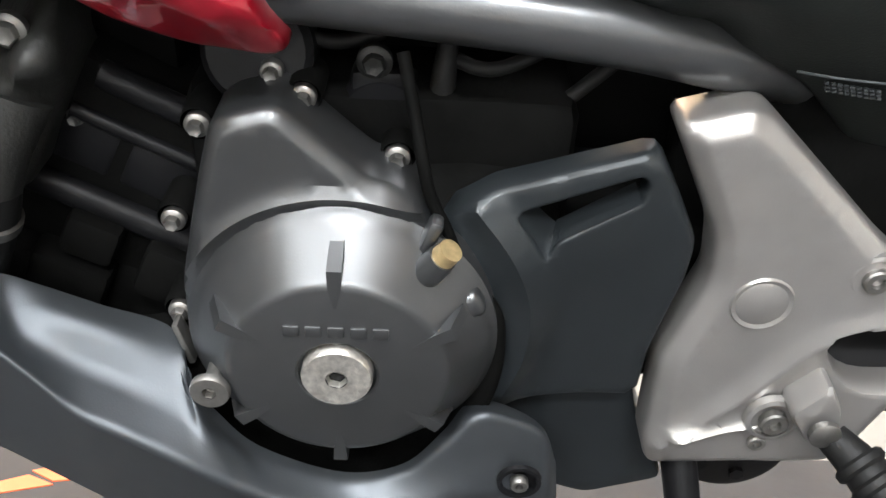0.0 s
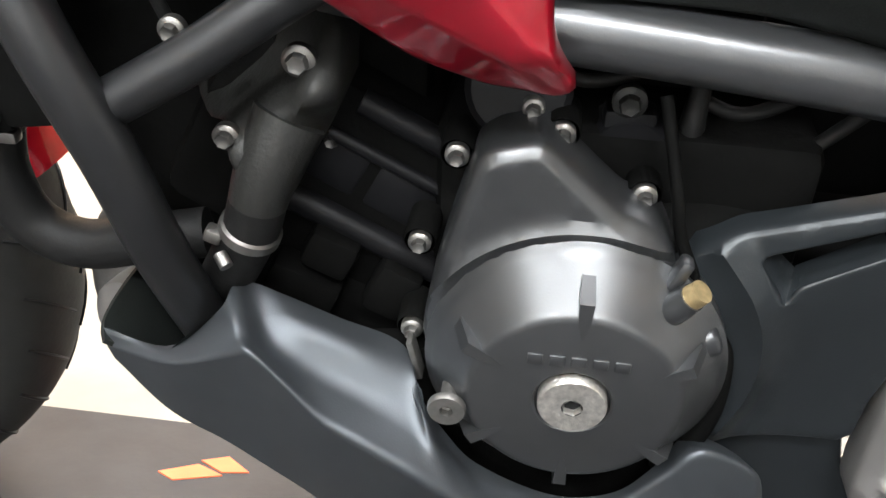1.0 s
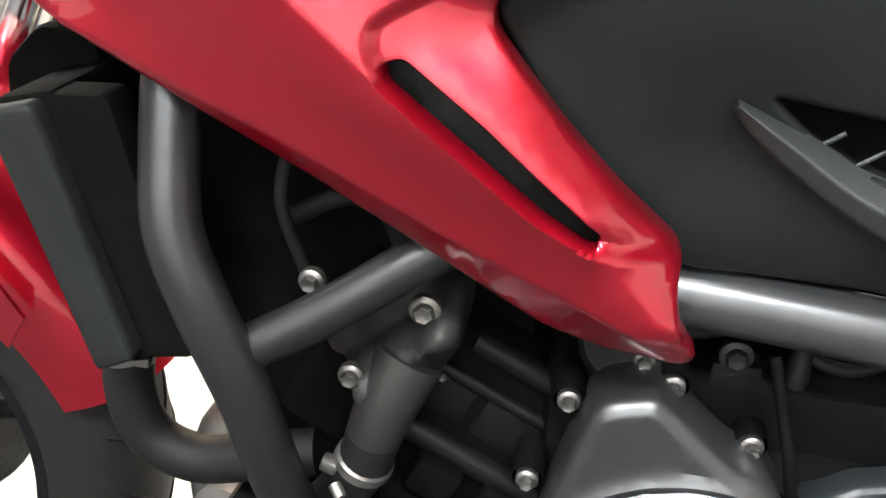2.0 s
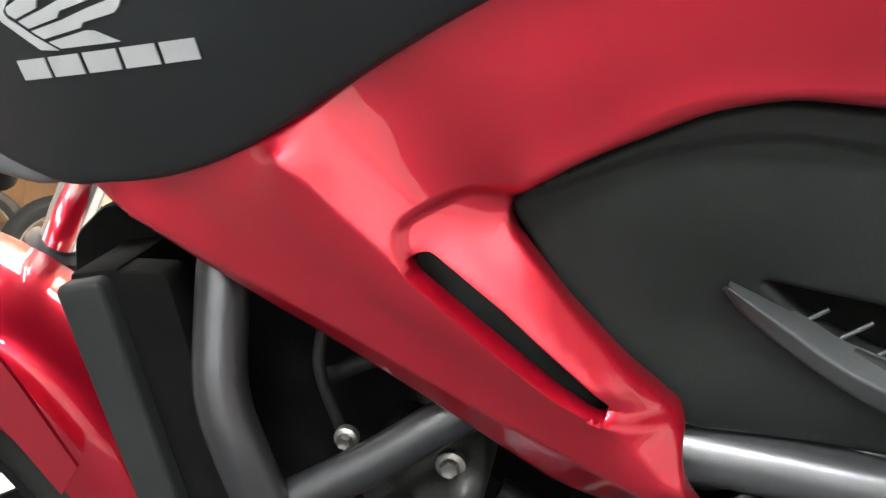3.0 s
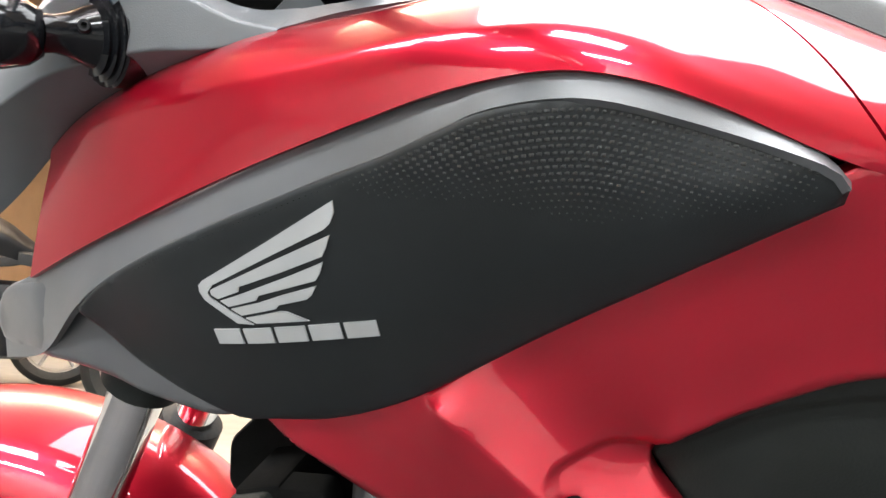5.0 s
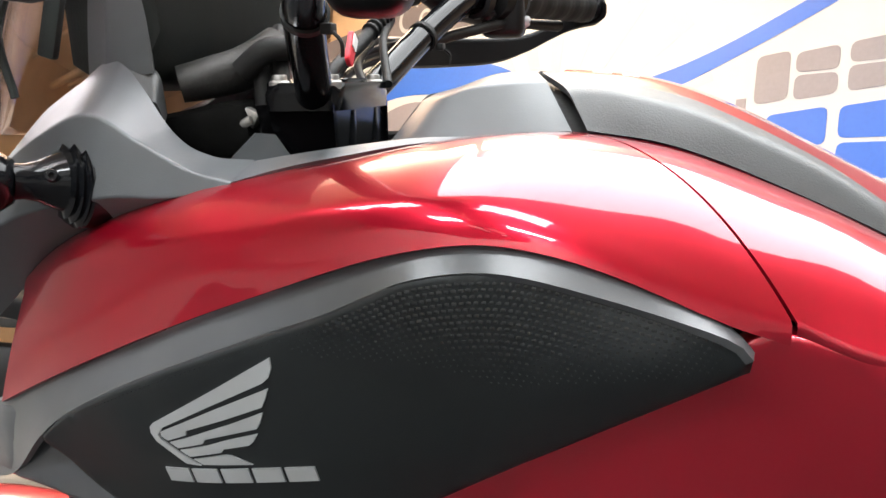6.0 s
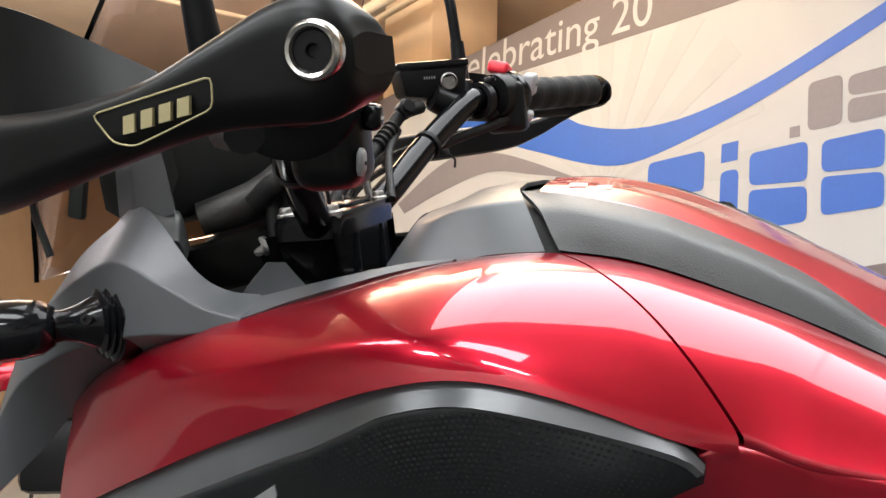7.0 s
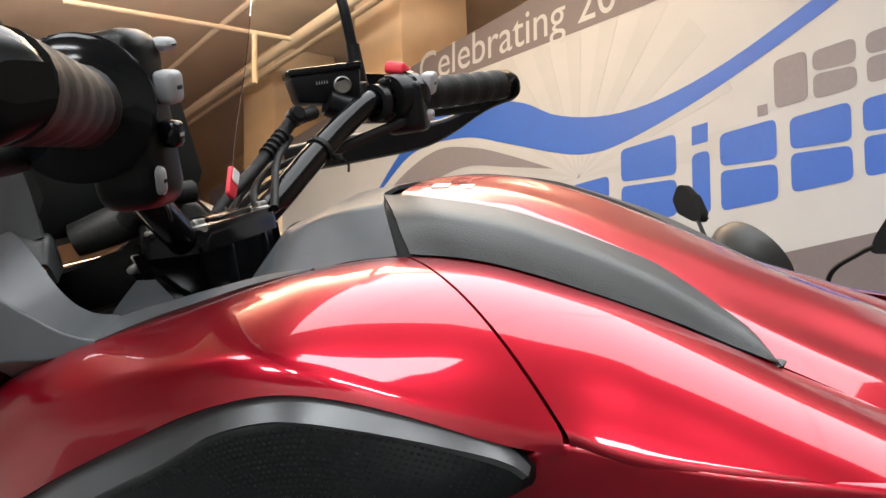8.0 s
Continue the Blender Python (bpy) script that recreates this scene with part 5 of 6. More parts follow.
# -- front cowl --
for side in (1, -1):
    flip = lambda c: [(x, side * u, v) for x, u, v in c]
    K0 = [(-0.640, -0.070, 0.945), (-0.580, -0.100, 0.994), (-0.532, -0.107, 1.023), (-0.497, -0.109, 1.037), (-0.4535, -0.119, 0.9915), (-0.4187, -0.134, 0.9786), (-0.379, -0.152, 0.978)]
    K1 = [(-0.650, -0.100, 0.925), (-0.590, -0.130, 0.962), (-0.535, -0.150, 0.990), (-0.487, -0.161, 1.005), (-0.450, -0.163, 0.989), (-0.415, -0.169, 0.974), (-0.383, -0.1745, 0.967)]
    K2 = [(-0.665, -0.120, 0.870), (-0.605, -0.148, 0.912), (-0.550, -0.163, 0.938), (-0.505, -0.168, 0.950), (-0.465, -0.171, 0.956), (-0.422, -0.1735, 0.957), (-0.385, -0.1750, 0.9645)]
    K3 = [(-0.690, -0.118, 0.800), (-0.620, -0.118, 0.850), (-0.575, -0.122, 0.888), (-0.545, -0.129, 0.912), (-0.500, -0.144, 0.932), (-0.440, -0.164, 0.951), (-0.387, -0.172, 0.963)]
    bm = bmesh.new()
    add_creased(bm, [flip(K0), flip(K1), flip(K2), flip(K3)], 60, 0.0022, 0.003)
    cowl = part("front_cowl", bm, COWLMAT, bike, "dark grey plastic front cowl", 30)
    # inner rim of the cockpit between cowl and pad
    bm = bmesh.new()
    rim_low = [(-0.382, -0.1745, 0.9675), (-0.352, -0.161, 0.9755), (-0.322, -0.141, 0.981), (-0.297, -0.121, 0.985), (-0.262, -0.107, 0.9885)]
    rim_top = [(-0.378, -0.1535, 0.9785), (-0.345, -0.139, 0.9835), (-0.312, -0.120, 0.9875), (-0.288, -0.108, 0.9895), (-0.258, -0.1050, 0.9900)]
    add_creased(bm, [flip([(x, u + 0.004, 0.930) for x, u, v in rim_top]), flip(rim_top), flip(rim_low)], 24, 0.003, 0.003)
    part("cockpit_rim", bm, COWLMAT, cowl)
    # stay above the cowl that carries the screen
    bm = bmesh.new()
    add_creased(bm, [flip([(-0.530, -0.100, 1.005), (-0.527, -0.100, 1.060), (-0.520, -0.100, 1.120)]), flip([(-0.506, -0.112, 1.025), (-0.504, -0.110, 1.065), (-0.505, -0.108, 1.120)]), flip([(-0.478, -0.100, 1.030), (-0.482, -0.100, 1.070), (-0.495, -0.100, 1.120)])], 14, 0.003, 0.004)
    part("screen_stay", bm, COWLMAT, cowl)
    bm = bmesh.new()
    add_loft(bm, [flip([(-0.497, -0.110, 1.0365), (-0.488, -0.1115, 1.024), (-0.478, -0.113, 1.0095)]), flip([(-0.500, -0.096, 1.0385), (-0.480, -0.096, 1.0290), (-0.474, -0.108, 1.0110)]), flip([(-0.503, -0.085, 1.0370), (-0.484, -0.084, 1.0270), (-0.473, -0.104, 1.0060)]), flip([(-0.503, -0.080, 1.010), (-0.484, -0.080, 1.005), (-0.473, -0.100, 0.995)])], 16, 14, thick=0.004)
    part("cowl_bracket", bm, LIDMAT, cowl, "dark grey inner lip of the cowl")
    # turn signal
    base = Vector((-0.503, side * -0.152, 0.963))
    aim = Vector((-0.50, side * -0.86, 0.08)).normalized()
    bm = bmesh.new()
    prof = [(0.030, -0.02), (0.030, 0.001), (0.0285, 0.0025), (0.0295, 0.004), (0.0258, 0.0055), (0.0268, 0.0075), (0.0225, 0.009), (0.0235, 0.011), (0.0190, 0.0125), (0.0168, 0.017), (0.0128, 0.025), (0.0108, 0.034), (0.0115, 0.042)]
    add_lathe(bm, prof, base, aim, 32)
    signal = part("turn_signal", bm, BLACKGLOSS, cowl, "black turn signal on a ribbed stalk")
    bm = bmesh.new()
    tip = base + aim * 0.036
    lobe = Vector((-0.80, side * -0.6, 0.06)).normalized()
    add_lathe(bm, [(0.006, 0), (0.0155, 0.003), (0.0215, 0.011), (0.0240, 0.024), (0.0245, 0.040), (0.0215, 0.058), (0.013, 0.072), (0, 0.077)], tip, lobe, 36)
    bmesh.ops.scale(bm, vec=(1, 1, 0.85), space=Matrix.Translation(-tip), verts=bm.verts)
    part("signal_body", bm, BLACKGLOSS, cowl)
    bolt(cowl, base.x + 0.004, base.y - side * 0.0285, base.z + 0.006, 0.0042, (0.55, side * -0.8, 0.25), BLACKMETAL, True, "screw", False)

# smoked screen
bm = bmesh.new()
add_loft(bm, [[(-0.515, -0.205, 1.000), (-0.500, -0.205, 1.070), (-0.450, -0.185, 1.170), (-0.400, -0.150, 1.270)], [(-0.585, -0.120, 0.990), (-0.560, -0.120, 1.080), (-0.500, -0.110, 1.190), (-0.440, -0.095, 1.300)], [(-0.605, 0, 0.990), (-0.580, 0, 1.080), (-0.515, 0, 1.200), (-0.450, 0, 1.310)],
              [(-0.585, 0.120, 0.990), (-0.560, 0.120, 1.080), (-0.500, 0.110, 1.190), (-0.440, 0.095, 1.300)], [(-0.515, 0.205, 1.000), (-0.500, 0.205, 1.070), (-0.450, 0.185, 1.170), (-0.400, 0.150, 1.270)]], 24, 28, thick=0.003)
part("screen", bm, SMOKE, bike, "smoked transparent wind screen", 60)
bm = bmesh.new()
add_tube(bm, [(-0.503, -0.2, 1.016), (-0.510, -0.2, 1.055), (-0.490, -0.195, 1.10)], 0.0025, 8)
add_box(bm, (0.012, 0.006, 0.045), pose(-0.485, -0.185, 1.06, 0, 15), 0.002)
part("screen_edge", bm, PLASTIC, bike)

# instruments and cockpit inside
bm = bmesh.new()
slab(bm, [(-0.045, -0.040), (-0.015, -0.058), (0.012, -0.050), (0.030, -0.018), (0.020, 0.052), (-0.030, 0.064), (-0.050, 0.030)], pose(-0.500, 0.100, 1.075, 90, 0, 0), 0.20, 0.008)
part("instrument_panel", bm, PLASTIC, bike, "black instrument panel")
bm = bmesh.new()
add_box(bm, (0.10, 0.20, 0.04), pose(-0.470, 0.02, 0.985, 0, -10), 0.012)
add_box(bm, (0.12, 0.22, 0.03), pose(-0.40, 0.02, 0.935), 0.01)
part("cockpit_tray", bm, SHADEBLACK, bike, "black cockpit tray")
bm = bmesh.new()
add_tube(bm, [(-0.478, -0.070, 1.022), (-0.462, -0.060, 1.026), (-0.440, -0.040, 1.034), (-0.425, -0.020, 1.050)], (0.013, 0.015, 0.016, 0.014), 24)
part("lock_housing", bm, HOUSING, bike, "grey round housing")
for pts, r in (([(-0.44, -0.02, 1.05), (-0.425, -0.05, 1.03), (-0.420, -0.06, 0.99), (-0.425, -0.06, 0.95)], 0.006), ([(-0.43, -0.01, 1.06), (-0.412, -0.045, 1.03), (-0.405, -0.055, 0.98), (-0.41, -0.05, 0.945)], 0.006),
               ([(-0.40, -0.02, 1.045), (-0.415, -0.055, 1.045), (-0.435, -0.06, 1.03)], 0.009), ([(-0.36, 0.03, 1.02), (-0.385, 0.09, 1.055), (-0.395, 0.14, 1.075)], 0.0035), ([(-0.37, 0.02, 1.01), (-0.40, 0.07, 1.035), (-0.41, 0.13, 1.055)], 0.0035)):
    tube_part("cable", pts, r, RUBBER, bike, n=10)
bm = bmesh.new()
add_box(bm, (0.020, 0.010, 0.007), pose(-0.430, -0.073, 0.994, 10, -25), 0.002)
add_box(bm, (0.012, 0.008, 0.012), pose(-0.424, -0.070, 0.999, 0, 30), 0.002)
part("cable_clip", bm, STEEL, bike)
bm = bmesh.new()
add_loft(bm, [[(-0.410, -0.092, 0.990), (-0.400, -0.084, 0.988)], [(-0.424, -0.104, 0.972), (-0.388, -0.080, 0.970)], [(-0.432, -0.112, 0.954), (-0.372, -0.080, 0.953)]], 10, 8, thick=0.004)
part("cover_tongue", bm, COWLMAT, bike)
bm = bmesh.new()
add_lathe(bm, [(0.0, -0.012), (0.006, -0.012), (0.006, 0.004), (0.0045, 0.006), (0.0045, 0.014), (0, 0.014)], (-0.366, -0.040, 0.962), (1, 0, 0.1), 14)
add_lathe(bm, [(0.0, 0.0), (0.005, 0.0), (0.005, 0.020), (0, 0.020)], (-0.352, -0.036, 0.952), (0, 0, 1), 12)
part("cable_clip", bm, STEEL, bike)

# -- steering: bar turned a little to the left --
MID, ALONG, AHEAD = Vector((-0.2175, 0, 0)), Vector((-0.0942, 0.9955, 0)), Vector((-0.9955, -0.0942, 0))


def sb(s, f, v):
    """A place given along the bar, ahead of its ends, and in height."""
    return MID + ALONG * s + AHEAD * f + Vector((0, 0, v))


bm = bmesh.new()
half = [(0.430, 0.000, 1.100), (0.330, 0.046, 1.101), (0.270, 0.080, 1.101), (0.240, 0.096, 1.100), (0.215, 0.109, 1.094), (0.153, 0.135, 1.060), (0.078, 0.157, 1.020), (0.045, 0.166, 1.010)]
add_tube(bm, [sb(*p) for p in half] + [sb(-s, f, v) for s, f, v in half[::-1]], 0.0120, 20, 100)
bar = part("handlebar", bm, BLACKGLOSS, bike, "gloss black tubular handlebar", 60)
clamp_dir = pose(0, 0, 0, 0, 0, 5.4)
bm = bmesh.new()
low = [sb(s_, f, 0.915) for s_, f in ((-0.042, 0.150), (0.060, 0.150), (0.060, 0.184), (-0.042, 0.184))]
high = [sb(s_, f, 1.008) for s_, f in ((-0.070, 0.145), (0.048, 0.145), (0.048, 0.195), (-0.070, 0.195))]
add_loft(bm, [[low[k % 4] * (1 - t) + high[k % 4] * t for t in (0.0, 0.5, 1.0)] for k in (0, 0, 1, 1, 2, 2, 3, 3, 0, 0)], 6, 40)
part("riser", bm, CLAMPMAT, bar, "black riser block", 40)
for s_ in (-0.030, 0.030):
    bm = bmesh.new()
    add_lathe(bm, [(0.0, 0.0), (0.016, 0.0), (0.016, 0.088), (0.0, 0.088)], sb(s_, 0.160, 0.915), (0, 0, 1), 28)
    part("riser_post", bm, BLACKGLOSS, bar)
bm = bmesh.new()
slab(bm, [tuple(p) for p in rounded([(-0.028, -0.074), (0.026, -0.074), (0.028, 0.054), (-0.026, 0.054)], 0.014, 6)], pose(*sb(0, 0.168, 1.004)) @ clamp_dir, 0.018, 0.007)
part("bar_clamp", bm, CLAMPMAT, bar, "gloss black bar clamp")
bm = bmesh.new()
slab(bm, [tuple(p) for p in rounded([(-0.018, -0.034), (0.016, -0.030), (0.018, 0.028), (-0.014, 0.032)], 0.008, 5)], pose(*sb(0, 0.167, 1.021)) @ clamp_dir, 0.004, 0.002)
part("clamp_plate", bm, CLAMPMAT, bar)
for s_ in (-0.062, 0.042):
    for f in (0.150, 0.186):
        bolt(bar, *sb(s_, f, 1.0215), 0.0056, (0, 0, 1), STEEL, True)
bm = bmesh.new()
add_box(bm, (0.10, 0.25, 0.03), pose(*sb(0, 0.165, 0.915)) @ clamp_dir, 0.01)
part("top_yoke", bm, BLACKMETAL, bike, "black top yoke")
bm = bmesh.new()
slab(bm, [tuple(p) for p in rounded([(-0.006, -0.013), (0.006, -0.013), (0.007, 0.013), (-0.007, 0.013)], 0.004, 4)], pose(*sb(0.022, 0.163, 1.046), 90, 0, 96) @ pose(0, 0, 0, 0, 0, -35), 0.0035, 0.0008)
tag = part("key_tag", bm, REDBUTTON, bar, "red and white key tag")
bm = bmesh.new()
slab(bm, [tuple(p) for p in rounded([(-0.0045, 0.000), (0.0045, 0.000), (0.005, 0.0115), (-0.005, 0.0115)], 0.002, 4)], pose(*sb(0.022, 0.163, 1.046), 90, 0, 96) @ pose(0, 0, 0, 0, 0, -35) @ pose(0, 0, 0.0037), 0.0008)
part("tag_face", bm, WHITEDECAL, tag, "white face of the tag")

for side, word in ((1, "right"), (-1, "left")):
    q = lambda s, f, v: sb(side * s, f, v)
    bm = bmesh.new()
    pts = [q(0.285 + 0.125 * t, 0.070 - 0.063 * t, 1.1005) for t in np.linspace(0, 1, 40)]
    rad = [0.0165 + (0.0012 if (i // 4) % 2 else 0) for i in range(40)]
    rad[0] = rad[1] = 0.019
    add_tube(bm, pts, rad, 20, 40, False)
    part("grip", bm, RUBBER, bar, "black ribbed rubber grip", 30)
    bm = bmesh.new()
    ax = (q(0.43, 0, 1.1) - q(0.41, 0.0095, 1.1)).normalized()
    add_lathe(bm, [(0.012, -0.004), (0.0175, -0.002), (0.0175, 0.018), (0.0150, 0.022), (0.0, 0.022)], q(0.411, 0.0085, 1.1005), ax, 24)
    part("bar_end", bm, BLACKGLOSS, bar)
    # switch gear: the left one is taller and has a wide flange by the grip
    bm = bmesh.new()
    ring = 0.0255 if side == 1 else 0.0340
    add_lathe(bm, [(0.012, -0.006), (ring - 0.002, -0.006), (ring, -0.004), (ring, 0.004), (ring - 0.003, 0.007), (ring - 0.009, 0.008), (0.0190, 0.011), (0.0185, 0.016), (0.012, 0.018)], q(0.272, 0.078, 1.1005), ax, 36)
    part("grip_flange", bm, BLACKGLOSS, bar, "round black flange at the grip")
    bm = bmesh.new()
    if side == 1:
        add_lathe(bm, [(0.012, -0.018), (0.0225, -0.016), (0.0240, -0.010), (0.0240, 0.022), (0.0215, 0.026), (0.012, 0.028)], q(0.262, 0.083, 1.100), ax, 28)
        add_box(bm, (0.042, 0.034, 0.052), pose(*q(0.266, 0.078, 1.088)) @ clamp_dir, 0.008, 3)
    else:
        add_lathe(bm, [(0.012, -0.018), (0.0240, -0.016), (0.0255, -0.010), (0.0255, 0.012), (0.012, 0.014)], q(0.255, 0.086, 1.100), ax, 28)
        add_box(bm, (0.038, 0.034, 0.086), pose(*q(0.247, 0.071, 1.093)) @ clamp_dir, 0.012, 4)
    switch = part("switch_housing", bm, GLOVEBLACK, bar, "black switch housing")
    keys = [(0.283, 0.055, 1.110, 0.014, 0.024, 0.022, BUTTON), (0.275, 0.060, 1.078, 0.014, 0.018, 0.011, BUTTON)] if side == 1 else [
        (0.244, 0.048, 1.106, 0.012, 0.012, 0.016, BUTTON), (0.235, 0.052, 1.127, 0.012, 0.011, 0.007, BUTTON), (0.248, 0.049, 1.084, 0.012, 0.010, 0.013, BLACKGLOSS), (0.259, 0.052, 1.063, 0.005, 0.007, 0.014, BUTTON)]
    for ks, kf, kv, kx, ky, kz, km in keys:
        bm = bmesh.new()
        add_box(bm, (kx, ky, kz), pose(*q(ks, kf, kv)) @ clamp_dir @ pose(0, 0, 0, 8, 10, 0), 0.0035, 3)
        key = part("button", bm, km, switch, "light grey button" if km is BUTTON else "black button")
        bm = bmesh.new()
        add_box(bm, (0.0006, ky * 0.35, kz * 0.12), pose(*q(ks, kf, kv)) @ clamp_dir @ pose(0, 0, 0, 8, 10, 0) @ pose(kx / 2, 0, 0))
        part("mark", bm, BLACKMETAL if km is BUTTON else BUTTON, key)
    if side == 1:
        bm = bmesh.new()
        add_box(bm, (0.022, 0.026, 0.013), pose(*q(0.276, 0.084, 1.128)) @ pose(0, 0, 0, -14, 15), 0.004, 3)
        part("switch_rocker", bm, REDBUTTON, switch, "red rocker switch")
    bm = bmesh.new()
    add_lathe(bm, [(0.0140, 0), (0.0185, 0.001), (0.0185, 0.010), (0.0140, 0.011)], q(0.228, 0.101, 1.097), ax, 28)
    add_box(bm, (0.018, 0.022, 0.040), pose(*q(0.234, 0.114, 1.100)) @ clamp_dir, 0.005)
    part("perch_clamp", bm, BLACKMETAL, bar)
    for v in (1.116, 1.082):
        bolt(bar, *q(0.236, 0.088, v), 0.0036, (0.9, 0, 0.3), BLACKMETAL)
    # lever
    bm = bmesh.new()
    add_tube(bm, [q(0.215, 0.128, 1.092), q(0.25, 0.118, 1.086), q(0.30, 0.100, 1.082), q(0.36, 0.062, 1.080), q(0.41, 0.034, 1.080)], (0.009, 0.0075, 0.0065, 0.0055, 0.0065), 10, 30)
    part("lever", bm, BLACKMETAL, bar, "black lever", 60)
    # mirror stalk and mirror
    bm = bmesh.new()
    add_tube(bm, [q(0.262, 0.122, 1.100), q(0.264, 0.124, 1.135), q(0.266, 0.125, 1.160)], (0.0090, 0.0085, 0.0070), 12)
    add_tube(bm, [q(0.266, 0.125, 1.150), q(0.266, 0.128, 1.195), q(0.276, 0.134, 1.225), q(0.310, 0.140, 1.290)], 0.0056, 12, 30)
    part("mirror_stalk", bm, BLACKMETAL, bar, "black mirror stalk")
    bm = bmesh.new()
    add_lathe(bm, [(0.0, -0.016), (0.045, -0.012), (0.062, 0.0), (0.064, 0.006), (0.060, 0.007), (0, 0.007)], q(0.335, 0.142, 1.345), (0.97, 0, 0.1), 28)
    part("mirror_head", bm, BLACKGLOSS, bar, "black rear view mirror")
    # guard: thick arm, shield plate
    bm = bmesh.new()
    arm = [(0.430, -0.015, 1.098, 0.006), (0.433, -0.012, 1.098, 0.0130), (0.436, -0.004, 1.098, 0.0180), (0.438, 0.008, 1.097, 0.0170), (0.441, 0.025, 1.093, 0.0128), (0.443, 0.045, 1.087, 0.0100), (0.441, 0.075, 1.081, 0.0115), (0.432, 0.112, 1.077, 0.0160), (0.405, 0.165, 1.075, 0.018), (0.350, 0.205, 1.074, 0.018), (0.270, 0.222, 1.074, 0.016)]
    if side == 1:
        arm = [(s, f, v - 0.022 * min(1, max(0, f / 0.09)), h) for s, f, v, h in arm]
    up = [q(s, f, v + h) for s, f, v, h in arm]
    lo = [q(s, f, v - h) for s, f, v, h in arm]
    out_up = [q(s + 0.007, f + 0.001, v + h * 0.6) for s, f, v, h in arm]
    out_lo = [q(s + 0.007, f + 0.001, v - h * 0.6) for s, f, v, h in arm]
    in_up = [q(s - 0.012, f - 0.004, v + h * 0.8) for s, f, v, h in arm]
    in_lo = [q(s - 0.012, f - 0.004, v - h * 0.8) for s, f, v, h in arm]
    add_creased(bm, [in_lo, in_up, up, out_up, out_lo, lo, in_lo], 50, 0.005)
    ends = [in_lo[0], in_up[0], up[0], out_up[0], out_lo[0], lo[0]]
    bm.faces.new([bm.verts.new(p) for p in ends])
    guard = part("brush_guard", bm, GLOVEBLACK, bar, "matt black plastic bar guard", 50)
    bm = bmesh.new()
    shield = [[(0.436, 0.045, 1.090), (0.432, 0.085, 1.088), (0.420, 0.118, 1.088), (0.395, 0.168, 1.086), (0.340, 0.205, 1.084), (0.260, 0.220, 1.084)],
              [(0.428, 0.050, 1.100), (0.422, 0.095, 1.122), (0.408, 0.130, 1.132), (0.380, 0.172, 1.140), (0.325, 0.204, 1.142), (0.250, 0.216, 1.140)]]
    add_creased(bm, [[q(*c) for c in row[:4 if side == 1 else 6]] for row in shield], 30, 0.004, 0.004)
    part("guard_shield", bm, GLOVEBLACK, guard)
    bm = bmesh.new()
    add_lathe(bm, [(0.0080, -0.001), (0.0081, 0.0015), (0.0077, 0.0030), (0.0069, 0.0037), (0.0060, 0.0033), (0.0054, 0.0020)], q(0.4425, -0.0055, 1.099), ALONG * side, 32)
    part("end_screw", bm, RINGMAT, guard, "polished metal ring screw")
    bm = bmesh.new()
    add_lathe(bm, [(0.0055, 0.0022), (0.0052, 0.0018), (0.0020, 0.0018), (0.0016, 0.0002), (0, 0.0002)], q(0.4425, -0.0055, 1.099), ALONG * side, 24)
    part("screw_core", bm, BLACKMETAL, guard)
    # guard label: gold outline and plain bars
    if side == -1:
        bm = bmesh.new()
        ring = rounded([(-0.2325, 1.0885), (-0.1955, 1.0950), (-0.1962, 1.0868), (-0.2205, 1.0790), (-0.2270, 1.0805)], 0.002, 3)
        flank = lambda x: -0.4505 - 0.085 * (-0.195 - x)
        add_tube(bm, [(x, flank(x), v) for x, v in ring] + [(ring[0][0], flank(ring[0][0]), ring[0][1])], 0.00028, 6, None, False)
        part("label_outline", bm, GOLD, guard, "thin gold outline")
        for k in range(4):
            x, v = -0.2215 + 0.0056 * k, 1.0848 + 0.0010 * k
            bm = bmesh.new()
            slab(bm, [(x - 0.0022, v - 0.0024), (x + 0.0016, v - 0.0019), (x + 0.0024, v + 0.0029), (x - 0.0014, v + 0.0024)], pose(0, flank(x) + 0.001, 0, 90), 0.0012)
            part("label_bar", bm, GOLD, guard)
    # long cable from the right switch gear
    if side == 1:
        bm = bmesh.new()
        add_tube(bm, [q(0.262, 0.068, 1.078), q(0.225, 0.100, 1.068), q(0.190, 0.128, 1.058), q(0.140, 0.160, 1.040), q(0.050, 0.185, 1.000)], 0.0050, 10, 40)
        part("switch_cable", bm, RUBBER, bar)
    bm = bmesh.new()
    add_lathe(bm, [(0.0120, 0), (0.0138, 0.0005), (0.0138, 0.0050), (0.0120, 0.0055)], q(0.150, 0.1355, 1.0585), q(0.160, 0.131, 1.064) - q(0.150, 0.135, 1.0585), 24)
    add_box(bm, (0.007, 0.009, 0.006), pose(*q(0.157, 0.120, 1.051)), 0.001)
    add_tube(bm, [q(0.158, 0.118, 1.050), q(0.160, 0.112, 1.044), q(0.158, 0.112, 1.036)], 0.0012, 6)
    part("cable_tie", bm, RUBBER, bar, "black cable tie")

# brake fluid reservoir, hose and banjo on the right end
def prism(bm, low, high, bevel):
    a, b = [bm.verts.new(p) for p in low], [bm.verts.new(p) for p in high]
    faces = [bm.faces.new(a[::-1]), bm.faces.new(b)] + [bm.faces.new((a[i], a[(i + 1) % len(a)], b[(i + 1) % len(a)], b[i])) for i in range(len(a))]
    bmesh.ops.bevel(bm, geom=list({e for f in faces for e in f.edges}), offset=bevel, segments=2, affect="EDGES", profile=0.5)


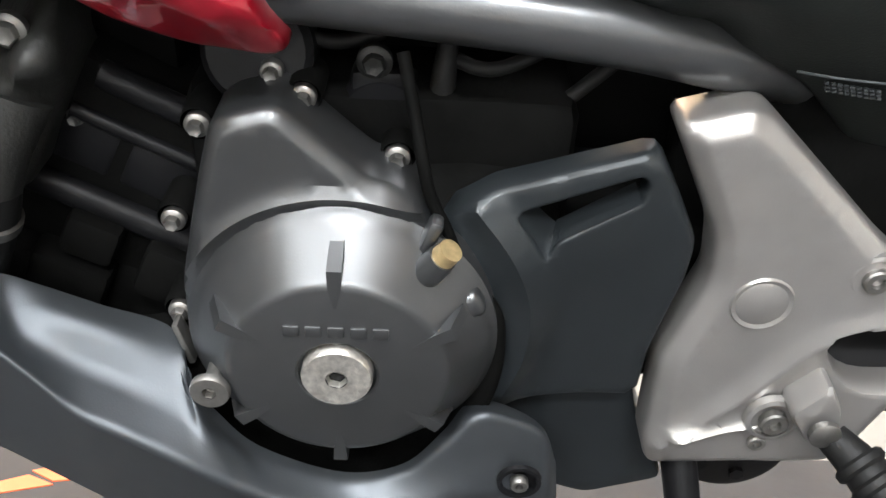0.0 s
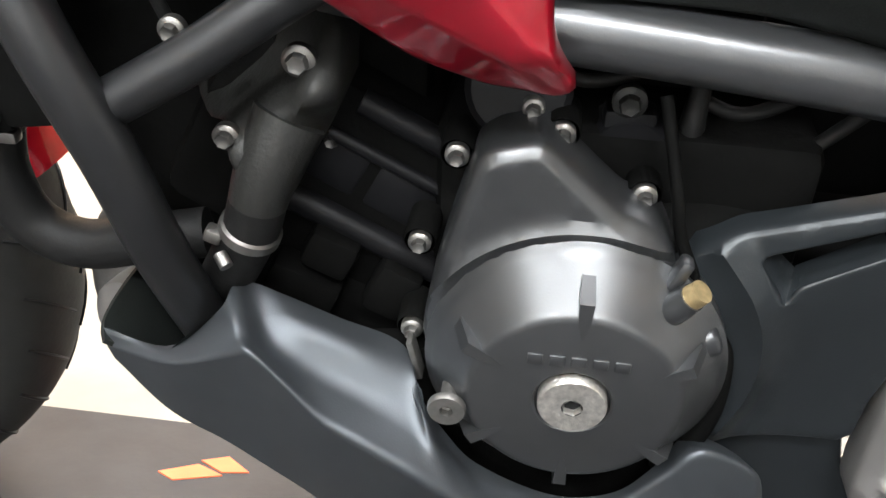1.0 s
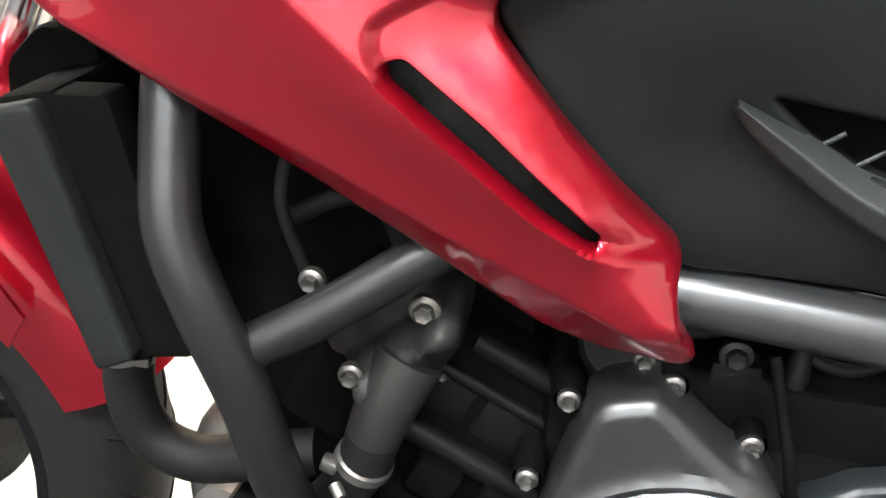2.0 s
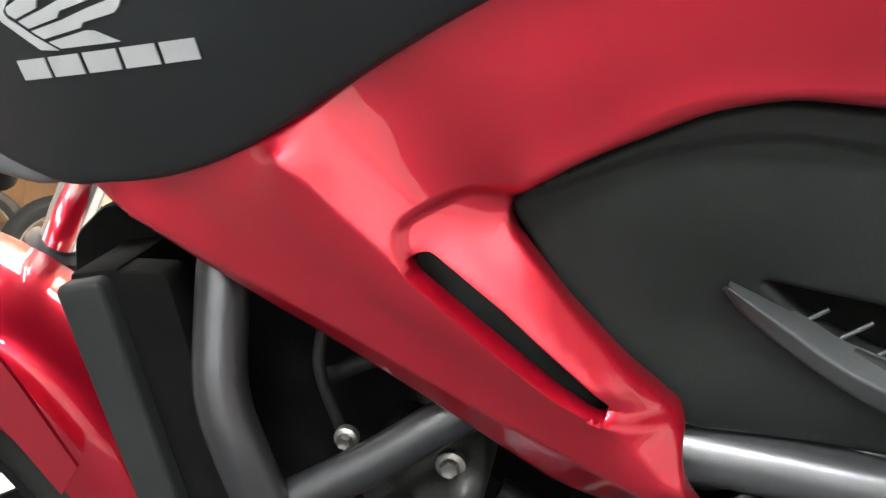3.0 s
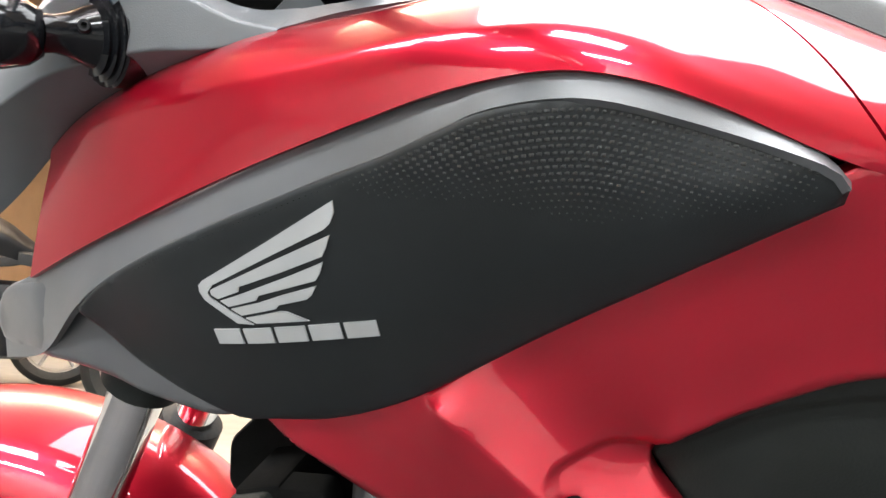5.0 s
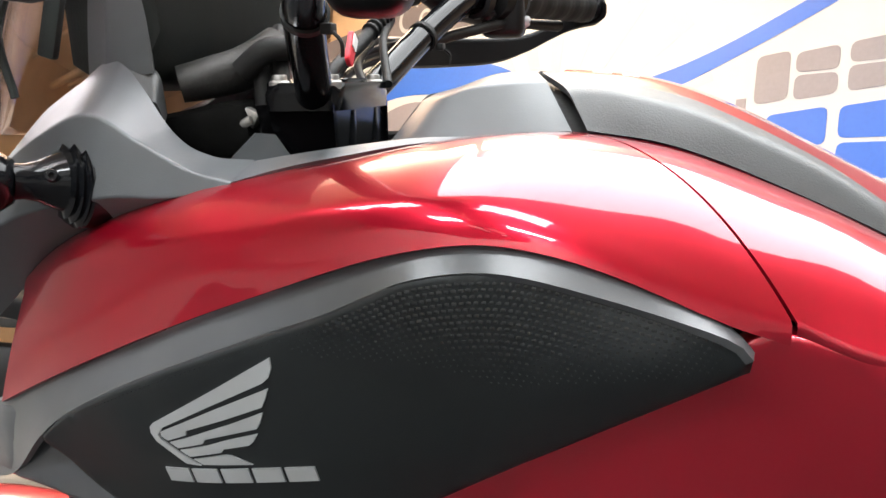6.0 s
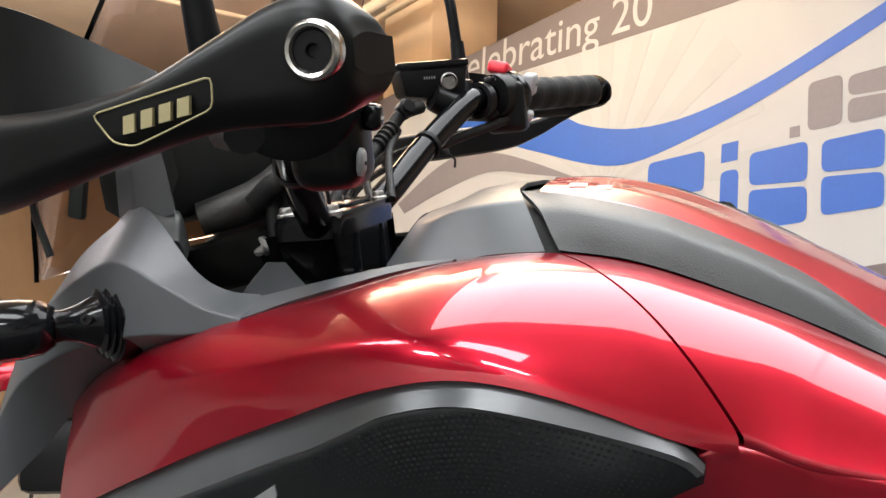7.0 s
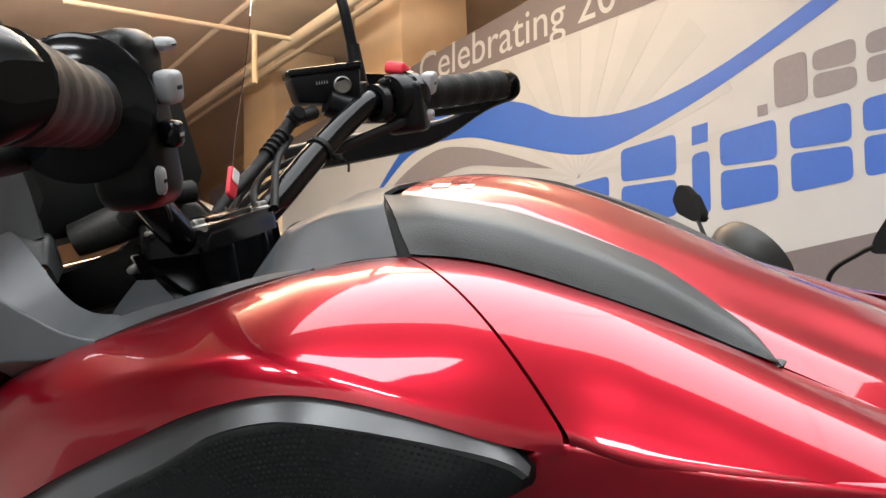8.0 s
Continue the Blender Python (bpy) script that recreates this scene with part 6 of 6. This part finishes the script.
FACE_L, FACE_R, BACK = (0.183, 0.166), (0.222, 0.104), (0.86 * 0.052, 0.51 * 0.052)
plan = [FACE_L, FACE_R, (FACE_R[0] + BACK[0], FACE_R[1] + BACK[1]), (FACE_L[0] + BACK[0], FACE_L[1] + BACK[1])]
mid_s, mid_f = sum(p[0] for p in plan) / 4, sum(p[1] for p in plan) / 4
shrink = lambda k: [(mid_s + (s - mid_s) * k, mid_f + (f - mid_f) * k) for s, f in plan]
bm = bmesh.new()
prism(bm, [sb(s, f, 1.098 if k in (1, 2) else 1.106) for k, (s, f) in enumerate(shrink(0.84))], [sb(s, f, 1.133) for s, f in shrink(0.97)], 0.004)
res = part("fluid_reservoir", bm, BLACKMETAL, bar, "black brake fluid reservoir")
bm = bmesh.new()
prism(bm, [sb(s, f, 1.1325) for s, f in plan], [sb(s, f, 1.1395) for s, f in plan], 0.002)
part("reservoir_lid", bm, BLACKGLOSS, res)
face = lambda t, v, out=0.0: sb(FACE_L[0] + (FACE_R[0] - FACE_L[0]) * t - 0.86 * out + 0.0025, FACE_L[1] + (FACE_R[1] - FACE_L[1]) * t - 0.51 * out + 0.0015, v)
toward = face(0.5, 1.1, 0.01) - face(0.5, 1.1)
bm = bmesh.new()
add_lathe(bm, [(0.0088, -0.004), (0.0088, 0.002), (0.0074, 0.003), (0.0070, 0.001), (0, 0.001)], face(0.70, 1.1185), toward, 28)
part("sight_glass", bm, STEEL, res, "round sight glass")
for k in range(5):
    bm = bmesh.new()
    a, b = face(0.36 + k * 0.035, 1.122, 0.0006), face(0.36 + k * 0.035, 1.1255, 0.0006)
    add_tube(bm, [a, b], 0.0007, 5, None, False)
    part("raised_bar", bm, BUTTON, res)
bm = bmesh.new()
add_tube(bm, [sb(0.205, 0.140, 1.104), sb(0.215, 0.128, 1.096), sb(0.232, 0.116, 1.092)], (0.013, 0.014, 0.014), 14)
part("brake_cylinder", bm, BLACKMETAL, res)
bm = bmesh.new()
add_lathe(bm, [(0.0085, -0.006), (0.0085, 0.006), (0.006, 0.008), (0.006, 0.011), (0, 0.011)], sb(0.160, 0.156, 1.094), (-AHEAD * 0.6 + Vector((0, 0, 0.3)) - ALONG * 0.6), 16)
part("banjo_bolt", bm, BLACKMETAL, bar)
bm = bmesh.new()
add_tube(bm, [sb(0.192, 0.150, 1.096), sb(0.160, 0.160, 1.090), sb(0.138, 0.168, 1.074), sb(0.095, 0.178, 1.050), sb(0.045, 0.186, 1.028), sb(0.0, 0.195, 0.99)], (0.0068, 0.0064, 0.0056, 0.0056), 12, 44)
part("brake_hose", bm, RUBBER, bar, "black brake hose")
bm = bmesh.new()
for k in range(5):
    a = sb(0.145 - k * 0.0062, 0.1655 + k * 0.0016, 1.079 - k * 0.0036)
    add_lathe(bm, [(0.0060, 0), (0.0078, 0.001), (0.0078, 0.003), (0.0060, 0.004)], a, (sb(0.095, 0.178, 1.050) - sb(0.138, 0.168, 1.074)), 14)
part("hose_boot", bm, RUBBER, bar)
for dv in (0.0, -0.010):
    bm = bmesh.new()
    add_tube(bm, [sb(0.06, 0.186, 1.020 + dv), sb(0.10, 0.190, 1.036 + dv), sb(0.16, 0.180, 1.050 + dv), sb(0.23, 0.150, 1.062 + dv)], 0.0035, 8, 24)
    part("throttle_cable", bm, RUBBER, bar)

# -- front fork, wheel and fender --
AXLE = Vector((-0.768, 0.0, 0.300))
for side in (-1, 1):
    top = Vector((-0.420, side * 0.105, 0.955)) if side == -1 else Vector((-0.440, side * 0.105, 0.955))
    low = AXLE + Vector((0.018 if side == -1 else -0.012, side * 0.105, 0.0))
    d = (low - top)
    bm = bmesh.new()
    add_tube(bm, [top, top + d * 0.62], 0.0205, 24, None, False)
    fork = part("fork_leg", bm, CHROME, bike, "chrome fork leg", 60)
    bm = bmesh.new()
    add_tube(bm, [top + d * 0.20, top + d * 0.36], 0.029, 24, None, False)
    part("fork_shroud", bm, PLASTIC, fork)
    bm = bmesh.new()
    add_tube(bm, [top + d * 0.56, top + d * 0.565, top + d * 0.60, top + d * 0.605], (0.024, 0.031, 0.031, 0.027), 24, None, False)
    part("fork_seal", bm, RUBBER, fork, "black dust seal")
    bm = bmesh.new()
    add_tube(bm, [top + d * 0.60, top + d * 0.7, top + d * 0.98, top + d * 1.04], (0.027, 0.026, 0.026, 0.03), 24, None, False)
    part("fork_slider", bm, BLACKMETAL, fork)
wheel_turn = pose(*AXLE, 0, 0, 4)


def wheel_parts(parent, m, big=0.300, wide=0.062):
    """A tyre with carved grooves, a spoked rim and a hub; its axle lies along y."""
    bm = bmesh.new()
    sec = [(big - 0.088, wide * 0.78), (big - 0.075, wide * 0.95), (big - 0.045, wide * 1.0), (big - 0.022, wide * 0.86), (big - 0.006, wide * 0.5), (big, 0.0), (big - 0.006, -wide * 0.5), (big - 0.022, -wide * 0.86), (big - 0.045, -wide), (big - 0.075, -wide * 0.95), (big - 0.088, -wide * 0.78)]
    sec = cr(sec, 30)
    n = 96
    rings = [[bm.verts.new(m @ Vector((r * math.cos(a), y, r * math.sin(a)))) for r, y in sec] for a in np.linspace(0, 2 * math.pi, n, endpoint=False)]
    for i in range(n):
        a, b = rings[i], rings[(i + 1) % n]
        for j in range(len(sec) - 1):
            bm.faces.new((a[j], a[j + 1], b[j + 1], b[j]))
    tyre = part("tyre", bm, TYREMAT, parent, "black grooved tyre", 60)
    bm = bmesh.new()
    for i in range(30):
        for s in (-1, 1):
            a0 = 2 * math.pi * (i + (0.5 if s > 0 else 0)) / 30
            pts = []
            for t in np.linspace(0, 1, 6):
                y = s * wide * (0.12 + 0.74 * t)
                r = np.interp(abs(y), sec[15:26, 1] * -1, sec[15:26, 0])
                a = a0 + 0.16 * t
                pts.append(m @ Vector(((r + 0.0006) * math.cos(a), y, (r + 0.0006) * math.sin(a))))
            add_tube(bm, pts, (0.0016, 0.0022, 0.0016), 6, 8, True)
    part("groove", bm, BLACKMETAL, tyre)["kind"] = "stuff"
    bm = bmesh.new()
    add_lathe(bm, [(big - 0.086, -wide * 0.80), (big - 0.098, -wide * 0.78), (big - 0.104, -wide * 0.3), (big - 0.104, wide * 0.3), (big - 0.098, wide * 0.78), (big - 0.086, wide * 0.80)], (0, 0, 0), (0, 1, 0), 72)
    add_lathe(bm, [(0.0, -0.05), (0.040, -0.05), (0.045, -0.03), (0.045, 0.03), (0.040, 0.05), (0, 0.05)], (0, 0, 0), (0, 1, 0), 28)
    for k in range(10):
        a = 2 * math.pi * k / 10
        add_tube(bm, [(0.04 * math.cos(a), 0.012 * (-1) ** k, 0.04 * math.sin(a)), ((big - 0.1) * math.cos(a + 0.12 * (-1) ** k), 0, (big - 0.1) * math.sin(a + 0.12 * (-1) ** k))], (0.012, 0.008), 10, None, False)
    bmesh.ops.transform(bm, matrix=m, verts=bm.verts)
    part("rim", bm, BLACKGLOSS, parent, "black cast rim")
    bm = bmesh.new()
    for s in (-1, 1):
        add_lathe(bm, [(0.105, 0), (0.105, 0.004), (0.150, 0.004), (0.150, 0)], (0, s * 0.055, 0), (0, s, 0), 48)
    bmesh.ops.transform(bm, matrix=m, verts=bm.verts)
    part("brake_disc", bm, STEEL, parent, "steel brake disc")


bm = bmesh.new()
add_tube(bm, [wheel_turn @ Vector((0, -0.12, 0)), wheel_turn @ Vector((0, 0.12, 0))], 0.01, 12, None, False)
front_wheel = part("front_wheel", bm, STEEL, bike, "front wheel with black tyre")
wheel_parts(front_wheel, wheel_turn)
bm = bmesh.new()
add_tube(bm, [(0.74, -0.12, 0.305), (0.74, 0.12, 0.305)], 0.01, 12, None, False)
rear_wheel = part("rear_wheel", bm, STEEL, bike, "rear wheel with black tyre")
wheel_parts(rear_wheel, pose(0.74, 0, 0.305), 0.305, 0.075)
bm = bmesh.new()
add_tube(bm, [(0.20, -0.10, 0.36), (0.45, -0.115, 0.33), (0.76, -0.115, 0.305)], (0.035, 0.03, 0.025), 14)
add_tube(bm, [(0.20, 0.10, 0.36), (0.45, 0.115, 0.33), (0.76, 0.115, 0.305)], (0.035, 0.03, 0.025), 14)
part("swing_arm", bm, BLACKMETAL, bike, "black swing arm")
# fender: a red shell over the tyre, dropping behind it
bm = bmesh.new()
fsec = [(-0.085, -0.050), (-0.082, -0.018), (-0.062, 0.008), (-0.03, 0.020), (0.0, 0.024), (0.03, 0.020), (0.062, 0.008), (0.082, -0.018), (0.085, -0.050)]
angs = np.radians(np.linspace(18, 128, 26))
rows = []
for y, dr in fsec:
    rows.append([tuple(wheel_turn @ Vector(((0.318 + dr) * math.cos(a), y * (0.8 + 0.2 * math.sin(a)), (0.318 + dr) * math.sin(a)))) for a in angs])
add_loft(bm, rows, 40, 30, thick=0.003)
part("front_fender", bm, RED, bike, "glossy red front fender", 60)
bm = bmesh.new()
add_creased(bm, [[(-0.62, -0.11, 0.58), (-0.56, -0.112, 0.55), (-0.51, -0.10, 0.47)], [(-0.60, -0.118, 0.63), (-0.54, -0.118, 0.60), (-0.49, -0.105, 0.50)]], 14, 0.004, 0.003)
part("fender_wing", bm, RED, bike)
# light round exhaust pipe parts seen ahead of the engine
bm = bmesh.new()
add_tube(bm, [(-0.31, -0.01, 0.42), (-0.385, -0.02, 0.36), (-0.385, -0.03, 0.28), (-0.32, -0.04, 0.22), (-0.15, -0.05, 0.19)], 0.028, 20)
part("exhaust_pipe", bm, STEEL, bike, "bare steel exhaust pipe")
bm = bmesh.new()
add_lathe(bm, [(0.05, -0.02), (0.052, 0.0), (0.05, 0.02), (0.03, 0.03), (0, 0.03)], (-0.355, -0.06, 0.30), (-0.4, -0.9, 0), 28)
part("exhaust_guard", bm, SILVER, bike)

# ---- banner and background ----
BAN_A = radians(32)
BAN_M = Matrix(((math.cos(BAN_A), 0, -math.sin(BAN_A), -0.6), (-math.sin(BAN_A), 0, -math.cos(BAN_A), 5.2), (0, 1, 0, 0), (0, 0, 0, 1)))
banner = thing("banner", "large white vinyl banner with blue and grey shapes", "banner", BAN_M)


def printed(name, pts, mat, lift, label=""):
    bm = bmesh.new()
    slab(bm, pts, pose(0, 0, lift * 0.4), 0.0012)
    return part(name, bm, mat, banner, label)


bm = bmesh.new()
slab(bm, [(-6.6, 1.0), (3.2, 1.0), (3.2, 3.60), (-2.3, 3.46), (-4.8, 3.34), (-6.6, 3.22)], pose(0, 0, -0.02), 0.02)
part("sheet", bm, BANWHITE, banner)
for k in range(11):
    a0 = radians(-2 + k * 18)
    c = Vector((-0.62, 2.13))
    ends = [c + Vector((math.cos(a0 + w), math.sin(a0 + w))) * 1.22 for w in (-0.075, 0.075)]
    printed("ray", [c, ends[0], ends[1]], BANBEIGE, 0.0)
printed("top_band", [(-6.6, 2.98), (-4.8, 3.08), (-2.75, 3.20), (-2.0, 3.19), (0.0, 3.08), (3.2, 2.95), (3.2, 3.60), (-2.3, 3.46), (-4.8, 3.34), (-6.6, 3.22)], BANGREY, 0.003, "brown grey top band")
printed("bottom_band", [(-6.6, 1.0), (3.2, 1.0), (3.2, 1.56), (1.32, 1.47), (0.83, 1.44), (0.0, 1.40), (-2.75, 1.3), (-6.6, 1.2)], BANGREY, 0.003, "brown grey bottom band")
blue_top = cr([(-3.05, 2.47), (-2.55, 2.80), (-1.9, 2.99), (-1.17, 2.80), (-0.81, 2.61), (-0.46, 2.50), (-0.13, 2.46), (0.21, 2.48), (0.61, 2.56), (1.09, 2.71), (1.8, 2.95)], 50)
blue_low = cr([(1.8, 2.88), (1.21, 2.65), (0.59, 2.45), (0.20, 2.35), (-0.24, 2.27), (-0.53, 2.27), (-0.83, 2.35), (-1.28, 2.52), (-1.79, 2.69), (-2.45, 2.72), (-3.04, 2.45)], 50)
printed("blue_wave", list(map(tuple, blue_top)) + list(map(tuple, blue_low)), BANBLUE, 0.004, "blue wave")
mauve = np.vstack([cr([(-3.0, 2.40), (-2.5, 2.60), (-2.08, 2.67), (-1.66, 2.58), (-1.29, 2.44), (-0.84, 2.24)], 30), cr([(-0.84, 2.24), (-1.29, 2.35), (-1.80, 2.46), (-2.4, 2.40), (-2.9, 2.30)], 20)])
printed("mauve_wave", [tuple(p) for p in mauve[:-20]] + [tuple(p) for p in mauve[-19:]], BANMAUVE, 0.004, "mauve wave")


def block(a0, a1, z0, z1, mat):
    """A plain lettering block: one leaning slab with rounded corners, split by a thin diagonal."""
    lean, h = 0.07 * (z1 - z0), z1 - z0
    cuts = [(0.0, 0.0), (0.52, 0.44)], [(0.58, 0.50), (1.0, 1.0)]
    for lo, hi in cuts if a1 - a0 > 0.2 else ([(0.0, 0.0), (1.0, 1.0)],):
        quad = [(a0 + lean * lo[0], z0 + h * lo[0]), (a1 + lean * lo[1], z0 + h * lo[1]), (a1 + lean * hi[1], z0 + h * hi[1]), (a0 + lean * hi[0], z0 + h * hi[0])]
        printed("mark_bar", [tuple(p) for p in rounded(quad, 0.04, 4)], mat, 0.004)


for a0, a1, z0, z1 in ((-0.70, -0.38, 1.78, 2.09), (-0.28, 0.14, 1.75, 2.23), (0.25, 0.37, 1.72, 2.08), (0.44, 0.79, 1.72, 2.15), (0.87, 1.20, 1.74, 2.13), (1.26, 1.60, 1.74, 2.12)):
    block(a0, a1, z0, z1, BANBLUE)
printed("mark_bar", [(0.715, 2.185), (0.775, 2.183), (0.779, 2.243), (0.719, 2.245)], BANMAUVE, 0.004)
printed("mark_bar", [(0.28, 2.13), (0.39, 2.13), (0.40, 2.24), (0.29, 2.24)], BANBLUE, 0.004)
for a0, a1, z0, z1 in ((0.82, 1.01, 2.20, 2.46), (1.04, 1.27, 2.19, 2.44), (1.32, 1.62, 2.19, 2.44)):
    block(a0, a1, z0, z1, BANMAUVE)
font = bpy.data.curves.new("words", "FONT")
font.body, font.size, font.extrude = "Celebrating 20", 0.36, 0.0004
tmp = bpy.data.objects.new("words", font)
scene.collection.objects.link(tmp)
me = bpy.data.meshes.new_from_object(tmp.evaluated_get(bpy.context.evaluated_depsgraph_get()))
bpy.data.objects.remove(tmp)
me.materials.clear()
me.materials.append(BANWHITE)
words = new("lettering", me)
words.parent = banner
words.matrix_basis = pose(-2.33, 3.265, 0.0042, 0, 0, -3.4)
tagged(words, "white printed words")

# columns, pipes and a small second banner further back
for x, y, s in ((-2.9, 7.1, 0.6), (-4.75, 8.1, 0.6)):
    col = thing("column", "square cream painted column with a wider head", "column", pose(x, y, 0, 0, 0, -32), "columns", "structure")
    bm = bmesh.new()
    add_box(bm, (s, s, 3.2), pose(0, 0, 1.6), 0.02)
    part("shaft", bm, CREAM, col)
    bm = bmesh.new()
    add_box(bm, (s * 1.25, s * 1.25, CEIL - 3.2), pose(0, 0, (CEIL + 3.2) / 2), 0.03)
    part("head", bm, WALLMAT, col)
for off, z, r in ((0.0, 3.95, 0.05), (0.35, 4.05, 0.03), (-0.5, 4.2, 0.03)):
    bm = bmesh.new()
    n = Vector((math.cos(BAN_A), -math.sin(BAN_A), 0))
    b = Vector((-2.85, 6.0 + off, z))
    add_tube(bm, [b - n * 7, b + n * 6], r, 12, None, False)
    tagged(part("ceiling_pipe", bm, PIPEMAT), "beige painted pipe running under the ceiling", "pipe", "ceiling pipes")
bm = bmesh.new()
add_tube(bm, [(-4.90, 4.92, 3.85), (-3.73, 6.37, 3.85)], 0.022, 10, None, False)
add_tube(bm, [(-3.93, 6.11, 3.85), (-3.93, 6.11, 3.40)], 0.025, 10, None, False)
tagged(part("drop_pipe", bm, PIPEMAT), "thin beige pipe branching off below the ceiling", "pipe")
for k in range(9):
    a, z = -5.75 + k * 0.10, 3.085 + k * 0.006
    printed("print_bar", [(a, z), (a + 0.065, z + 0.003), (a + 0.068, z + (0.16 if k in (1, 4) else 0.11)), (a + 0.003, z + (0.157 if k in (1, 4) else 0.107))], BANWHITE, 0.007)


# ---- other motorcycles parked behind ----
def parked(m, tint, label, mirrors=True):
    b = thing("parked_motorcycle", label, "motorcycle", m, "parked motorcycles")
    for x, r in ((-0.72, 0.30), (0.72, 0.30)):
        bm = bmesh.new()
        sec = cr([(r - 0.09, 0.05), (r - 0.04, 0.062), (r, 0.0), (r - 0.04, -0.062), (r - 0.09, -0.05)], 12)
        add_lathe(bm, [(a, h) for a, h in sec], (x, 0, r), (0, 1, 0), 48)
        w = part("wheel", bm, TYREMAT, b, "black tyre")
        bm = bmesh.new()
        add_lathe(bm, [(r - 0.088, -0.05), (r - 0.10, -0.03), (r - 0.10, 0.03), (r - 0.088, 0.05)], (x, 0, r), (0, 1, 0), 48)
        for k in range(6):
            a = k * math.pi / 3
            add_tube(bm, [(x, 0, r), (x + (r - 0.1) * math.cos(a), 0, r + (r - 0.1) * math.sin(a))], 0.012, 8, None, False)
        part("rim", bm, SILVER, w)
    bm = bmesh.new()
    add_loft(bm, [[(-0.35, y * w1, 0.72 + z * 0.5), (-0.25, y * w2, 0.86 + z), (0.0, y * w2, 0.88 + z), (0.18, y * w1, 0.80 + z * 0.6)] for y, z, w1, w2 in ((-0.13, -0.10, 0.6, 1), (-0.14, 0.0, 0.6, 1), (-0.08, 0.06, 0.6, 1), (0.0, 0.08, 0.6, 1), (0.08, 0.06, 0.6, 1), (0.14, 0.0, 0.6, 1), (0.13, -0.10, 0.6, 1))], 24, 20, thick=0.004)
    part("tank", bm, tint, b)
    bm = bmesh.new()
    add_loft(bm, [[(0.12, y, 0.79 + z), (0.35, y * 1.1, 0.77 + z), (0.60, y, 0.83 + z), (0.85, y * 0.6, 0.88 + z)] for y, z in ((-0.12, -0.05), (-0.11, 0.01), (0, 0.02), (0.11, 0.01), (0.12, -0.05))], 20, 14, thick=0.02)
    part("seat", bm, RUBBER, b)
    bm = bmesh.new()
    add_box(bm, (0.50, 0.30, 0.36), pose(-0.02, 0, 0.48), 0.06)
    part("engine", bm, BLACKMETAL, b)
    bm = bmesh.new()
    for y in (-0.1, 0.1):
        add_tube(bm, [(-0.42, y, 0.98), (-0.72, y, 0.30)], 0.022, 12, None, False)
    part("fork", bm, CHROME, b)
    bm = bmesh.new()
    add_loft(bm, [[(-0.52, y * 0.5, 0.80 + z * 0.4), (-0.60, y, 0.90 + z), (-0.52, y * 1.1, 1.02 + z * 0.8), (-0.38, y * 0.9, 1.06 + z * 0.5)] for y, z in ((-0.15, -0.06), (-0.13, 0.03), (0, 0.06), (0.13, 0.03), (0.15, -0.06))], 20, 16, thick=0.004)
    part("nose_fairing", bm, tint, b)
    bm = bmesh.new()
    add_lathe(bm, [(0.0, -0.08), (0.060, -0.075), (0.105, -0.03), (0.115, 0.01), (0.108, 0.035), (0.085, 0.045), (0.0, 0.040)], (-0.43, -0.03, 1.145), (0.75, 0, 0.65), 32)
    dash = part("instrument_pod", bm, HOUSING, b, "black instrument pod")
    bm = bmesh.new()
    add_lathe(bm, [(0.0, 0.0), (0.045, 0.0), (0.045, 0.006), (0.038, 0.010), (0.0, 0.010)], (-0.40, -0.06, 1.175), (0.75, 0, 0.65), 24)
    part("dial", bm, SILVER, dash, "pale round dial")
    bm = bmesh.new()
    add_tube(bm, [(-0.25, -0.38, 1.06), (-0.36, -0.15, 1.06), (-0.40, 0, 1.04), (-0.36, 0.15, 1.06), (-0.25, 0.38, 1.06)], 0.012, 10)
    part("handlebar", bm, BLACKMETAL, b)
    for s in (-1, 1) if mirrors else ():
        bm = bmesh.new()
        add_tube(bm, [(-0.34, s * 0.20, 1.06), (-0.35, s * 0.21, 1.15), (-0.335, s * 0.27, 1.205), (-0.325, s * 0.300, 1.225)], 0.006, 8)
        along, face = Vector((0, -s * 0.8, -0.6)), Vector((1, 0, 0))
        at = Matrix((along, face.cross(along), face)).transposed().to_4x4()
        at.translation = (-0.330, s * 0.350, 1.265)
        slab(bm, [tuple(q) for q in rounded([(-0.074, -0.012), (-0.062, 0.032), (-0.015, 0.044), (0.050, 0.016), (0.078, -0.006), (0.066, -0.022), (0.0, -0.036), (-0.055, -0.032)], 0.008, 3)], at, 0.030, 0.009)
        part("mirror", bm, BLACKMETAL, b, "black mirror on a stalk")
    bm = bmesh.new()
    add_tube(bm, [(0.02, -0.12, 0.30), (0.06, -0.30, 0.06)], 0.012, 8, None, False)
    part("side_stand", bm, BLACKMETAL, b)
    return b


parked(pose(0.03, 2.70, 0, 15.8, 0, 44.3), BLACKMETAL, "black motorcycle parked in front of the banner")
parked(pose(-3.3, 3.4, 0, 0, 0, 35), BLACKMETAL, "dark motorcycle parked further back", False)
parked(pose(-4.5, 4.3, 0, 0, 0, 35), RED, "red motorcycle parked further back", False)
